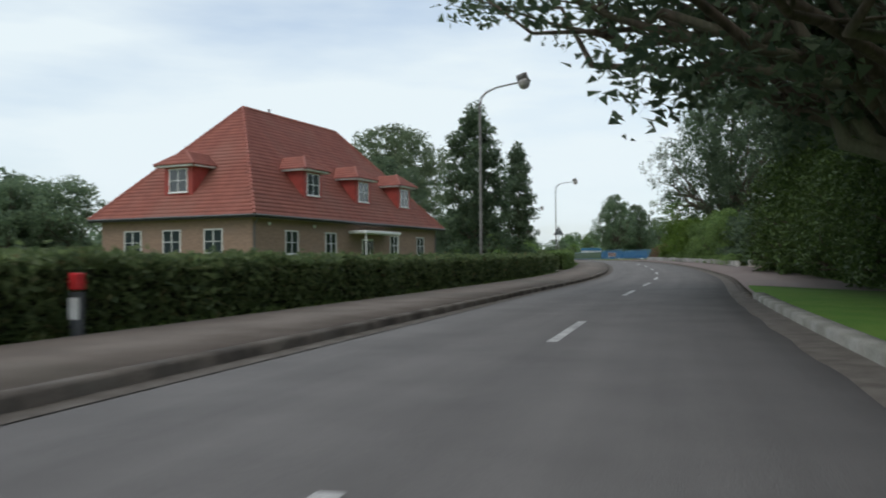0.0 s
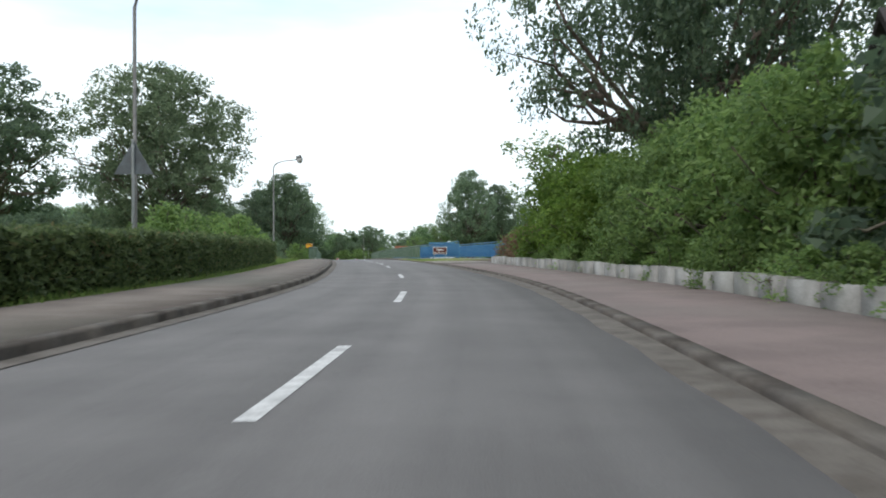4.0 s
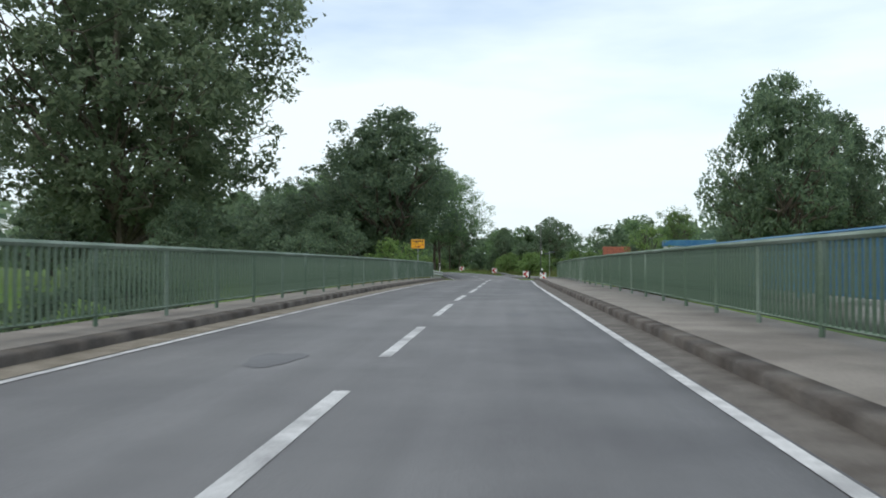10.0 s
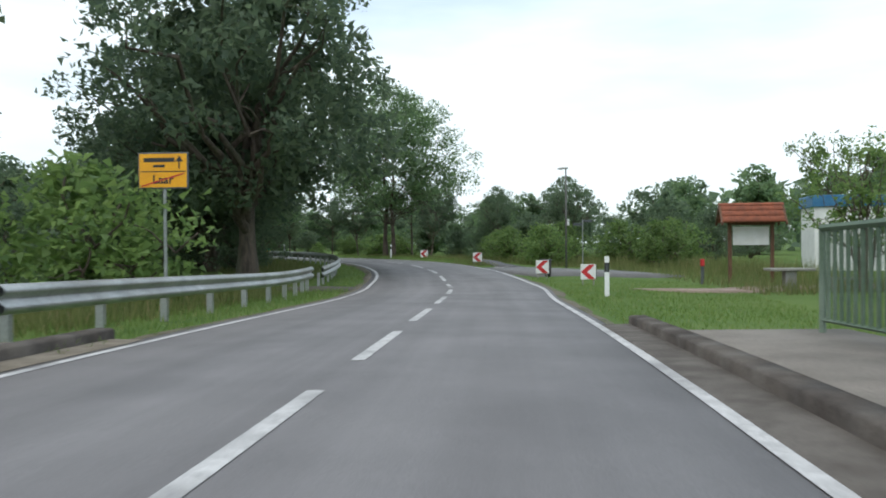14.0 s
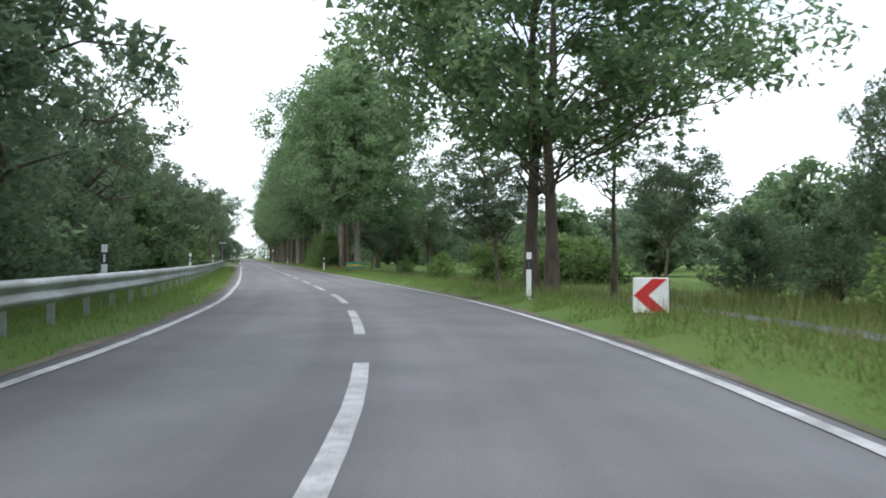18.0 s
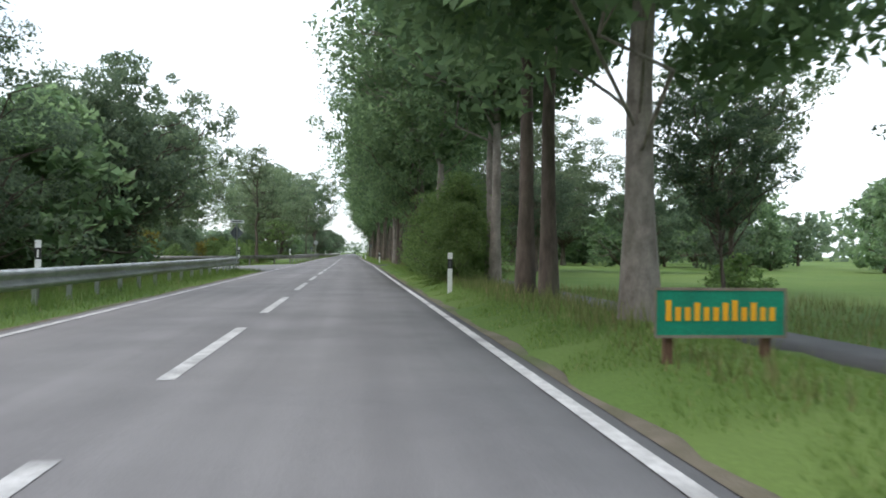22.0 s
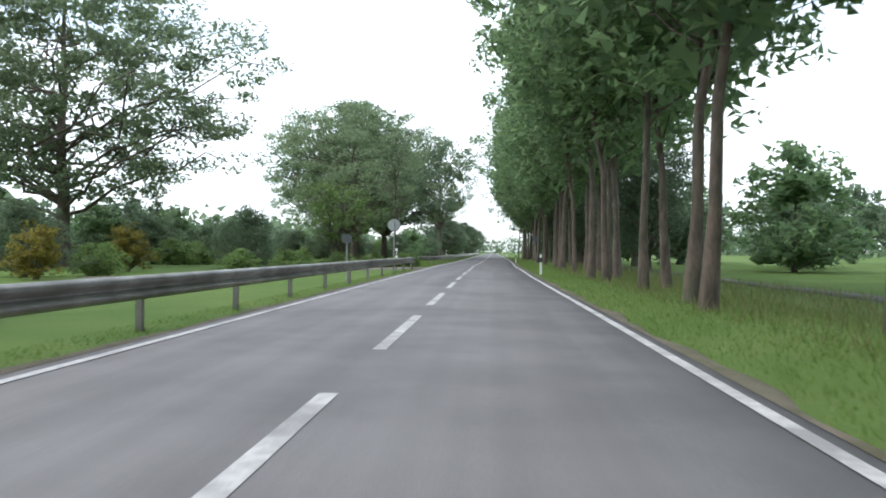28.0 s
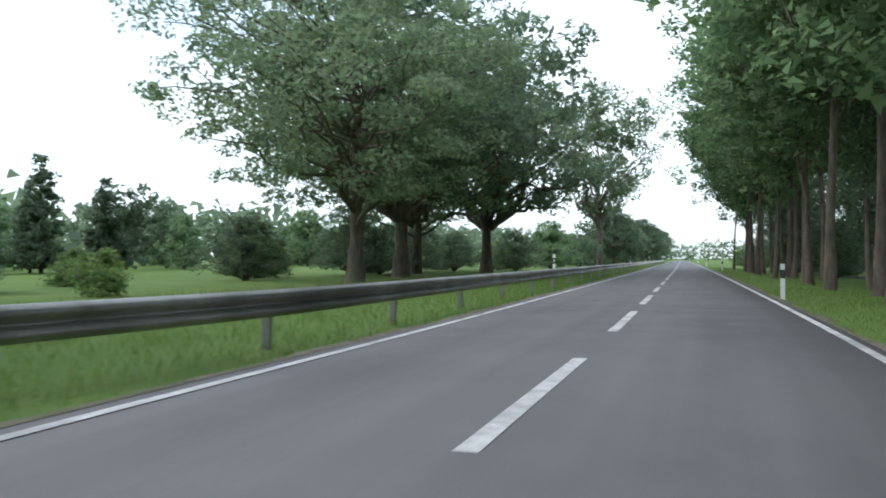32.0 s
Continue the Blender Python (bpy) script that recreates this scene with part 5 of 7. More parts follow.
plant('oak_open', R(331, 15.0), 13)
plant('plane', R(282.0, 5.5), 16, None, 1.0, "row of tall trees along the road")
for s, d, h, k in TRUNKS:
    plant(k, R(s, d), h, None, 0.8 if k == 'stem' else 1.05, "row of tall trees along the road")
for s, d, h, k in ROW:
    plant_sd(k, s, d, h, 1.08, "row of tall trees along the road")
for i in range(34):
    s = 396 + i * 3.3
    plant_sd(('avenue2', 'avenue4', 'avenue2', 'avenue')[i % 4], s, 6.7 + 1.1 * math.sin(i * 2.3), 20 + 3.0 * math.sin(i * 1.7), 1.05 + 0.15 * math.sin(i * 2.9), "row of tall trees along the road")
for i in range(8):
    plant_sd('full', 420 + i * 16, 13 + 2 * math.sin(i * 2.1), 15, 1.0)
for s, d, h, k in ((296.2, 4.9, 2.6, 'bush_near'), (298.2, 5.1, 3.8, 'bush_near'), (300.6, 5.2, 3.2, 'bush_near'), (305.2, 5.9, 3.7, 'bush_near'), (308.2, 5.6, 3.9, 'bush_near'), (310.9, 6.0, 3.3, 'bush_near'), (307.0, 4.7, 1.9, 'bush'), (296.6, 4.5, 1.5, 'bush'),
                   (320.6, 6.0, 3.3, 'bush_near'), (318.6, 6.4, 2.3, 'bush'), (323.0, 6.3, 1.9, 'bush')):
    plant(k, R(s, d), h, None, 0.95)
plant_sd('oak2', 329, 22.7, 9.4, 0.75)
plant_sd('young', 285, 16, 8)
plant_sd('young', 318, 12, 6.5)
plant_sd('open', 297.5, 14.2, 10, 0.75)
plant('oak2', R(315.2, -10.6), 12.2, None, 0.85)
plant('open', R(290.5, -12.0), 13.5, None, 0.8)
plant_sd('thicket', 316, -12.5, 8.5, 1.1)
for i in range(7):
    plant_sd('far' if i % 2 else 'far2', 340 + i * 13, 34 + 5 * math.sin(i * 2.4), 8.5 + 1.2 * math.sin(i * 1.9), 1.1)
plant_sd('oak2', 347.9, 12.1, 14, 0.7)
for i in range(9):
    plant_sd('far' if i % 2 else 'far2', 392 + i * 12, 27 + 5 * math.sin(i * 2.1), 9.5 + 1.2 * math.sin(i * 1.5), 1.15)
plant_sd('oak2', 364, 26, 13)
plant_sd('oak2', 384, 24, 14)
for i in range(26):
    s = 255 + i * 8.5
    plant_sd('far' if i % 3 else 'far2', s, 52 + 9 * math.sin(i * 1.9), 9.5 + 2.5 * math.sin(i * 1.3), 1.05)
for i in range(14):
    plant_sd('far2' if i % 3 else 'far', 262 + i * 11, 33 + 5 * math.sin(i * 2.9), 6 + 2 * math.sin(i * 1.7), 1.0)
# straight, left
for i in range(11):
    plant_sd(('bush', 'bush_big', 'bush')[i % 3], 337.5 + i * 3.1, -8.2 - 1.6 * abs(math.sin(i * 1.9)), (1.9, 2.6, 2.1)[i % 3], 1.15)
for i in range(16):
    s = 250 + i * 4.2
    plant_sd(('thicket', 'far2', 'thicket', 'full')[i % 4], s, -10.5 - 2.5 * abs(math.sin(i * 1.7)), (6.5, 8.5, 7.5, 9.5)[i % 4] * (0.82 if s < 292 else 1.06) + math.sin(i * 2.3), 1.0)
for i in range(9):
    plant_sd('far', 252 + i * 8, -18 - 2 * math.sin(i), 9 + math.sin(i * 1.3), 1.0)
plant('slender', R(349.1, -7.4), 11.5, None, 1.5)
plant_sd('oak', 340, -23, 15.5, 0.85)
plant_sd('oak_open', 352, -21, 16.5, 0.75)
plant_sd('oak_open', 366, -19, 16, 0.85)
plant_sd('oak2', 264, -13, 14, 0.9)
plant_xy('oak_open', -116, 368, 27, 1.03)
for i in range(22):
    s = 334 + i * 3.4
    k = ('bush', 'bush_yellow', 'thicket', 'bush')[i % 4]
    plant_sd(k, s, -12 - 3 * abs(math.sin(i * 1.3)) - (7 if s > 372 else 0), (1.9, 2.9, 3.8, 2.2)[i % 4] + 0.4 * math.sin(i * 2.2), 1.1)
for i in range(12):
    plant_sd('far' if i % 2 else 'far2', 345 + i * 8, -40 - 6 * math.sin(i * 2.2), 8 + 2 * math.sin(i * 1.1))
for i in range(18):
    k = i / 17
    plant('bush', R(415.6 - 9.5 * k, -4.7 - 7.0 * k + 0.12 * math.sin(i * 2.3)), (1.15 if i < 2 else 0.78) + 0.06 * math.sin(i * 1.7), None, 1.5, "low dense shrubs along the driveway")
for s, d, h in ((417.0, -7.5, 1.3), (414.5, -9.5, 1.4), (411, -12.5, 1.5), (407, -14.5, 1.6)):
    plant('bush', R(s, d), h, None, 1.4)
plant('airy', R(422.8, -11.4), 7.6, None, 1.3)
plant('slender', R(423.9, -6.8), 11.5)
plant_sd('thicket', 416, -17, 5)
plant_sd('thicket', 424, -19, 4.5)
for s, d, h, k, w in ((460.1, -16.9, 22, 'oak_open', 0.95), (473.0, -18.7, 24, 'oak2', 1.0), (485, -21.5, 22, 'oak_open', 0.9), (495.0, -17.7, 25, 'oak2', 0.95), (538.6, -11.0, 28, 'open', 0.9)):
    plant(k, R(s, d), h, None, w)
for i in range(16):
    plant(('thicket', 'bush_big', 'far2')[i % 3], R(506 + i * 9, -17 - 4 * math.sin(i * 1.7)), (5.0, 4.0, 6.5)[i % 3], None, 1.3)
for i in range(14):
    plant(('thicket', 'bush_big')[i % 2], R(458 + i * 10, 12.5 + 2 * math.sin(i * 2.1)), (4.5, 3.4)[i % 2], None, 1.3)
for i in range(9):
    plant(('thicket', 'bush_big', 'thicket')[i % 3], R(462 + i * 6.5, -25 - 2.5 * math.sin(i * 1.9)), (4.5, 3.2, 5.5)[i % 3], None, 1.3)
for i in range(12):
    plant_sd('far' if i % 3 else 'oak', 566 + i * 16, -11 - 3 * math.sin(i * 1.7), 11 + 2 * math.sin(i * 2.1))
for i, (s, d) in enumerate(((429.6, -48.5), (433.7, -49.1), (430.0, -42.1), (434.2, -42.5), (430.4, -35.7), (436.4, -37.1), (434.1, -32.0), (438.5, -31.7), (437.9, -28.0), (442.5, -27.2))):
    plant_sd(('thicket', 'far2', 'thicket')[i % 3], s, d, 5.2 + 0.8 * math.sin(i * 2.1), 1.15)
    plant_sd('bush_yellow' if i % 4 == 1 else 'bush', s - 3, d + 3.5, 2.3 + 0.4 * math.sin(i * 1.3), 1.4)
for s, d, h in ((442, -19, 1.9), (438, -24, 2.2), (450, -27, 2.0)):
    plant_sd('bush', s, d, h)
for s, d, h in ((470, -54, 9.5), (476, -53, 11), (483, -52, 9.5), (473, -58, 10), (479, -57, 9)):
    plant_sd('spruce', s, d, h)
for i in range(14):
    plant_sd('far' if i % 2 else 'far2', 470 + i * 9, -66 - 8 * math.sin(i * 1.3), 9 + 2 * math.sin(i * 2.7))
# far woods all round
rng_far = np.random.default_rng(77)


def wood_line(name, pts, height, n, label):
    """A far wood as one mass of leaf clumps with an uneven top."""
    pts = np.array(pts, float)
    seg = np.concatenate([[0], np.cumsum(np.hypot(*np.diff(pts, axis=0).T))])
    k = rng_far.uniform(0, seg[-1], n)
    x = np.interp(k, seg, pts[:, 0]) + rng_far.normal(size=n) * 7
    y = np.interp(k, seg, pts[:, 1]) + rng_far.normal(size=n) * 7
    top = height * (0.72 + 0.2 * np.sin(k * 0.09) + 0.13 * np.sin(k * 0.31 + 1) + 0.1 * np.sin(k * 0.83))
    z = rng_far.uniform(0, 1, n) ** 0.7 * top
    v, f = leaf_quads(rng_far, np.stack([x, y, z], 1), 1.15, 0.3, 0.8)
    solid(name, mesh_np(name, v, f, LEAF_OAK), label, "woods", kind="stuff")


wood_line("woods", [(60, 300), (130, 330), (230, 260), (300, 160), (280, 40)], 12, 9000, "far dark green wood behind the meadow")
wood_line("woods", [(-60, 240), (-110, 200), (-120, 120), (-90, 60), (-100, 0)], 12, 8000, "far dark green wood behind the houses")
wood_line("woods", [(120, 440), (20, 480), (-60, 560), (-180, 760), (-330, 900), (-470, 860)], 14, 11000, "far dark wood along the road")
wood_line("woods", [(-170, 330), (-230, 420), (-270, 520), (-330, 640)], 13, 8000, "far dark wood behind the fields")
for k in list(MODELS):
    for o in (*MODELS[k].children_recursive, MODELS[k]):
        bpy.data.objects.remove(o)


# ---- hedges and low walls ----
def hedge(name, a, b, d0, d1, h, label, leaf_m=LEAF_HEDGE, seed=5, per=430, size=0.06, floor=0.08):
    """A clipped hedge: a plain dark box, wrapped in single leaves, with an uneven top."""
    o = P(a, (d0 + d1) / 2)
    t = thing(name, o, 0, label, "hedge")
    rng = np.random.default_rng(seed)
    ss = steps(a, b, 1.0)
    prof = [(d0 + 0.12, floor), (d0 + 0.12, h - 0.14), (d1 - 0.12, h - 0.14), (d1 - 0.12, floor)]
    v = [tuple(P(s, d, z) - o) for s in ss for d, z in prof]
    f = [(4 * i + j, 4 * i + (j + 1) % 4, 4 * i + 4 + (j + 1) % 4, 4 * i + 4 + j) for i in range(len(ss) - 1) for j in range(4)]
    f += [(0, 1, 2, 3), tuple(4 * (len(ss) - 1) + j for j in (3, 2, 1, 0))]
    # closed dark box that backs the leaves; no twigs are modelled
    part("core", mesh_np("core", v, f, HEDGE_CORE), None, t, "plain dark box inside the leaves")
    w, ln = d1 - d0, b - a
    parts = [('top', ln * w), ('in', ln * h), ('out', ln * h), ('e0', w * h), ('e1', w * h)]
    pts = []
    for kind, area in parts:
        n = int(area * per)
        s, x, z = rng.uniform(a, b, n), rng.uniform(d0, d1, n), rng.uniform(floor, h, n)
        dep = rng.uniform(-0.05, 0.12, n) ** 1
        wav = 0.035 * np.sin(s * 1.7) + 0.03 * np.sin(s * 4.1 + 1)
        if kind == 'top':
            z = h - dep * 0.8 + wav + (rng.uniform(0, 1, n) < 0.06) * rng.uniform(0, 0.13, n)
        elif kind == 'in':
            x = d1 - dep - wav
        elif kind == 'out':
            x = d0 + dep
        elif kind == 'e0':
            s = a + dep
        else:
            s = b - dep
        pts.append(np.stack([s, x, z], 1))
    pts = np.concatenate(pts)
    xs, ys, zs = (np.interp(pts[:, 0], CS, CL[:, i]) for i in range(3))
    us, vs = np.interp(pts[:, 0], CS, TG[:, 0]), np.interp(pts[:, 0], CS, TG[:, 1])
    c = np.stack([xs + vs * pts[:, 1] - o.x, ys - us * pts[:, 1] - o.y, zs + pts[:, 2] - o.z], 1)
    lv, lf = leaf_quads(rng, c, size, 0.2, 0.6)
    part("foliage", mesh_np("foliage", lv, lf, leaf_m), None, t)
    return t


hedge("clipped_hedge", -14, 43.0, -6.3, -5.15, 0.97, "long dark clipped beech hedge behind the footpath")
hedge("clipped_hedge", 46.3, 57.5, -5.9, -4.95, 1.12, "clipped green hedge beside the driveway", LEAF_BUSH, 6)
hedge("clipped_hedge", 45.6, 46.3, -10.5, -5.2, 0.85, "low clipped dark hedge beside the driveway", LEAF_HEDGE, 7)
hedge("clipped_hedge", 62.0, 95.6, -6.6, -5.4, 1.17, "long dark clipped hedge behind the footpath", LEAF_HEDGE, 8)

wall_t = thing("retaining_wall", P(54.6, 5.7), 0, "low pale concrete block wall holding the shrub bed", "wall")
s = 54.6
while s < 91.8:
    e = min(s + 0.96, 92.2)
    d = 5.35 - 0.22 * float(step(66, 76, s))
    o = P(54.6, 5.7)
    v = []
    for q in (s, e):
        for dd, hh in ((d, 0.0), (d, 0.41 + 0.02 * math.sin(s * 5)), (d + 0.28, 0.41 + 0.02 * math.sin(s * 5)), (d + 0.28, 0.0)):
            v.append(tuple(P(q, dd, hh) - o))
    part("block", mesh_np("block", v, [(0, 4, 5, 1), (1, 5, 6, 2), (2, 6, 7, 3), (0, 1, 2, 3), (7, 6, 5, 4)], CONCRETE), None, wall_t)
    s += 1.0
end_t = thing("garden_wall", P(54.4, 6.0), along(54.4), "short concrete garden wall beside the driveway", "wall")
for k in range(7):
    part("block", boxed(0.1 + k * 0.72, 0.78 + k * 0.72, -0.15, 0.15, 0, 0.5 - 0.03 * k, bevel=0.015), CONCRETE, end_t)
stone_t = thing("boulder", G(52.6, 7.0), 20, "white painted boulder at the driveway", "stone")
bm = bmesh.new()
bmesh.ops.create_icosphere(bm, subdivisions=2, radius=0.3)
for v in bm.verts:
    v.co = Vector((v.co.x * 1.3, v.co.y * 0.9, max(v.co.z * 0.7 + 0.14, 0))) * (1 + 0.12 * math.sin(v.co.x * 9 + v.co.y * 7))
part("stone", bm, WHITE_PAINT, stone_t)


# ---- the big house ----
HX, HY, HT, HL, HW = -11.5, 49.8, 0.42, 28.5, 13.8
EAVE, RIDGE = 3.75, 12.2
HB = 0.1
house = thing("house", (HX, HY, HB), -math.degrees(HT) + 90, "large brick house with a red hipped tile roof and dormers", "house")
# own axes: x along the front (away), y to the back of the house
IN = 0.6


def window(owner, at, turn, w, h, name="window", bars=(1, 1)):
    """White frame with panes, set 3 cm proud of the wall; at is the middle of its outer face, turn about z in degrees."""
    m = pose(*at, 0, 0, turn)
    f = 0.075
    fr = part(name, boxed(-w / 2, w / 2, -0.03, 0.05, -h / 2, -h / 2 + f), WHITE_PAINT, owner, "white window frame")
    fr.matrix_basis = m

    def piece(nm, args, mt):
        part(nm, boxed(*args), mt, fr)
    piece("frame_top", (-w / 2, w / 2, -0.03, 0.05, h / 2 - f, h / 2), WHITE_PAINT)
    for sx in (-1, 1):
        a, b = sorted((sx * w / 2, sx * (w / 2 - f)))
        piece("frame_side", (a, b, -0.03, 0.05, -h / 2 + f, h / 2 - f), WHITE_PAINT)
    for i in range(bars[0]):
        x = -w / 2 + w * (i + 1) / (bars[0] + 1)
        piece("mullion", (x - 0.03, x + 0.03, -0.02, 0.04, -h / 2 + f, h / 2 - f), WHITE_PAINT)
    for i in range(bars[1]):
        z = -h / 2 + h * (i + 1) / (bars[1] + 1)
        piece("glazing_bar", (-w / 2 + f, w / 2 - f, -0.015, 0.035, z - 0.02, z + 0.02), WHITE_PAINT)
    piece("pane", (-w / 2 + f, w / 2 - f, 0.005, 0.015, -h / 2 + f, h / 2 - f), GLASS)
    piece("sill", (-w / 2 - 0.06, w / 2 + 0.06, -0.10, 0.03, -h / 2 - 0.05, -h / 2), WHITE_PAINT)
    return fr


part("wall", boxed(IN, HL - IN, IN, IN + 0.3, 0, EAVE - 0.1), BRICK_WALL, house, "brown brick front wall")
part("wall", boxed(IN, HL - IN, HW - IN - 0.3, HW - IN, 0, EAVE - 0.1), BRICK_WALL, house)
part("wall", boxed(IN, IN + 0.3, IN + 0.3, HW - IN - 0.3, 0, EAVE - 0.1), BRICK_WALL, house)
part("wall", boxed(HL - IN - 0.3, HL - IN, IN + 0.3, HW - IN - 0.3, 0, EAVE - 0.1), BRICK_WALL, house)
part("soffit", boxed(0.05, HL - 0.05, 0.05, HW - 0.05, EAVE - 0.1, EAVE - 0.04), WHITE_PAINT, house, "pale eaves boards")
part("fascia", boxed(0, HL, -0.03, 0.05, EAVE - 0.14, EAVE + 0.06), DARK_WOOD, house, "dark eaves board")
part("fascia", boxed(-0.03, 0.05, 0.05, HW, EAVE - 0.14, EAVE + 0.06), DARK_WOOD, house, "dark eaves board")
part("gutter", tubed([(-0.05, -0.09, EAVE + 0.02), (HL, -0.09, EAVE + 0.02)], 0.07, 6), SIGN_BACK, house, "grey rain gutter")
part("gutter", tubed([(-0.09, 0, EAVE + 0.02), (-0.09, HW, EAVE + 0.02)], 0.07, 6), SIGN_BACK, house, "grey rain gutter")
RA = 0.275 * HL
corner = [(0, 0, EAVE), (HL, 0, EAVE), (HL, HW, EAVE), (0, HW, EAVE)]
ridge = [(RA, HW / 2, RIDGE), (HL - RA, HW / 2, RIDGE)]


def tiled(name, a, b, c, d, owner, material, row=0.36, col=0.30):
    """Rows of roof tiles on the face a-b (eave) to d-c (ridge): every row laps over the one below, with rolls across."""
    a, b, c, d = (np.array(p, float) for p in (a, b, c, d))
    rise = np.linalg.norm((d + c) / 2 - (a + b) / 2)
    n = int(rise / row)
    nrm = np.cross(b - a, d - a)
    nrm /= np.linalg.norm(nrm)
    v, f = [], []
    for i in range(n):
        k0, k1 = i / n, (i + 1.12) / n
        l0, r0 = a + (d - a) * k0, b + (c - b) * k0
        l1, r1 = a + (d - a) * min(k1, 1), b + (c - b) * min(k1, 1)
        m = max(2, int(np.linalg.norm(r0 - l0) / col) * 2)
        base = len(v)
        for j in range(m + 1):
            q = j / m
            wave = 0.035 * (j % 2)
            for lo, hi, up in ((l0, r0, 0.0), (l0, r0, 0.055), (l1, r1, 0.015)):
                v.append(tuple(lo + (hi - lo) * q + nrm * (up + wave * (up > 0))))
        for j in range(m):
            for e in (0, 1):
                p = base + 3 * j + e
                f.append((p, p + 3, p + 4, p + 1))
    return part(name, mesh_np(name, v, f, material), None, owner)


tiled("roof", corner[0], corner[1], ridge[1], ridge[0], house, TILE_RED)
tiled("roof", corner[3], corner[0], ridge[0], ridge[0], house, TILE_RED)
tiled("roof", corner[1], corner[2], ridge[1], ridge[1], house, TILE_RED)
tiled("roof", corner[2], corner[3], ridge[0], ridge[1], house, TILE_RED)
for a, b in ((corner[0], ridge[0]), (corner[1], ridge[1]), (ridge[0], ridge[1]), (corner[3], ridge[0])):
    n = int(math.dist(a, b) / 0.42)
    bm = bmesh.new()
    for i in range(n):
        p, q = Vector(a).lerp(Vector(b), i / n), Vector(a).lerp(Vector(b), (i + 1.08) / n)
        tube(bm, [p + Vector((0, 0, 0.06)), q + Vector((0, 0, 0.04))], [0.15, 0.12], 7)
    part("ridge_tiles", bm, TILE_RED, house, "rounded red ridge tiles")
part("roof_vent", tubed([(RA + 3.2, HW / 2, RIDGE), (RA + 3.2, HW / 2, RIDGE + 0.45)], 0.07, 8), DARK_WOOD, house)
for x in (4.8, 9.7, 19.6, 24.6):
    window(house, (x, IN - 0.02, 2.15), 0, 1.5, 1.6)
for y in (3.65, 7.05, 10.4):
    window(house, (IN - 0.02, y, 2.2), -90, 1.5, 1.6)
door = part("door", boxed(14.2, 16.0, IN - 0.05, IN - 0.01, 0.1, 2.6), WHITE_PAINT, house, "white glazed front door")
for k in range(3):
    part("pane", boxed(14.3 + k * 0.57, 14.78 + k * 0.57, IN - 0.07, IN - 0.055, 0.9, 2.45), GLASS, door)
part("canopy", boxed(12.2, 18.0, -0.9, IN - 0.01, 2.95, 3.17, bevel=0.03), WHITE_PAINT, house, "white flat canopy over the door")
for x in (12.5, 17.7):
    part("canopy_post", tubed([(x, -0.75, 0), (x, -0.75, 2.96)], 0.06, 8), WHITE_PAINT, house)
for x, y in ((HL - IN - 0.2, IN - 0.1), (0.62, IN - 0.12)):
    part("downpipe", tubed([(x, y - 0.35, EAVE - 0.1), (x, y, EAVE - 0.55), (x, y, 0.1)], 0.05, 6), SIGN_BACK, house)
for x in (2.2, 7.4):
    part("wall_lamp", tubed([(x, IN - 0.12, 3.18), (x, IN - 0.12, 3.4)], [0.06, 0.12], 8), WHITE_PAINT, house)
slope = (RIDGE - EAVE) / (HW / 2)


def dormer(at, turn):
    """A dormer with red cheeks, a window and its own little hipped roof; at is the foot of its front on the roof."""
    m = pose(*at, 0, 0, turn)
    w, h, deep = 2.35, 1.95, 3.4
    d = part("dormer", boxed(-w / 2, w / 2, 0, 0.12, 0, h), RED_BOARD, house, "red-boarded dormer")
    d.matrix_basis = m
    for sx in (-1, 1):
        part("cheek", prism(bmesh.new(), [(0.12, 0.1), (0.12, h), (h / slope + 0.1, h)], 'x', sx * w / 2 - 0.06, sx * w / 2 + 0.06), RED_BOARD, d)
    part("eaves_board", boxed(-w / 2 - 0.45, w / 2 + 0.45, -0.42, deep * 0.55, h, h + 0.11), WHITE_PAINT, d, "white eaves board")
    e0, e1, e2 = (-w / 2 - 0.52, -0.5, h + 0.11), (w / 2 + 0.52, -0.5, h + 0.11), (w / 2 + 0.52, deep, h + 0.11)
    e3 = (-w / 2 - 0.52, deep, h + 0.11)
    r0, r1 = (0, 0.75, h + 1.15), (0, deep, h + 1.15)
    tiled("dormer_roof", e0, e1, r0, r0, d, TILE_RED)
    tiled("dormer_roof", e1, e2, r1, r0, d, TILE_RED)
    tiled("dormer_roof", e3, e0, r0, r1, d, TILE_RED)
    for a in (e0, e1):
        part("ridge_tiles", tubed([a, r0], [0.11, 0.12], 7), TILE_RED, d)
    window(d, (0, -0.03, 1.05), 0, 1.55, 1.6)


for x in (8.4, 15.6, 22.8):
    dormer((x, 1.25, EAVE + 1.25 * slope), 0)
dormer((1.4, 7.2, EAVE + 1.4 * (RIDGE - EAVE) / RA), -90)

# house behind the conifers
chalet = thing("house", G(72, 14.2), along(72) - 12, "dark timbered house with a balcony half hidden by trees", "house")
part("wall", boxed(0, 7.5, 0, 9, 0, 2.6), BRICK_WALL, chalet, "dark brick ground floor")
part("balcony", boxed(-1.1, -0.02, -0.3, 6.5, 2.55, 3.7), DARK_WOOD, chalet, "dark boarded balcony")
part("upper_wall", prism(bmesh.new(), [(0, 2.6), (9, 2.6), (4.5, 7.3)], 'x', 0.0, 7.5), WHITE_PAINT, chalet, "white gable")
part("gable_boards", prism(bmesh.new(), [(2.6, 5.2), (6.4, 5.2), (4.5, 7.3)], 'x', -0.08, -0.01), DARK_WOOD, chalet, "dark gable boarding")
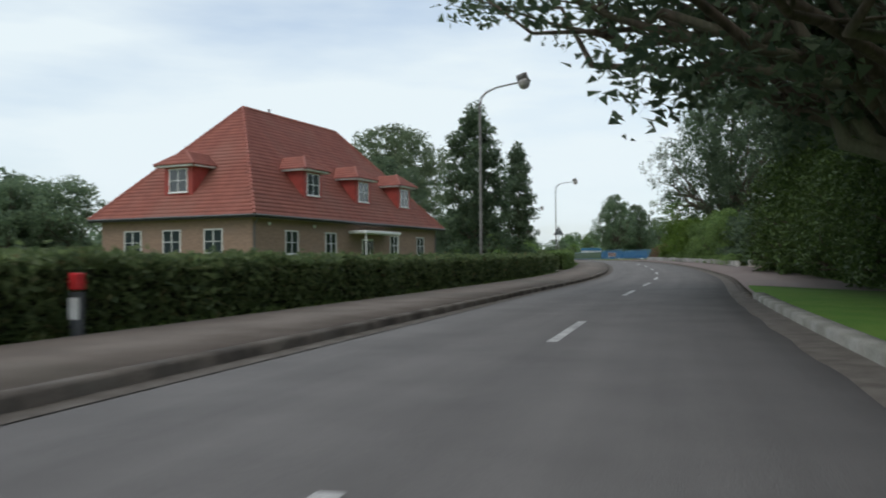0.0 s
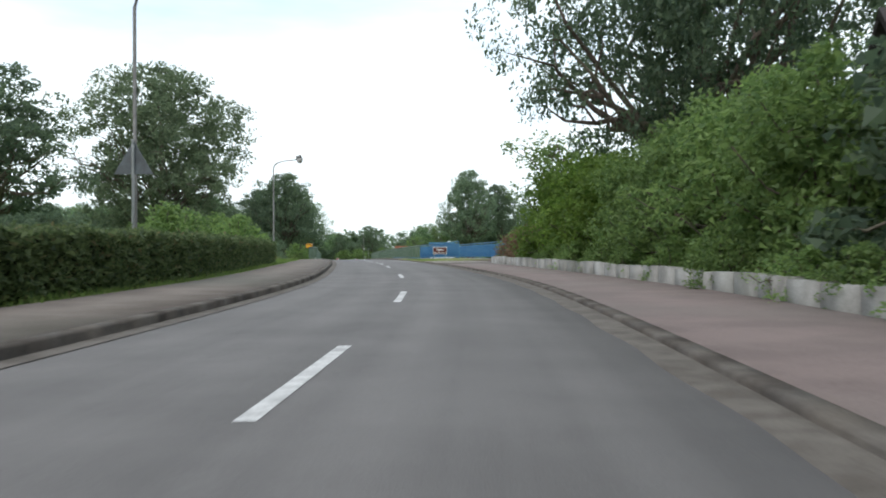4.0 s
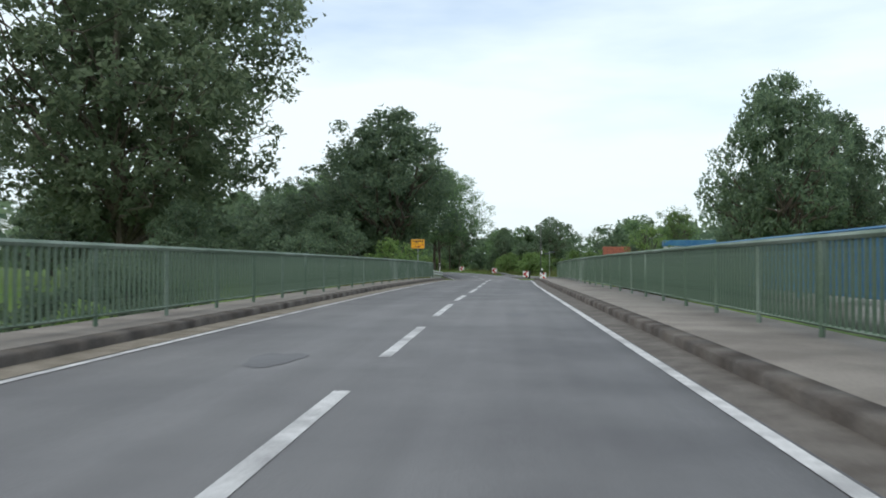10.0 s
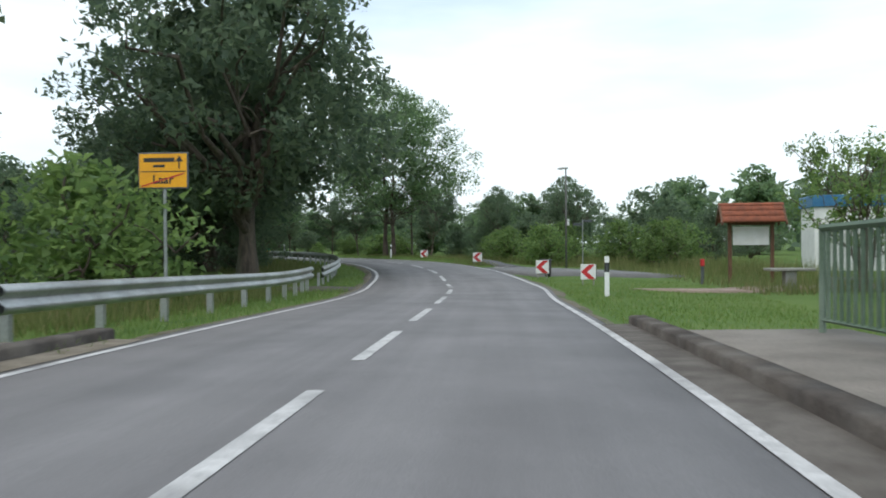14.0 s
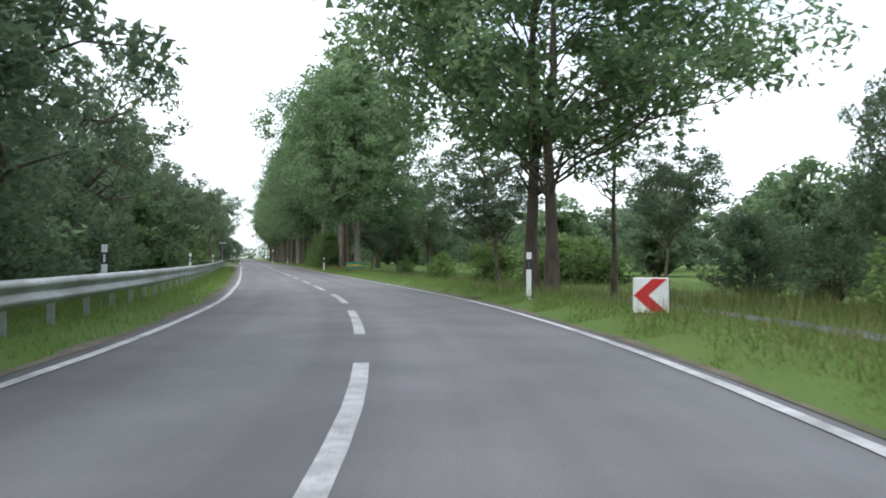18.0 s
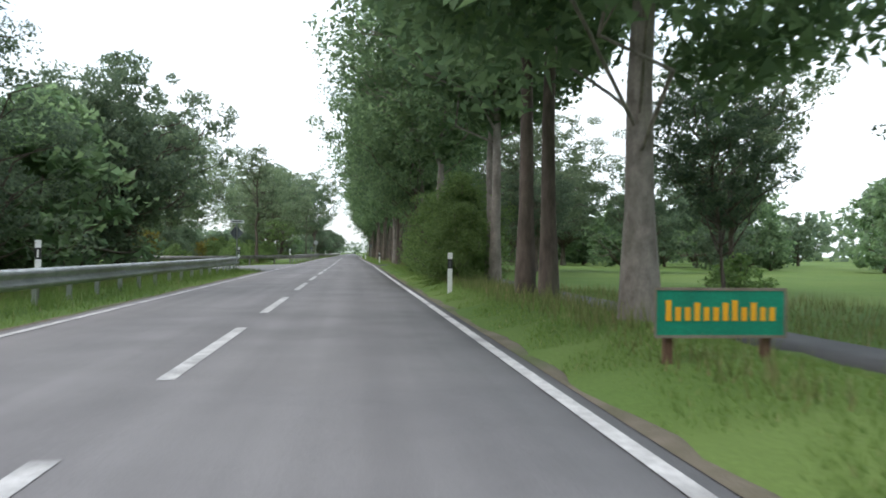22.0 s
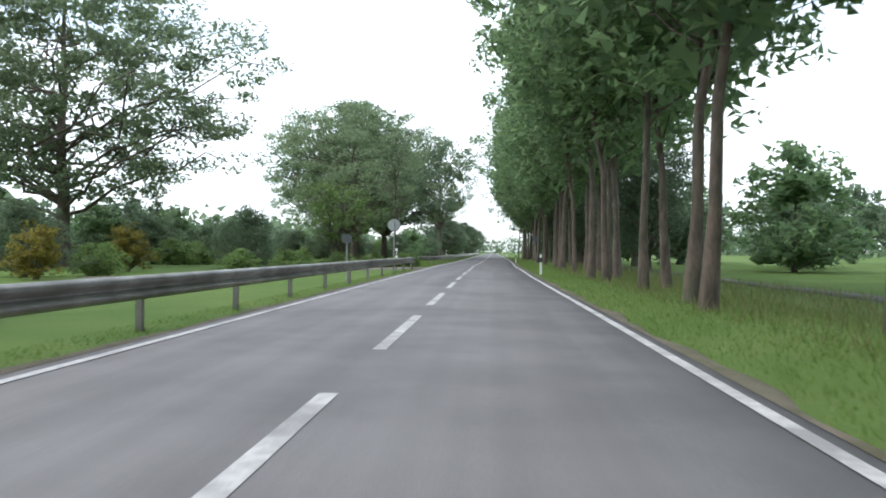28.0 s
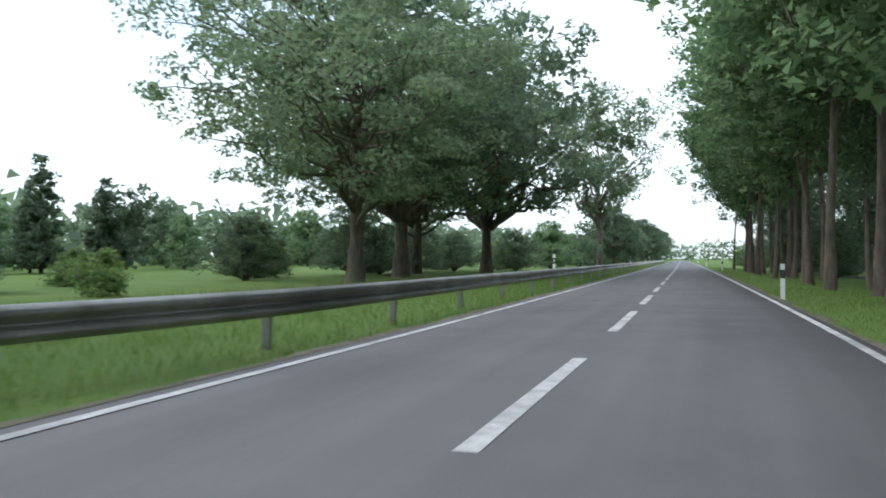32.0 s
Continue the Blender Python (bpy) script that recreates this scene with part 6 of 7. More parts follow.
part("roof", prism(bmesh.new(), [(-0.9, 1.75), (4.5, 7.45), (9.9, 1.75), (9.9, 2.0), (4.5, 7.75), (-0.9, 2.0)], 'x', -1.4, 8.2), DARK_WOOD, chalet, "dark tiled gable roof")
window(chalet, (-0.02, 1.6, 1.5), -90, 1.3, 1.2)
window(chalet, (-0.02, 4.4, 4.5), -90, 1.2, 1.1)
fl = part("flower_box", boxed(-1.35, -1.12, 1.0, 2.9, 3.35, 3.55), BROWN_WOOD, chalet, "balcony flower box")
rngf = np.random.default_rng(4)
lv, lf = leaf_quads(rngf, np.stack([rngf.uniform(-1.5, -1.05, 700), rngf.uniform(0.9, 3.0, 700), rngf.uniform(3.45, 3.95, 700)], 1), 0.06, 0.2, 0.9)
part("flowers", mesh_np("flowers", lv, lf, FLOWER_RED), None, fl, "red hanging geraniums")
part("chimney", boxed(3, 3.7, 4.1, 4.8, 6.8, 8.2), BRICK_WALL, chalet)


def parked_car(s, d, turn, paint, label):
    """A parked saloon, seen end on behind the conifers."""
    t = thing("car", G(s, d, 0.03), turn, label, "car")
    part("body", prism(bmesh.new(), [(-2.1, 0.3), (2.1, 0.3), (2.15, 0.62), (1.9, 0.86), (-1.95, 0.9), (-2.15, 0.7)], 'x', -0.85, 0.85), paint, t)
    part("cabin", prism(bmesh.new(), [(-1.6, 0.86), (1.15, 0.86), (0.55, 1.4), (-1.05, 1.42)], 'x', -0.72, 0.72), GLASS, t, "dark glazed cabin")
    part("roof", prism(bmesh.new(), [(-1.1, 1.4), (0.6, 1.39), (0.5, 1.46), (-1.0, 1.47)], 'x', -0.7, 0.7), paint, t)
    for x in (-0.8, 0.8):
        for y in (-1.3, 1.35):
            w = part("wheel", tubed([(x - 0.1, y, 0.32), (x + 0.1, y, 0.32)], 0.32, 16), TYRE, t)
            part("rim", tubed([(x - 0.11, y, 0.32), (x + 0.11, y, 0.32)], 0.2, 12), GALV, w)
    for x in (-0.6, 0.6):
        part("tail_light", boxed(x - 0.16, x + 0.16, -2.17, -2.1, 0.66, 0.8), RED_FILM, t)


parked_car(50.2, 9.6, along(50) + 80, CAR_DARK, "dark parked car behind the conifers")
parked_car(48.2, 12.4, along(50) + 75, CAR_WHITE, "silver parked car behind the conifers")


# ---- lamps and posts ----
def street_lamp(s, d, height=7.0, arm=1.6, to=1, label="grey steel street lamp with a curved arm and round head"):
    t = thing("street_lamp", G(s, d), along(s), label, "street lamp", "street lamps")
    part("pole", tubed([(0, 0, -0.2), (0, 0, 1.1), (0, 0, 1.15), (0, 0, height - 0.45)], [0.075, 0.075, 0.055, 0.042], 10), LAMP_STEEL, t, smooth=True)
    pts = [(0, 0, height - 0.45), (to * 0.06, 0, height - 0.2), (to * 0.25, 0, height - 0.03), (to * 0.6, 0, height + 0.1), (to * arm, 0, height + 0.22)]
    part("arm", tubed(pts, [0.042, 0.04, 0.036, 0.03, 0.028], 8), LAMP_STEEL, t)
    hd = part("head", tubed([(to * (arm - 0.1), 0, height + 0.36), (to * (arm + 0.12), 0, height + 0.38), (to * (arm + 0.16), 0, height + 0.2)], [0.1, 0.2, 0.22], 12), LAMP_STEEL, t, "grey lamp hood")
    bm = bmesh.new()
    bmesh.ops.create_uvsphere(bm, u_segments=14, v_segments=8, radius=0.2)
    bmesh.ops.translate(bm, verts=bm.verts, vec=(to * (arm + 0.14), 0, height + 0.17))
    part("globe", bm, LAMP_GLASS, hd, "round glass globe")
    part("access_door", boxed(-0.04, 0.04, -0.085, -0.07, 0.5, 0.9), LAMP_STEEL, t)
    return t


street_lamp(26.8, -5.4, 6.7, 1.4)
street_lamp(73.2, -6.5, 7.0, 1.6)
street_lamp(109.2, -6.4, 6.85, 1.6)
street_lamp(-22, -5.0)
lamp_t = thing("street_lamp", Vector((23.8, 220.0, ground(23.8, 220.0))), 90 + 35, "grey lamp post with a flat square head", "street lamp")
part("pole", tubed([(0, 0, -0.2), (0, 0, 5.9)], [0.06, 0.042], 10), LAMP_STEEL, lamp_t, smooth=True)
part("head", boxed(-0.08, 0.62, -0.14, 0.14, 5.86, 5.98, bevel=0.03), WHITE_PAINT, lamp_t, "flat pale lamp head")
part("switch_box", boxed(-0.12, 0.12, -0.16, -0.04, 2.55, 2.9, bevel=0.02), WHITE_PAINT, lamp_t, "small white box on the pole")


def post(owner, top, r=0.038, m=GALV):
    return part("post", tubed([(0, 0, -0.45), (0, 0, top)], r, 8), m, owner)


# triangular sign on the second lamp's line, seen from behind
tri = thing("warning_sign", G(72.4, -6.3), along(72), "triangular road sign seen from behind", "road sign")
post(tri, 3.3, 0.035)
part("plate", prism(bmesh.new(), [(-0.45, 2.5), (0.45, 2.5), (0, 3.28)], 'y', 0.04, 0.06), SIGN_BACK, tri, "grey sign back")


def words(text, size, material, owner, at, rx=90, rz=0, bold=0.0, name="lettering"):
    """Raised lettering; the text's middle stands at the given place."""
    cu = bpy.data.curves.new("text", 'FONT')
    cu.body, cu.size, cu.align_x, cu.align_y = text, size, 'CENTER', 'CENTER'
    cu.extrude, cu.offset = 0.002, bold
    ob = new("text", cu)
    dg = bpy.context.evaluated_depsgraph_get()
    me = bpy.data.meshes.new_from_object(ob.evaluated_get(dg))
    bpy.data.objects.remove(ob)
    me.materials.clear()
    me.materials.append(material)
    o = new(name, me)
    o.parent = owner
    o.matrix_basis = pose(*at, rx, 0, rz)
    return tagged(o, "the word " + text)


# river sign
rs = thing("river_sign", G(116.2, 5.82), along(116), "brown river name sign with a white wave", "road sign")
for x in (-0.42, 0.42):
    part("post", tubed([(x, 0.03, -0.3), (x, 0.03, 1.05)], 0.03, 8), GALV, rs)
pw, z0, z1 = 0.54, 0.60, 1.16
part("border", boxed(-pw, pw, -0.03, 0.0, z0, z1, bevel=0.008), SIGN_WHITE, rs, "white rim")
part("panel", boxed(-pw + 0.03, pw - 0.03, -0.036, -0.028, z0 + 0.03, z1 - 0.03), BROWN_FILM, rs, "brown panel")
words("Vechte", 0.21, SIGN_WHITE, rs, (0, -0.040, z0 + 0.35), bold=0.003)
bm = bmesh.new()
pts = [(-0.45 + 0.9 * i / 40, z0 + 0.12 + 0.025 * math.sin(i / 40 * 6 * math.pi)) for i in range(41)]
lo = [bm.verts.new((x, -0.040, z - 0.022)) for x, z in pts]
hi = [bm.verts.new((x, -0.040, z + 0.022)) for x, z in pts]
for i in range(40):
    bm.faces.new((lo[i], lo[i + 1], hi[i + 1], hi[i]))
part("wave", bm, SIGN_WHITE, rs, "white wave line")

# town end sign
ts = thing("town_sign", G(190.0, -5.17, 0.22), along(190) - 2, "yellow town exit sign on a grey post", "road sign")
post(ts, 2.95, 0.04)
part("rim", boxed(-0.52, 0.52, -0.075, -0.045, 2.22, 2.95, bevel=0.008), SIGN_BACK, ts, "grey rim")
part("panel", boxed(-0.49, 0.49, -0.082, -0.074, 2.25, 2.92), YELLOW_FILM, ts, "yellow panel")
part("frame_line", boxed(-0.46, 0.46, -0.086, -0.081, 2.555, 2.575), BLACK, ts, "black dividing line")
part("arrow_shaft", boxed(0.32, 0.35, -0.086, -0.081, 2.62, 2.82), BLACK, ts, "black arrow")
part("arrow_head", prism(bmesh.new(), [(0.255, 2.76), (0.335, 2.88), (0.415, 2.76)], 'y', -0.086, -0.081), BLACK, ts)
words("Laar", 0.25, BLACK, ts, (0, -0.086, 2.40), bold=0.003)
part("text_bar", boxed(-0.40, 0.24, -0.086, -0.081, 2.755, 2.84), BLACK, ts, "unreadable place name")
part("text_bar", boxed(-0.20, 0.04, -0.086, -0.081, 2.65, 2.70), BLACK, ts, "unreadable distance")
stripe = part("stroke", boxed(-0.46, 0.46, -0.091, -0.0865, -0.013, 0.013), RED_FILM, ts, "red cancelling stroke")
stripe.matrix_basis = pose(0, 0, 2.40, 0, -16, 0)


def chevron(at, h, turn, label):
    t = thing("chevron_board", at, turn, label, "road sign", "chevron boards in the bend")
    for x in (-0.2, 0.2):
        part("post", tubed([(x, 0.05, -0.2), (x, 0.05, h + 0.2)], 0.025, 6), GALV_DARK, t)
    part("board", boxed(-0.28, 0.28, 0.0, 0.03, h - 0.28, h + 0.28, bevel=0.01), SIGN_WHITE, t, "white board")
    part("chevron", prism(bmesh.new(), [(-0.27, h), (0.02, h + 0.265), (0.25, h + 0.265), (-0.04, h), (0.25, h - 0.265), (0.02, h - 0.265)], 'y', -0.006, 0.001), RED_FILM, t, "red arrow")
    part("side_plate", boxed(0.281, 0.30, 0.02, 0.14, h - 0.27, h + 0.27), BLACK, t, "black edge plate")


chevron(G(203.8, 5.0), 0.5, along(190), "red and white chevron board in the bend")
chevron(G(208.6, 4.2), 0.5, along(188), "red and white chevron board in the bend")
chevron(R(223.0, 4.25), 0.5, along(208), "red and white chevron board half sunk in the grass")
chevron(R(234.6, 4.6), 0.27, along(222), "red and white chevron board in the bend")


def delineator(s, d, at, group="delineator posts"):
    t = thing("delineator_post", at, along(s), "white roadside post with a black band", "delineator post", group)
    tri2 = [(-0.06, -0.05), (0.06, -0.05), (0.03, 0.06), (-0.03, 0.06)]
    part("body", prism(bmesh.new(), tri2, 'z', -0.5 if d > 0 else 0.42, 0.62), SIGN_WHITE, t)
    if d < 0:
        part("bracket", tubed([(0, 0, -0.7), (0, 0, 0.44)], 0.022, 6), GALV_DARK, t, "thin grey steel bracket")
    bm = prism(bmesh.new(), tri2, 'z', 0.86, 1.02)
    part("cap", bm, SIGN_WHITE, t, "slanted white top")
    b = part("band", prism(bmesh.new(), [(x * 1.02, y * 1.02) for x, y in tri2], 'z', 0.62, 0.86), BLACK, t, "black band")
    part("reflector", boxed(-0.02, 0.02, -0.056, -0.051, 0.66, 0.82), SIGN_BACK if d > 0 else SIGN_WHITE, b)
    return t


for s, d in ((194.9, 4.35), (601, 4)):
    delineator(s, d, G(s, d))
for s, d in ((240.7, 4.26), (291.4, 3.95), (350.6, 4.2), (398.0, 3.8), (441.6, 3.5), (492, 4.0), (542, 4.0), (239.8, -4.9), (263, -5.1), (288.7, -4.95), (318.3, -4.9), (348.0, -4.2), (402.6, -4.1), (452, -4.4), (502, -4.4), (552, -4.4)):
    delineator(s, d, R(s, d, 0.0 if d > 0 else 0.3))

# ---- guard rails ----
BEAM = ((0.0, -0.155), (-0.03, -0.15), (-0.075, -0.105), (-0.075, -0.06), (-0.01, -0.015), (-0.01, 0.015), (-0.075, 0.06), (-0.075, 0.105), (-0.03, 0.15), (0.0, 0.155), (0.008, 0.155), (-0.002, 0.0), (0.008, -0.155))


def guard_rail(a, b, d, m, label, height=0.56, every=4.0, gap=2.0, deep=1.0):
    """W-beams panel by panel on steel posts; the wave faces the road on its right."""
    dd = d if callable(d) else (lambda s: d)
    o = P(a, dd(a))
    t = thing("guard_rail", o, 0, label, "guard rail", "guard rails")
    n = max(1, int(round((b - a) / every)))
    ss = [a + (b - a) * i / n for i in range(n + 1)]

    for i in range(n):
        v, f = [], []
        q = steps(ss[i] - (0.12 if i else 0), ss[i + 1], 1.0)
        k = len(BEAM)
        for s in q:
            for x, z in BEAM:
                v.append(tuple(P(s, dd(s) - x, height + z * deep) - o))
        for j in range(len(q) - 1):
            for e in range(k):
                f.append((j * k + e, j * k + (e + 1) % k, (j + 1) * k + (e + 1) % k, (j + 1) * k + e))
        part("beam", mesh_np("beam", v, f, m, False), None, t)
    for s in steps(a + 0.3, b - 0.3, gap):
        q = P(s, dd(s) - 0.1)
        g = Vector((q.x, q.y, ground(q.x, q.y)))
        p = part("post", boxed(-0.05, 0.05, -0.04, 0.04, -0.3, height + 0.1 * deep - (g.z - P(s, dd(s)).z)), m, t)
        p.matrix_basis = Matrix.Translation(g - o) @ pose(0, 0, 0, 0, 0, along(s))
    return t


guard_rail(181.6, 200.2, -3.75, GALV, "bright galvanised guard rail after the bridge", 0.47)
guard_rail(203.5, 318.4, lambda s: -3.6 - 0.3 * float(step(311, 318.4, s)), GALV, "weathered pale guard rail along the bend", 0.40)
guard_rail(345.5, 408.1, -2.85, GALV_DARK, "dark weathered steel guard rail beside the road", 0.45, every=4.4, gap=4.4, deep=0.86)
guard_rail(417.6, 640, lambda s: -3.9 + 0.9 * float(step(417, 428, s)), GALV_DARK, "dark weathered steel guard rail beside the road", 0.415, every=4.4, gap=4.4, deep=0.86)
sr = thing("guard_rail", G(345, -3.2), 0, "curved end of the guard rail at the side road", "guard rail")
o = G(345, -3.2)
cur = [P(s, d, h) - o for s, d, h in ((345.6, -2.87, 0.45), (344.2, -3.05, 0.45), (342, -3.4, 0.45), (339.5, -3.8, 0.45), (337, -4.3, 0.45), (334.5, -4.9, 0.44), (332.4, -5.6, 0.43), (330.6, -6.4, 0.42), (329.6, -7.5, 0.4), (329.2, -10, 0.4), (330.7, -15, 0.4), (333.4, -22, 0.4))]
m_end = len(cur) - 1
v, f = [], []
for i, p in enumerate(cur):
    tg = (cur[min(i + 1, m_end)] - cur[max(i - 1, 0)]).normalized()
    nn = Vector((tg.y, -tg.x, 0))
    v += [tuple(p - nn * x + Vector((0, 0, z * 0.86))) for x, z in BEAM]
k = len(BEAM)
f = [(j * k + e, j * k + (e + 1) % k, (j + 1) * k + (e + 1) % k, (j + 1) * k + e) for j in range(m_end) for e in range(k)]
part("beam", mesh_np("beam", v, f, GALV_DARK), None, sr)
for p in cur[1::2]:
    q = part("post", boxed(-0.04, 0.04, -0.05, 0.05, -0.9, 0.08), GALV_DARK, sr)
    q.matrix_basis = Matrix.Translation(p - Vector((0, 0, 0.05)))
bol = thing("bollard", R(409.3, -3.9), along(407), "short dark post with a green reflector", "post")
part("body", boxed(-0.06, 0.06, -0.05, 0.05, -0.2, 0.62, bevel=0.01), DARK_WOOD, bol)
part("reflector", boxed(-0.04, 0.04, -0.056, -0.05, 0.5, 0.6), GREEN_BOARD, bol, "green reflector")

# ---- picnic place behind the bridge ----
kk = thing("notice_board", Vector((30.35, 206.8, ground(30.35, 206.8) + 0.25)), -5, "timber notice board under a small red tiled roof", "notice board")
for x in (-0.85, 0.85):
    part("leg", boxed(x - 0.07, x + 0.07, -0.07, 0.07, -0.5, 2.3, bevel=0.01), BROWN_WOOD, kk)
part("board", boxed(-0.72, 0.72, -0.03, 0.03, 1.35, 2.12), SIGN_WHITE, kk, "pale notice panel")
part("cross_beam", boxed(-0.95, 0.95, -0.06, 0.06, 2.18, 2.3), BROWN_WOOD, kk)
for sg in (-1, 1):
    a, b = (-1.25, sg * 0.62, 2.3), (1.25, sg * 0.62, 2.3)
    c, d = (1.25, 0, 3.0), (-1.25, 0, 3.0)
    if sg < 0:
        tiled("roof_tiles", a, b, c, d, kk, TILE_OLD, 0.24, 0.2)
    else:
        tiled("roof_tiles", b, a, d, c, kk, TILE_OLD, 0.24, 0.2)
    for x in (-1.27, 1.27):
        part("barge_board", prism(bmesh.new(), [(sg * 0.68, 2.18), (sg * 0.68, 2.3), (0, 3.1), (0, 2.95)], 'x', x - 0.04, x + 0.04), BROWN_WOOD, kk)
part("ridge_tile", tubed([(-1.3, 0, 3.04), (1.3, 0, 3.04)], 0.08, 8), TILE_OLD, kk)
tb = thing("picnic_table", Vector((30.3, 202.2, ground(30.3, 202.2))), 0, "grey concrete picnic table", "table")
part("tabletop", boxed(-0.8, 0.8, -0.4, 0.4, 0.7, 0.8, bevel=0.02), KERB_LIGHT, tb)
part("pedestal", boxed(-0.2, 0.2, -0.2, 0.2, -0.1, 0.7, bevel=0.02), CONCRETE, tb)
bn = thing("bench", Vector((32.0, 201.4, ground(32, 201.4))), 10, "low grey concrete bench", "bench")
part("seat", boxed(-0.9, 0.9, -0.2, 0.2, 0.38, 0.46, bevel=0.015), KERB_LIGHT, bn)
for x in (-0.6, 0.6):
    part("leg", boxed(x - 0.08, x + 0.08, -0.16, 0.16, -0.1, 0.38), CONCRETE, bn)
hy = thing("marker_post", Vector((28.2, 206.2, ground(28.2, 206.2))), 0, "grey marker post with an orange-red cap", "post")
part("body", tubed([(0, 0, -0.2), (0, 0, 0.75)], 0.07, 8), SIGN_BACK, hy)
part("cap", boxed(-0.08, 0.08, -0.08, 0.08, 0.75, 1.05, bevel=0.02), RED_FILM, hy, "orange-red cap")
mk = thing("marker_post", G(7.5, -5.02), along(8), "grey marker post with a red cap before the hedge", "post")
part("body", boxed(-0.06, 0.06, -0.05, 0.05, -0.1, 0.72, bevel=0.008), SIGN_BACK, mk)
part("label_plate", boxed(-0.065, 0.065, -0.056, -0.05, 0.42, 0.66), SIGN_WHITE, mk, "white label plate")
part("cap", boxed(-0.068, 0.068, -0.06, 0.06, 0.74, 0.93, bevel=0.015), RED_FILM, mk, "red cap")
bl = thing("building", Vector((37.2, 218, ground(40, 218))), -8, "white flat-roofed cabin with a blue roof band", "building")
part("wall", boxed(0, 5.2, 0, 3.2, 0, 3.5), WHITE_PAINT, bl, "white panel wall")
part("roof", boxed(-0.12, 5.32, -0.12, 3.32, 3.5, 4.15, bevel=0.03), RAIL_BLUE, bl, "blue roof band")
window(bl, (1.1, -0.02, 2.4), 0, 0.9, 0.8)
fg = thing("direction_sign", Vector((24.8, 220.4, ground(24.8, 220.4))), 20, "two-armed finger post on a grey pole", "road sign")
post(fg, 2.95, 0.03)
part("arm", boxed(0.02, 0.62, -0.02, 0.02, 2.78, 2.94), SIGN_BACK, fg)
part("arm", boxed(-0.62, -0.02, -0.02, 0.02, 2.58, 2.74), SIGN_BACK, fg)
bi = thing("litter_bin", G(210.2, 4.7), along(210), "dark round litter bin on the grass", "bin")
part("body", tubed([(0, 0, 0), (0, 0, 0.1), (0, 0, 0.72)], [0.22, 0.25, 0.27], 14), DARK_WOOD, bi, smooth=True)
part("rim", tubed([(0, 0, 0.72), (0, 0, 0.78)], 0.29, 14), SIGN_BACK, bi, "grey rim")
wb = thing("letter_box", G(110.3, -10.3), 10, "white garden box on a post", "box")
part("leg", boxed(-0.05, 0.05, -0.05, 0.05, -0.1, 0.4), BROWN_WOOD, wb)
part("body", boxed(-0.3, 0.3, -0.2, 0.2, 0.4, 0.62, bevel=0.04), WHITE_PAINT, wb)
gb = thing("garden_sign", R(277.85, 4.72, 0.02), along(279), "green wooden board with yellow carved lettering", "sign")
for x in (-0.45, 0.45):
    part("post", boxed(x - 0.035, x + 0.035, 0.03, 0.10, -0.3, 0.5), BROWN_WOOD, gb)
part("board", boxed(-0.59, 0.59, -0.02, 0.03, 0.17, 0.59, bevel=0.01), GREEN_BOARD, gb)
for args in ((-0.60, 0.60, 0.575, 0.60), (-0.60, 0.60, 0.16, 0.185), (-0.605, -0.585, 0.185, 0.575), (0.585, 0.605, 0.185, 0.575)):
    part("rim", boxed(args[0], args[1], -0.028, -0.018, args[2], args[3]), SANDY, gb, "pale wooden rim")
for i in range(12):
    x = -0.475 + i * 0.086
    hgt = (0.18, 0.12, 0.12, 0.16, 0.12, 0.12, 0.16, 0.18, 0.12, 0.16, 0.12, 0.12)[i]
    part("text_bar", boxed(x - 0.024, x + 0.024, -0.027, -0.019, 0.31, 0.31 + hgt), YELLOW_FILM, gb, "unreadable yellow letter")

# ---- signs along the straight ----
js = thing("give_way_sign", R(317.0, -4.85, 0.38), along(316) + 40, "diamond sign and street name plate seen from behind", "road sign")
post(js, 2.3, 0.035)
part("plate", prism(bmesh.new(), [(-0.42, 1.72), (0, 1.3), (0.42, 1.72), (0, 2.14)], 'y', 0.04, 0.06), SIGN_BACK, js, "grey sign back")
part("name_plate", boxed(-0.45, 0.45, -0.02, 0.02, 2.26, 2.42), SIGN_WHITE, js, "white street name plate")
part("text_bar", boxed(-0.33, 0.33, -0.026, -0.019, 2.315, 2.365), BLACK, js, "unreadable street name")
r_s = thing("round_sign", R(400.0, -3.92), along(400), "round traffic sign seen from behind", "road sign")
post(r_s, 2.85, 0.03)
part("plate", tubed([(0, 0.045, 2.55), (0, 0.06, 2.55)], 0.33, 24), SIGN_BACK, r_s, "round grey sign back")
part("rim", tubed([(0, 0.04, 2.55), (0, 0.046, 2.55)], 0.34, 24), GALV, r_s)
w_s = thing("square_sign", R(385.7, -3.92), along(386), "small square sign on a post seen from behind", "road sign")
post(w_s, 1.75, 0.03)
part("plate", boxed(-0.17, 0.17, -0.05, -0.03, 1.45, 1.75), SIGN_BACK, w_s, "grey back of the plate")
rr = thing("round_sign", G(436, 5.2), along(436), "round traffic sign on a tall post", "road sign")
post(rr, 2.6, 0.03)
part("plate", tubed([(0, -0.05, 2.35), (0, -0.035, 2.35)], 0.3, 24), SIGN_BACK, rr)
fp = thing("direction_sign", R(336.5, 9.95), along(335) + 15, "cycle route finger post with white arms", "road sign")
post(fp, 3.3, 0.035)
part("arm", boxed(-0.95, 0.02, -0.02, 0.02, 3.12, 3.42), SIGN_WHITE, fp, "white arm")
part("arm", boxed(-0.1, 0.5, 0.03, 0.07, 2.95, 3.22), SIGN_WHITE, fp, "white arm").matrix_basis = pose(0, 0, 0, 0, 0, 35)
for z in (3.31, 3.19):
    part("text_bar", boxed(-0.85, -0.25, -0.026, -0.019, z, z + 0.05), GREEN_BOARD, fp, "unreadable line")
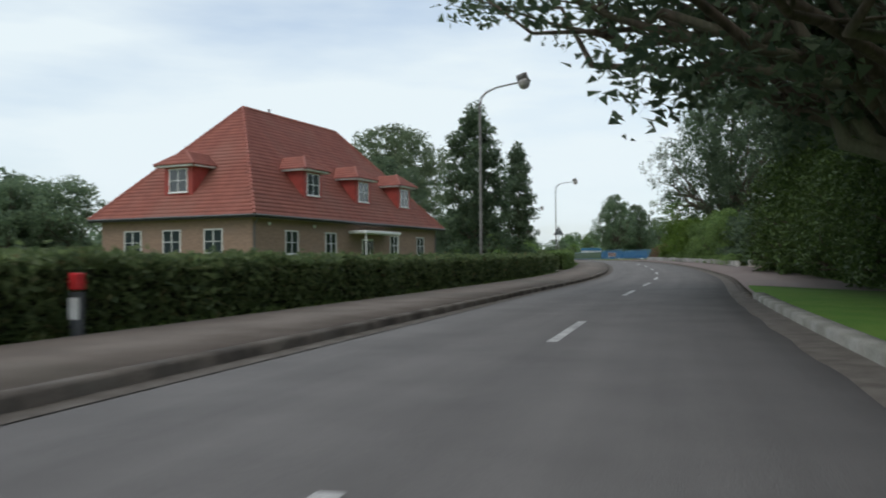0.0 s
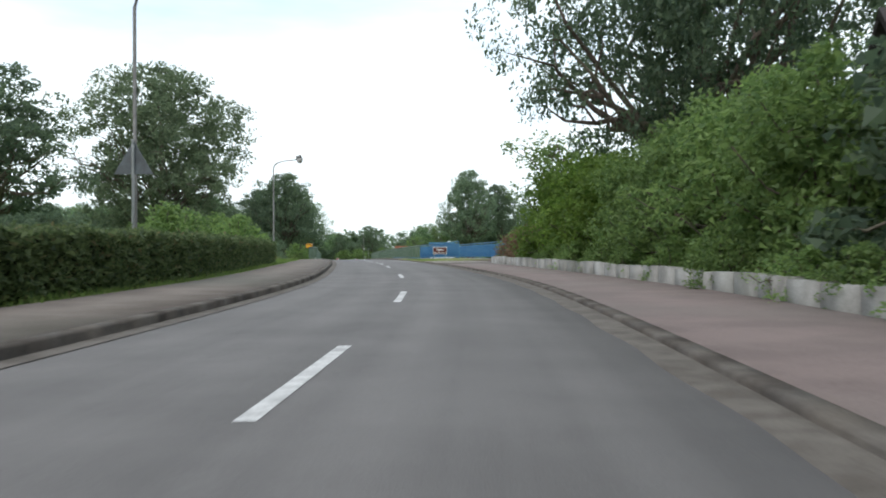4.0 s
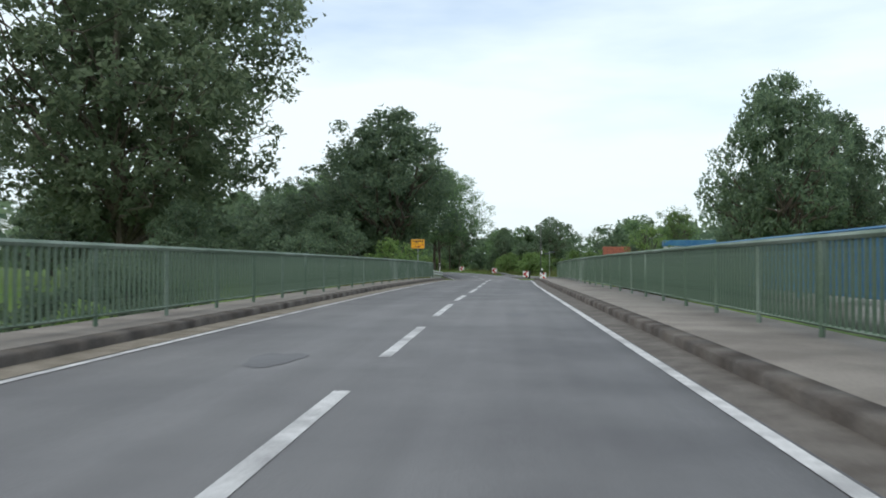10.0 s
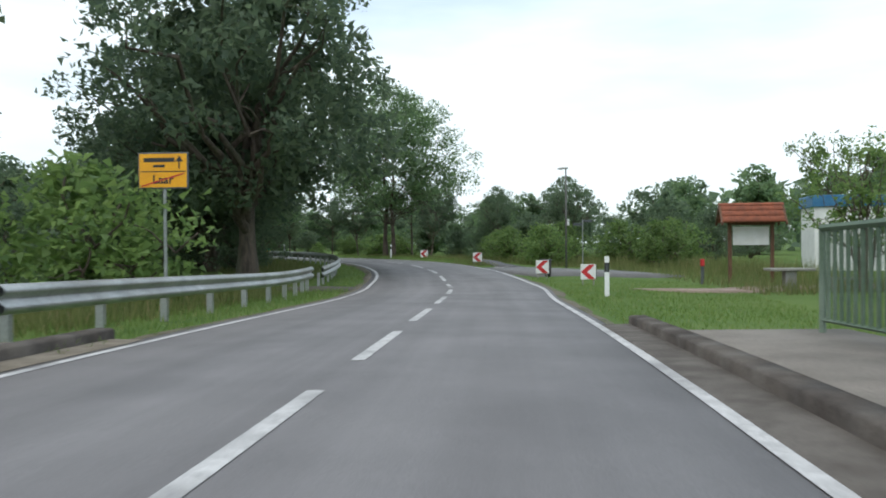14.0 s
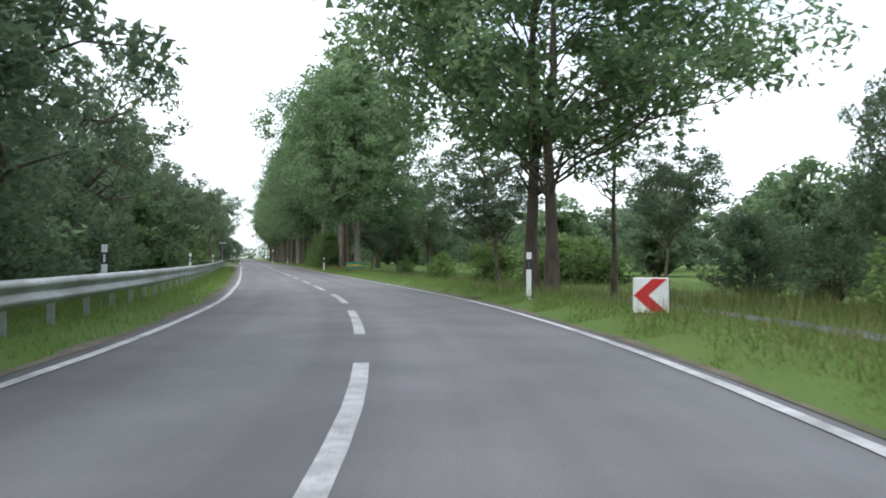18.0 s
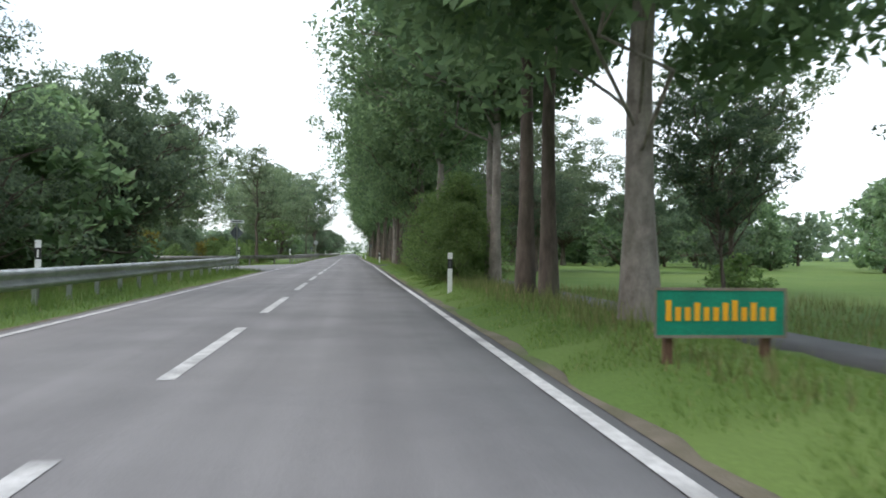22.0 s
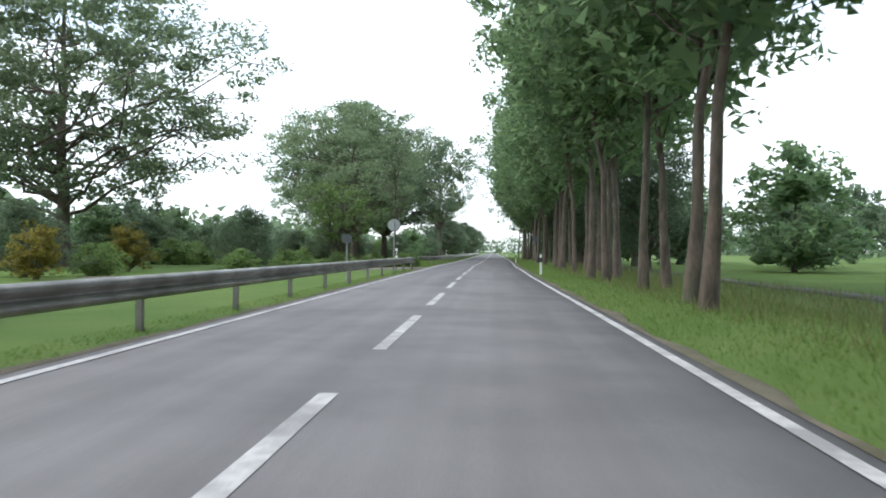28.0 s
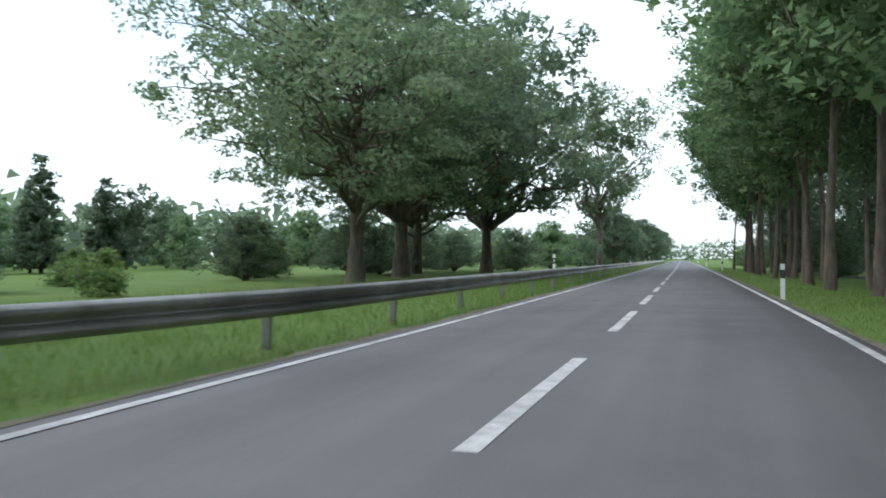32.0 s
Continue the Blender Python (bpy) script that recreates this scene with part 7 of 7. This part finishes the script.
part("route_plate", boxed(-0.13, 0.13, -0.06, -0.04, 2.5, 2.85), SIGN_BACK, fp, "small grey route plate")
part("collar", tubed([(0, 0, 1.3), (0, 0, 1.42)], 0.06, 8), SIGN_WHITE, fp)
fn = thing("rail_fence", P(334, 8.1), 0, "low weathered wooden rail fence beside the cycle path", "fence")
o = P(334, 8.1)
line = [(335.5, 7.9), (337.5, 8.1), (337.2, 10.2), (336.4, 12.4), (335.5, 15)]
for s, d in line + [(331.6, 8.0)]:
    g = G(s, d)
    q = part("post", boxed(-0.06, 0.06, -0.06, 0.06, -0.2, 0.75, bevel=0.01), GREY_WOOD, fn)
    q.matrix_basis = Matrix.Translation(g - o)
for (s0, e0), (s1, e1) in zip(line, line[1:]):
    for z in (0.38, 0.66):
        part("rail", tubed([G(s0, e0, z) - o, G(s1, e1, z) - o], 0.045, 5), GREY_WOOD, fn)


# ---- grass on the verges ----
def grass(name, zones, blade_m, label, seed, lean=0.35):
    """Single blades, three corners each. zones: s0, s1, d0, d1, blades per square metre, height."""
    rng = np.random.default_rng(seed)
    vs = []
    for s0, s1, d0, d1, per, hgt in zones:
        n = int((s1 - s0) * abs(d1 - d0) * per * 1.2)
        s, d = rng.uniform(s0, s1, n), rng.uniform(d0, d1, n)
        clump = 0.5 + 0.5 * np.sin(s * 1.9 + 2 * np.sin(d * 1.3)) * np.cos(d * 2.1 + s * 0.7)
        keep = rng.uniform(0, 1, n) < 0.62 + 0.38 * clump
        s, d, clump = s[keep], d[keep], clump[keep]
        n = len(s)
        x0, y0 = np.interp(s, CS, CL[:, 0]), np.interp(s, CS, CL[:, 1])
        u, w = np.interp(s, CS, TG[:, 0]), np.interp(s, CS, TG[:, 1])
        d = d * breadth(s)
        x, y = x0 + w * d, y0 - u * d
        z = lay(x, y)[2]
        z = np.where((s < 119.5) & (np.abs(d) < 7.6), np.maximum(z, np.interp(s, CS, CL[:, 2]) + 0.1), z)
        h = hgt * rng.uniform(0.4, 1.2, n) * (0.75 + 0.3 * clump)
        a = rng.uniform(0, 2 * np.pi, n)
        wd = 0.007 + 0.012 * hgt
        base = np.stack([x, y, z - 0.01], 1)
        side = np.stack([np.cos(a), np.sin(a), 0 * a], 1) * wd
        tip = np.stack([rng.normal(size=n) * lean * h, rng.normal(size=n) * lean * h, h], 1)
        vs.append(np.stack([base - side, base + side, base + tip], 1).reshape(-1, 3))
    v = np.concatenate(vs)
    f = np.arange(len(v)).reshape(-1, 3)
    solid(name, mesh_np(name, v, f, blade_m), label, "grass", kind="stuff")


grass("grass", [(-10, 19.5, 3.1, 5.9, 200, 0.035), (103.4, 119.5, 3.0, 7.4, 160, 0.035), (96, 117, -8, -4.95, 90, 0.16),
                (-10, 43, -5.2, -4.9, 60, 0.12), (62, 96, -5.5, -4.75, 130, 0.13),
                (181, 209, 2.9, 8.0, 120, 0.10), (221.0, 300, 2.65, 4.9, 480, 0.075), (222, 300, 6.3, 9.0, 130, 0.11), (300, 334.5, 2.75, 4.9, 420, 0.08), (337.4, 350, 2.75, 4.9, 200, 0.11), (350, 450, 2.7, 6.5, 170, 0.11), (450, 520, 2.7, 6, 40, 0.15),
                (181, 236, -6.0, -2.6, 90, 0.15), (236, 310, -6.0, -3.1, 90, 0.3), (236, 312, -3.1, -2.5, 110, 0.14), (310, 317.4, -5, -2.7, 110, 0.25), (330, 338, -9, -5.2, 60, 0.2), (337, 350, -8, -2.4, 80, 0.13), (350, 408, -3.3, -2.5, 200, 0.06), (413, 470, -8, -2.45, 90, 0.2), (470, 540, -6, -2.45, 40, 0.2)],
      GRASS_BLADE, "short green grass of the verges", 31)
grass("tall_grass", [(183, 200, -9, -4.2, 70, 0.55), (204, 310, -8.5, -4.3, 45, 0.5), (199, 228, 8.2, 14, 40, 0.6), (212, 234, 11, 16, 40, 0.9),
                     (221.5, 227, 2.9, 4.0, 110, 0.32), (227, 246, 3.1, 4.6, 60, 0.32), (246, 262, 3.5, 4.8, 22, 0.24), (275.5, 279.2, 3.2, 3.62, 90, 0.3), (279.5, 304, 3.3, 4.9, 75, 0.36), (304, 326, 3.6, 4.9, 45, 0.35), (245, 300, 6.4, 12, 25, 0.4), (222, 245, 6.4, 11, 35, 0.7), (326, 450, 5.6, 10, 25, 0.4), (335, 410, 3.9, 6.2, 32, 0.32),
                     (338, 352, -11, -5, 25, 0.35), (100, 117, -12, -6.5, 60, 0.6), (119, 180, -9, -5.2, 40, 0.7), (415, 470, -12, -6, 30, 0.45)],
      GRASS_TALL, "tall seeding grass at the edge", 32, 0.25)


# ---- block paving of the crossing ----
paver = bm_mesh("paver", box(bmesh.new(), -0.0965, 0.0965, -0.0465, 0.0465, -0.05, 0.0, bevel=0.006), PAVER)
rest_v, rest_f = [], []
row = 0
s = 96.56
while s < 103.05:
    d = 3.06 + (0.1 if row % 2 else 0.0)
    while d < 5.88:
        z = 0.062 + 0.03 * (d - 2.95) / 3.0 + 0.002 * math.sin(d * 31 + s * 47)
        if 97.2 < s < 99.15:
            q = part("paver", paver, None, apron)
            q.matrix_basis = Matrix.Translation(P(s, d, z)) @ pose(0, 0, 0, 0, 0, along(s))
        else:
            m = Matrix.Translation(P(s, d, z)) @ pose(0, 0, 0, 0, 0, along(s))
            n0 = len(rest_v)
            rest_v += [tuple(m @ Vector((x, y, h))) for h in (-0.05, 0.0) for x, y in ((-0.096, -0.046), (0.096, -0.046), (0.096, 0.046), (-0.096, 0.046))]
            rest_f += [(n0 + 4, n0 + 5, n0 + 6, n0 + 7)] + [(n0 + j, n0 + (j + 1) % 4, n0 + 4 + (j + 1) % 4, n0 + 4 + j) for j in range(4)]
        d += 0.2
    s += 0.1
    row += 1
tagged(part("paving", mesh_np("paving", rest_v, rest_f, PAVER), None, apron), kind="stuff")
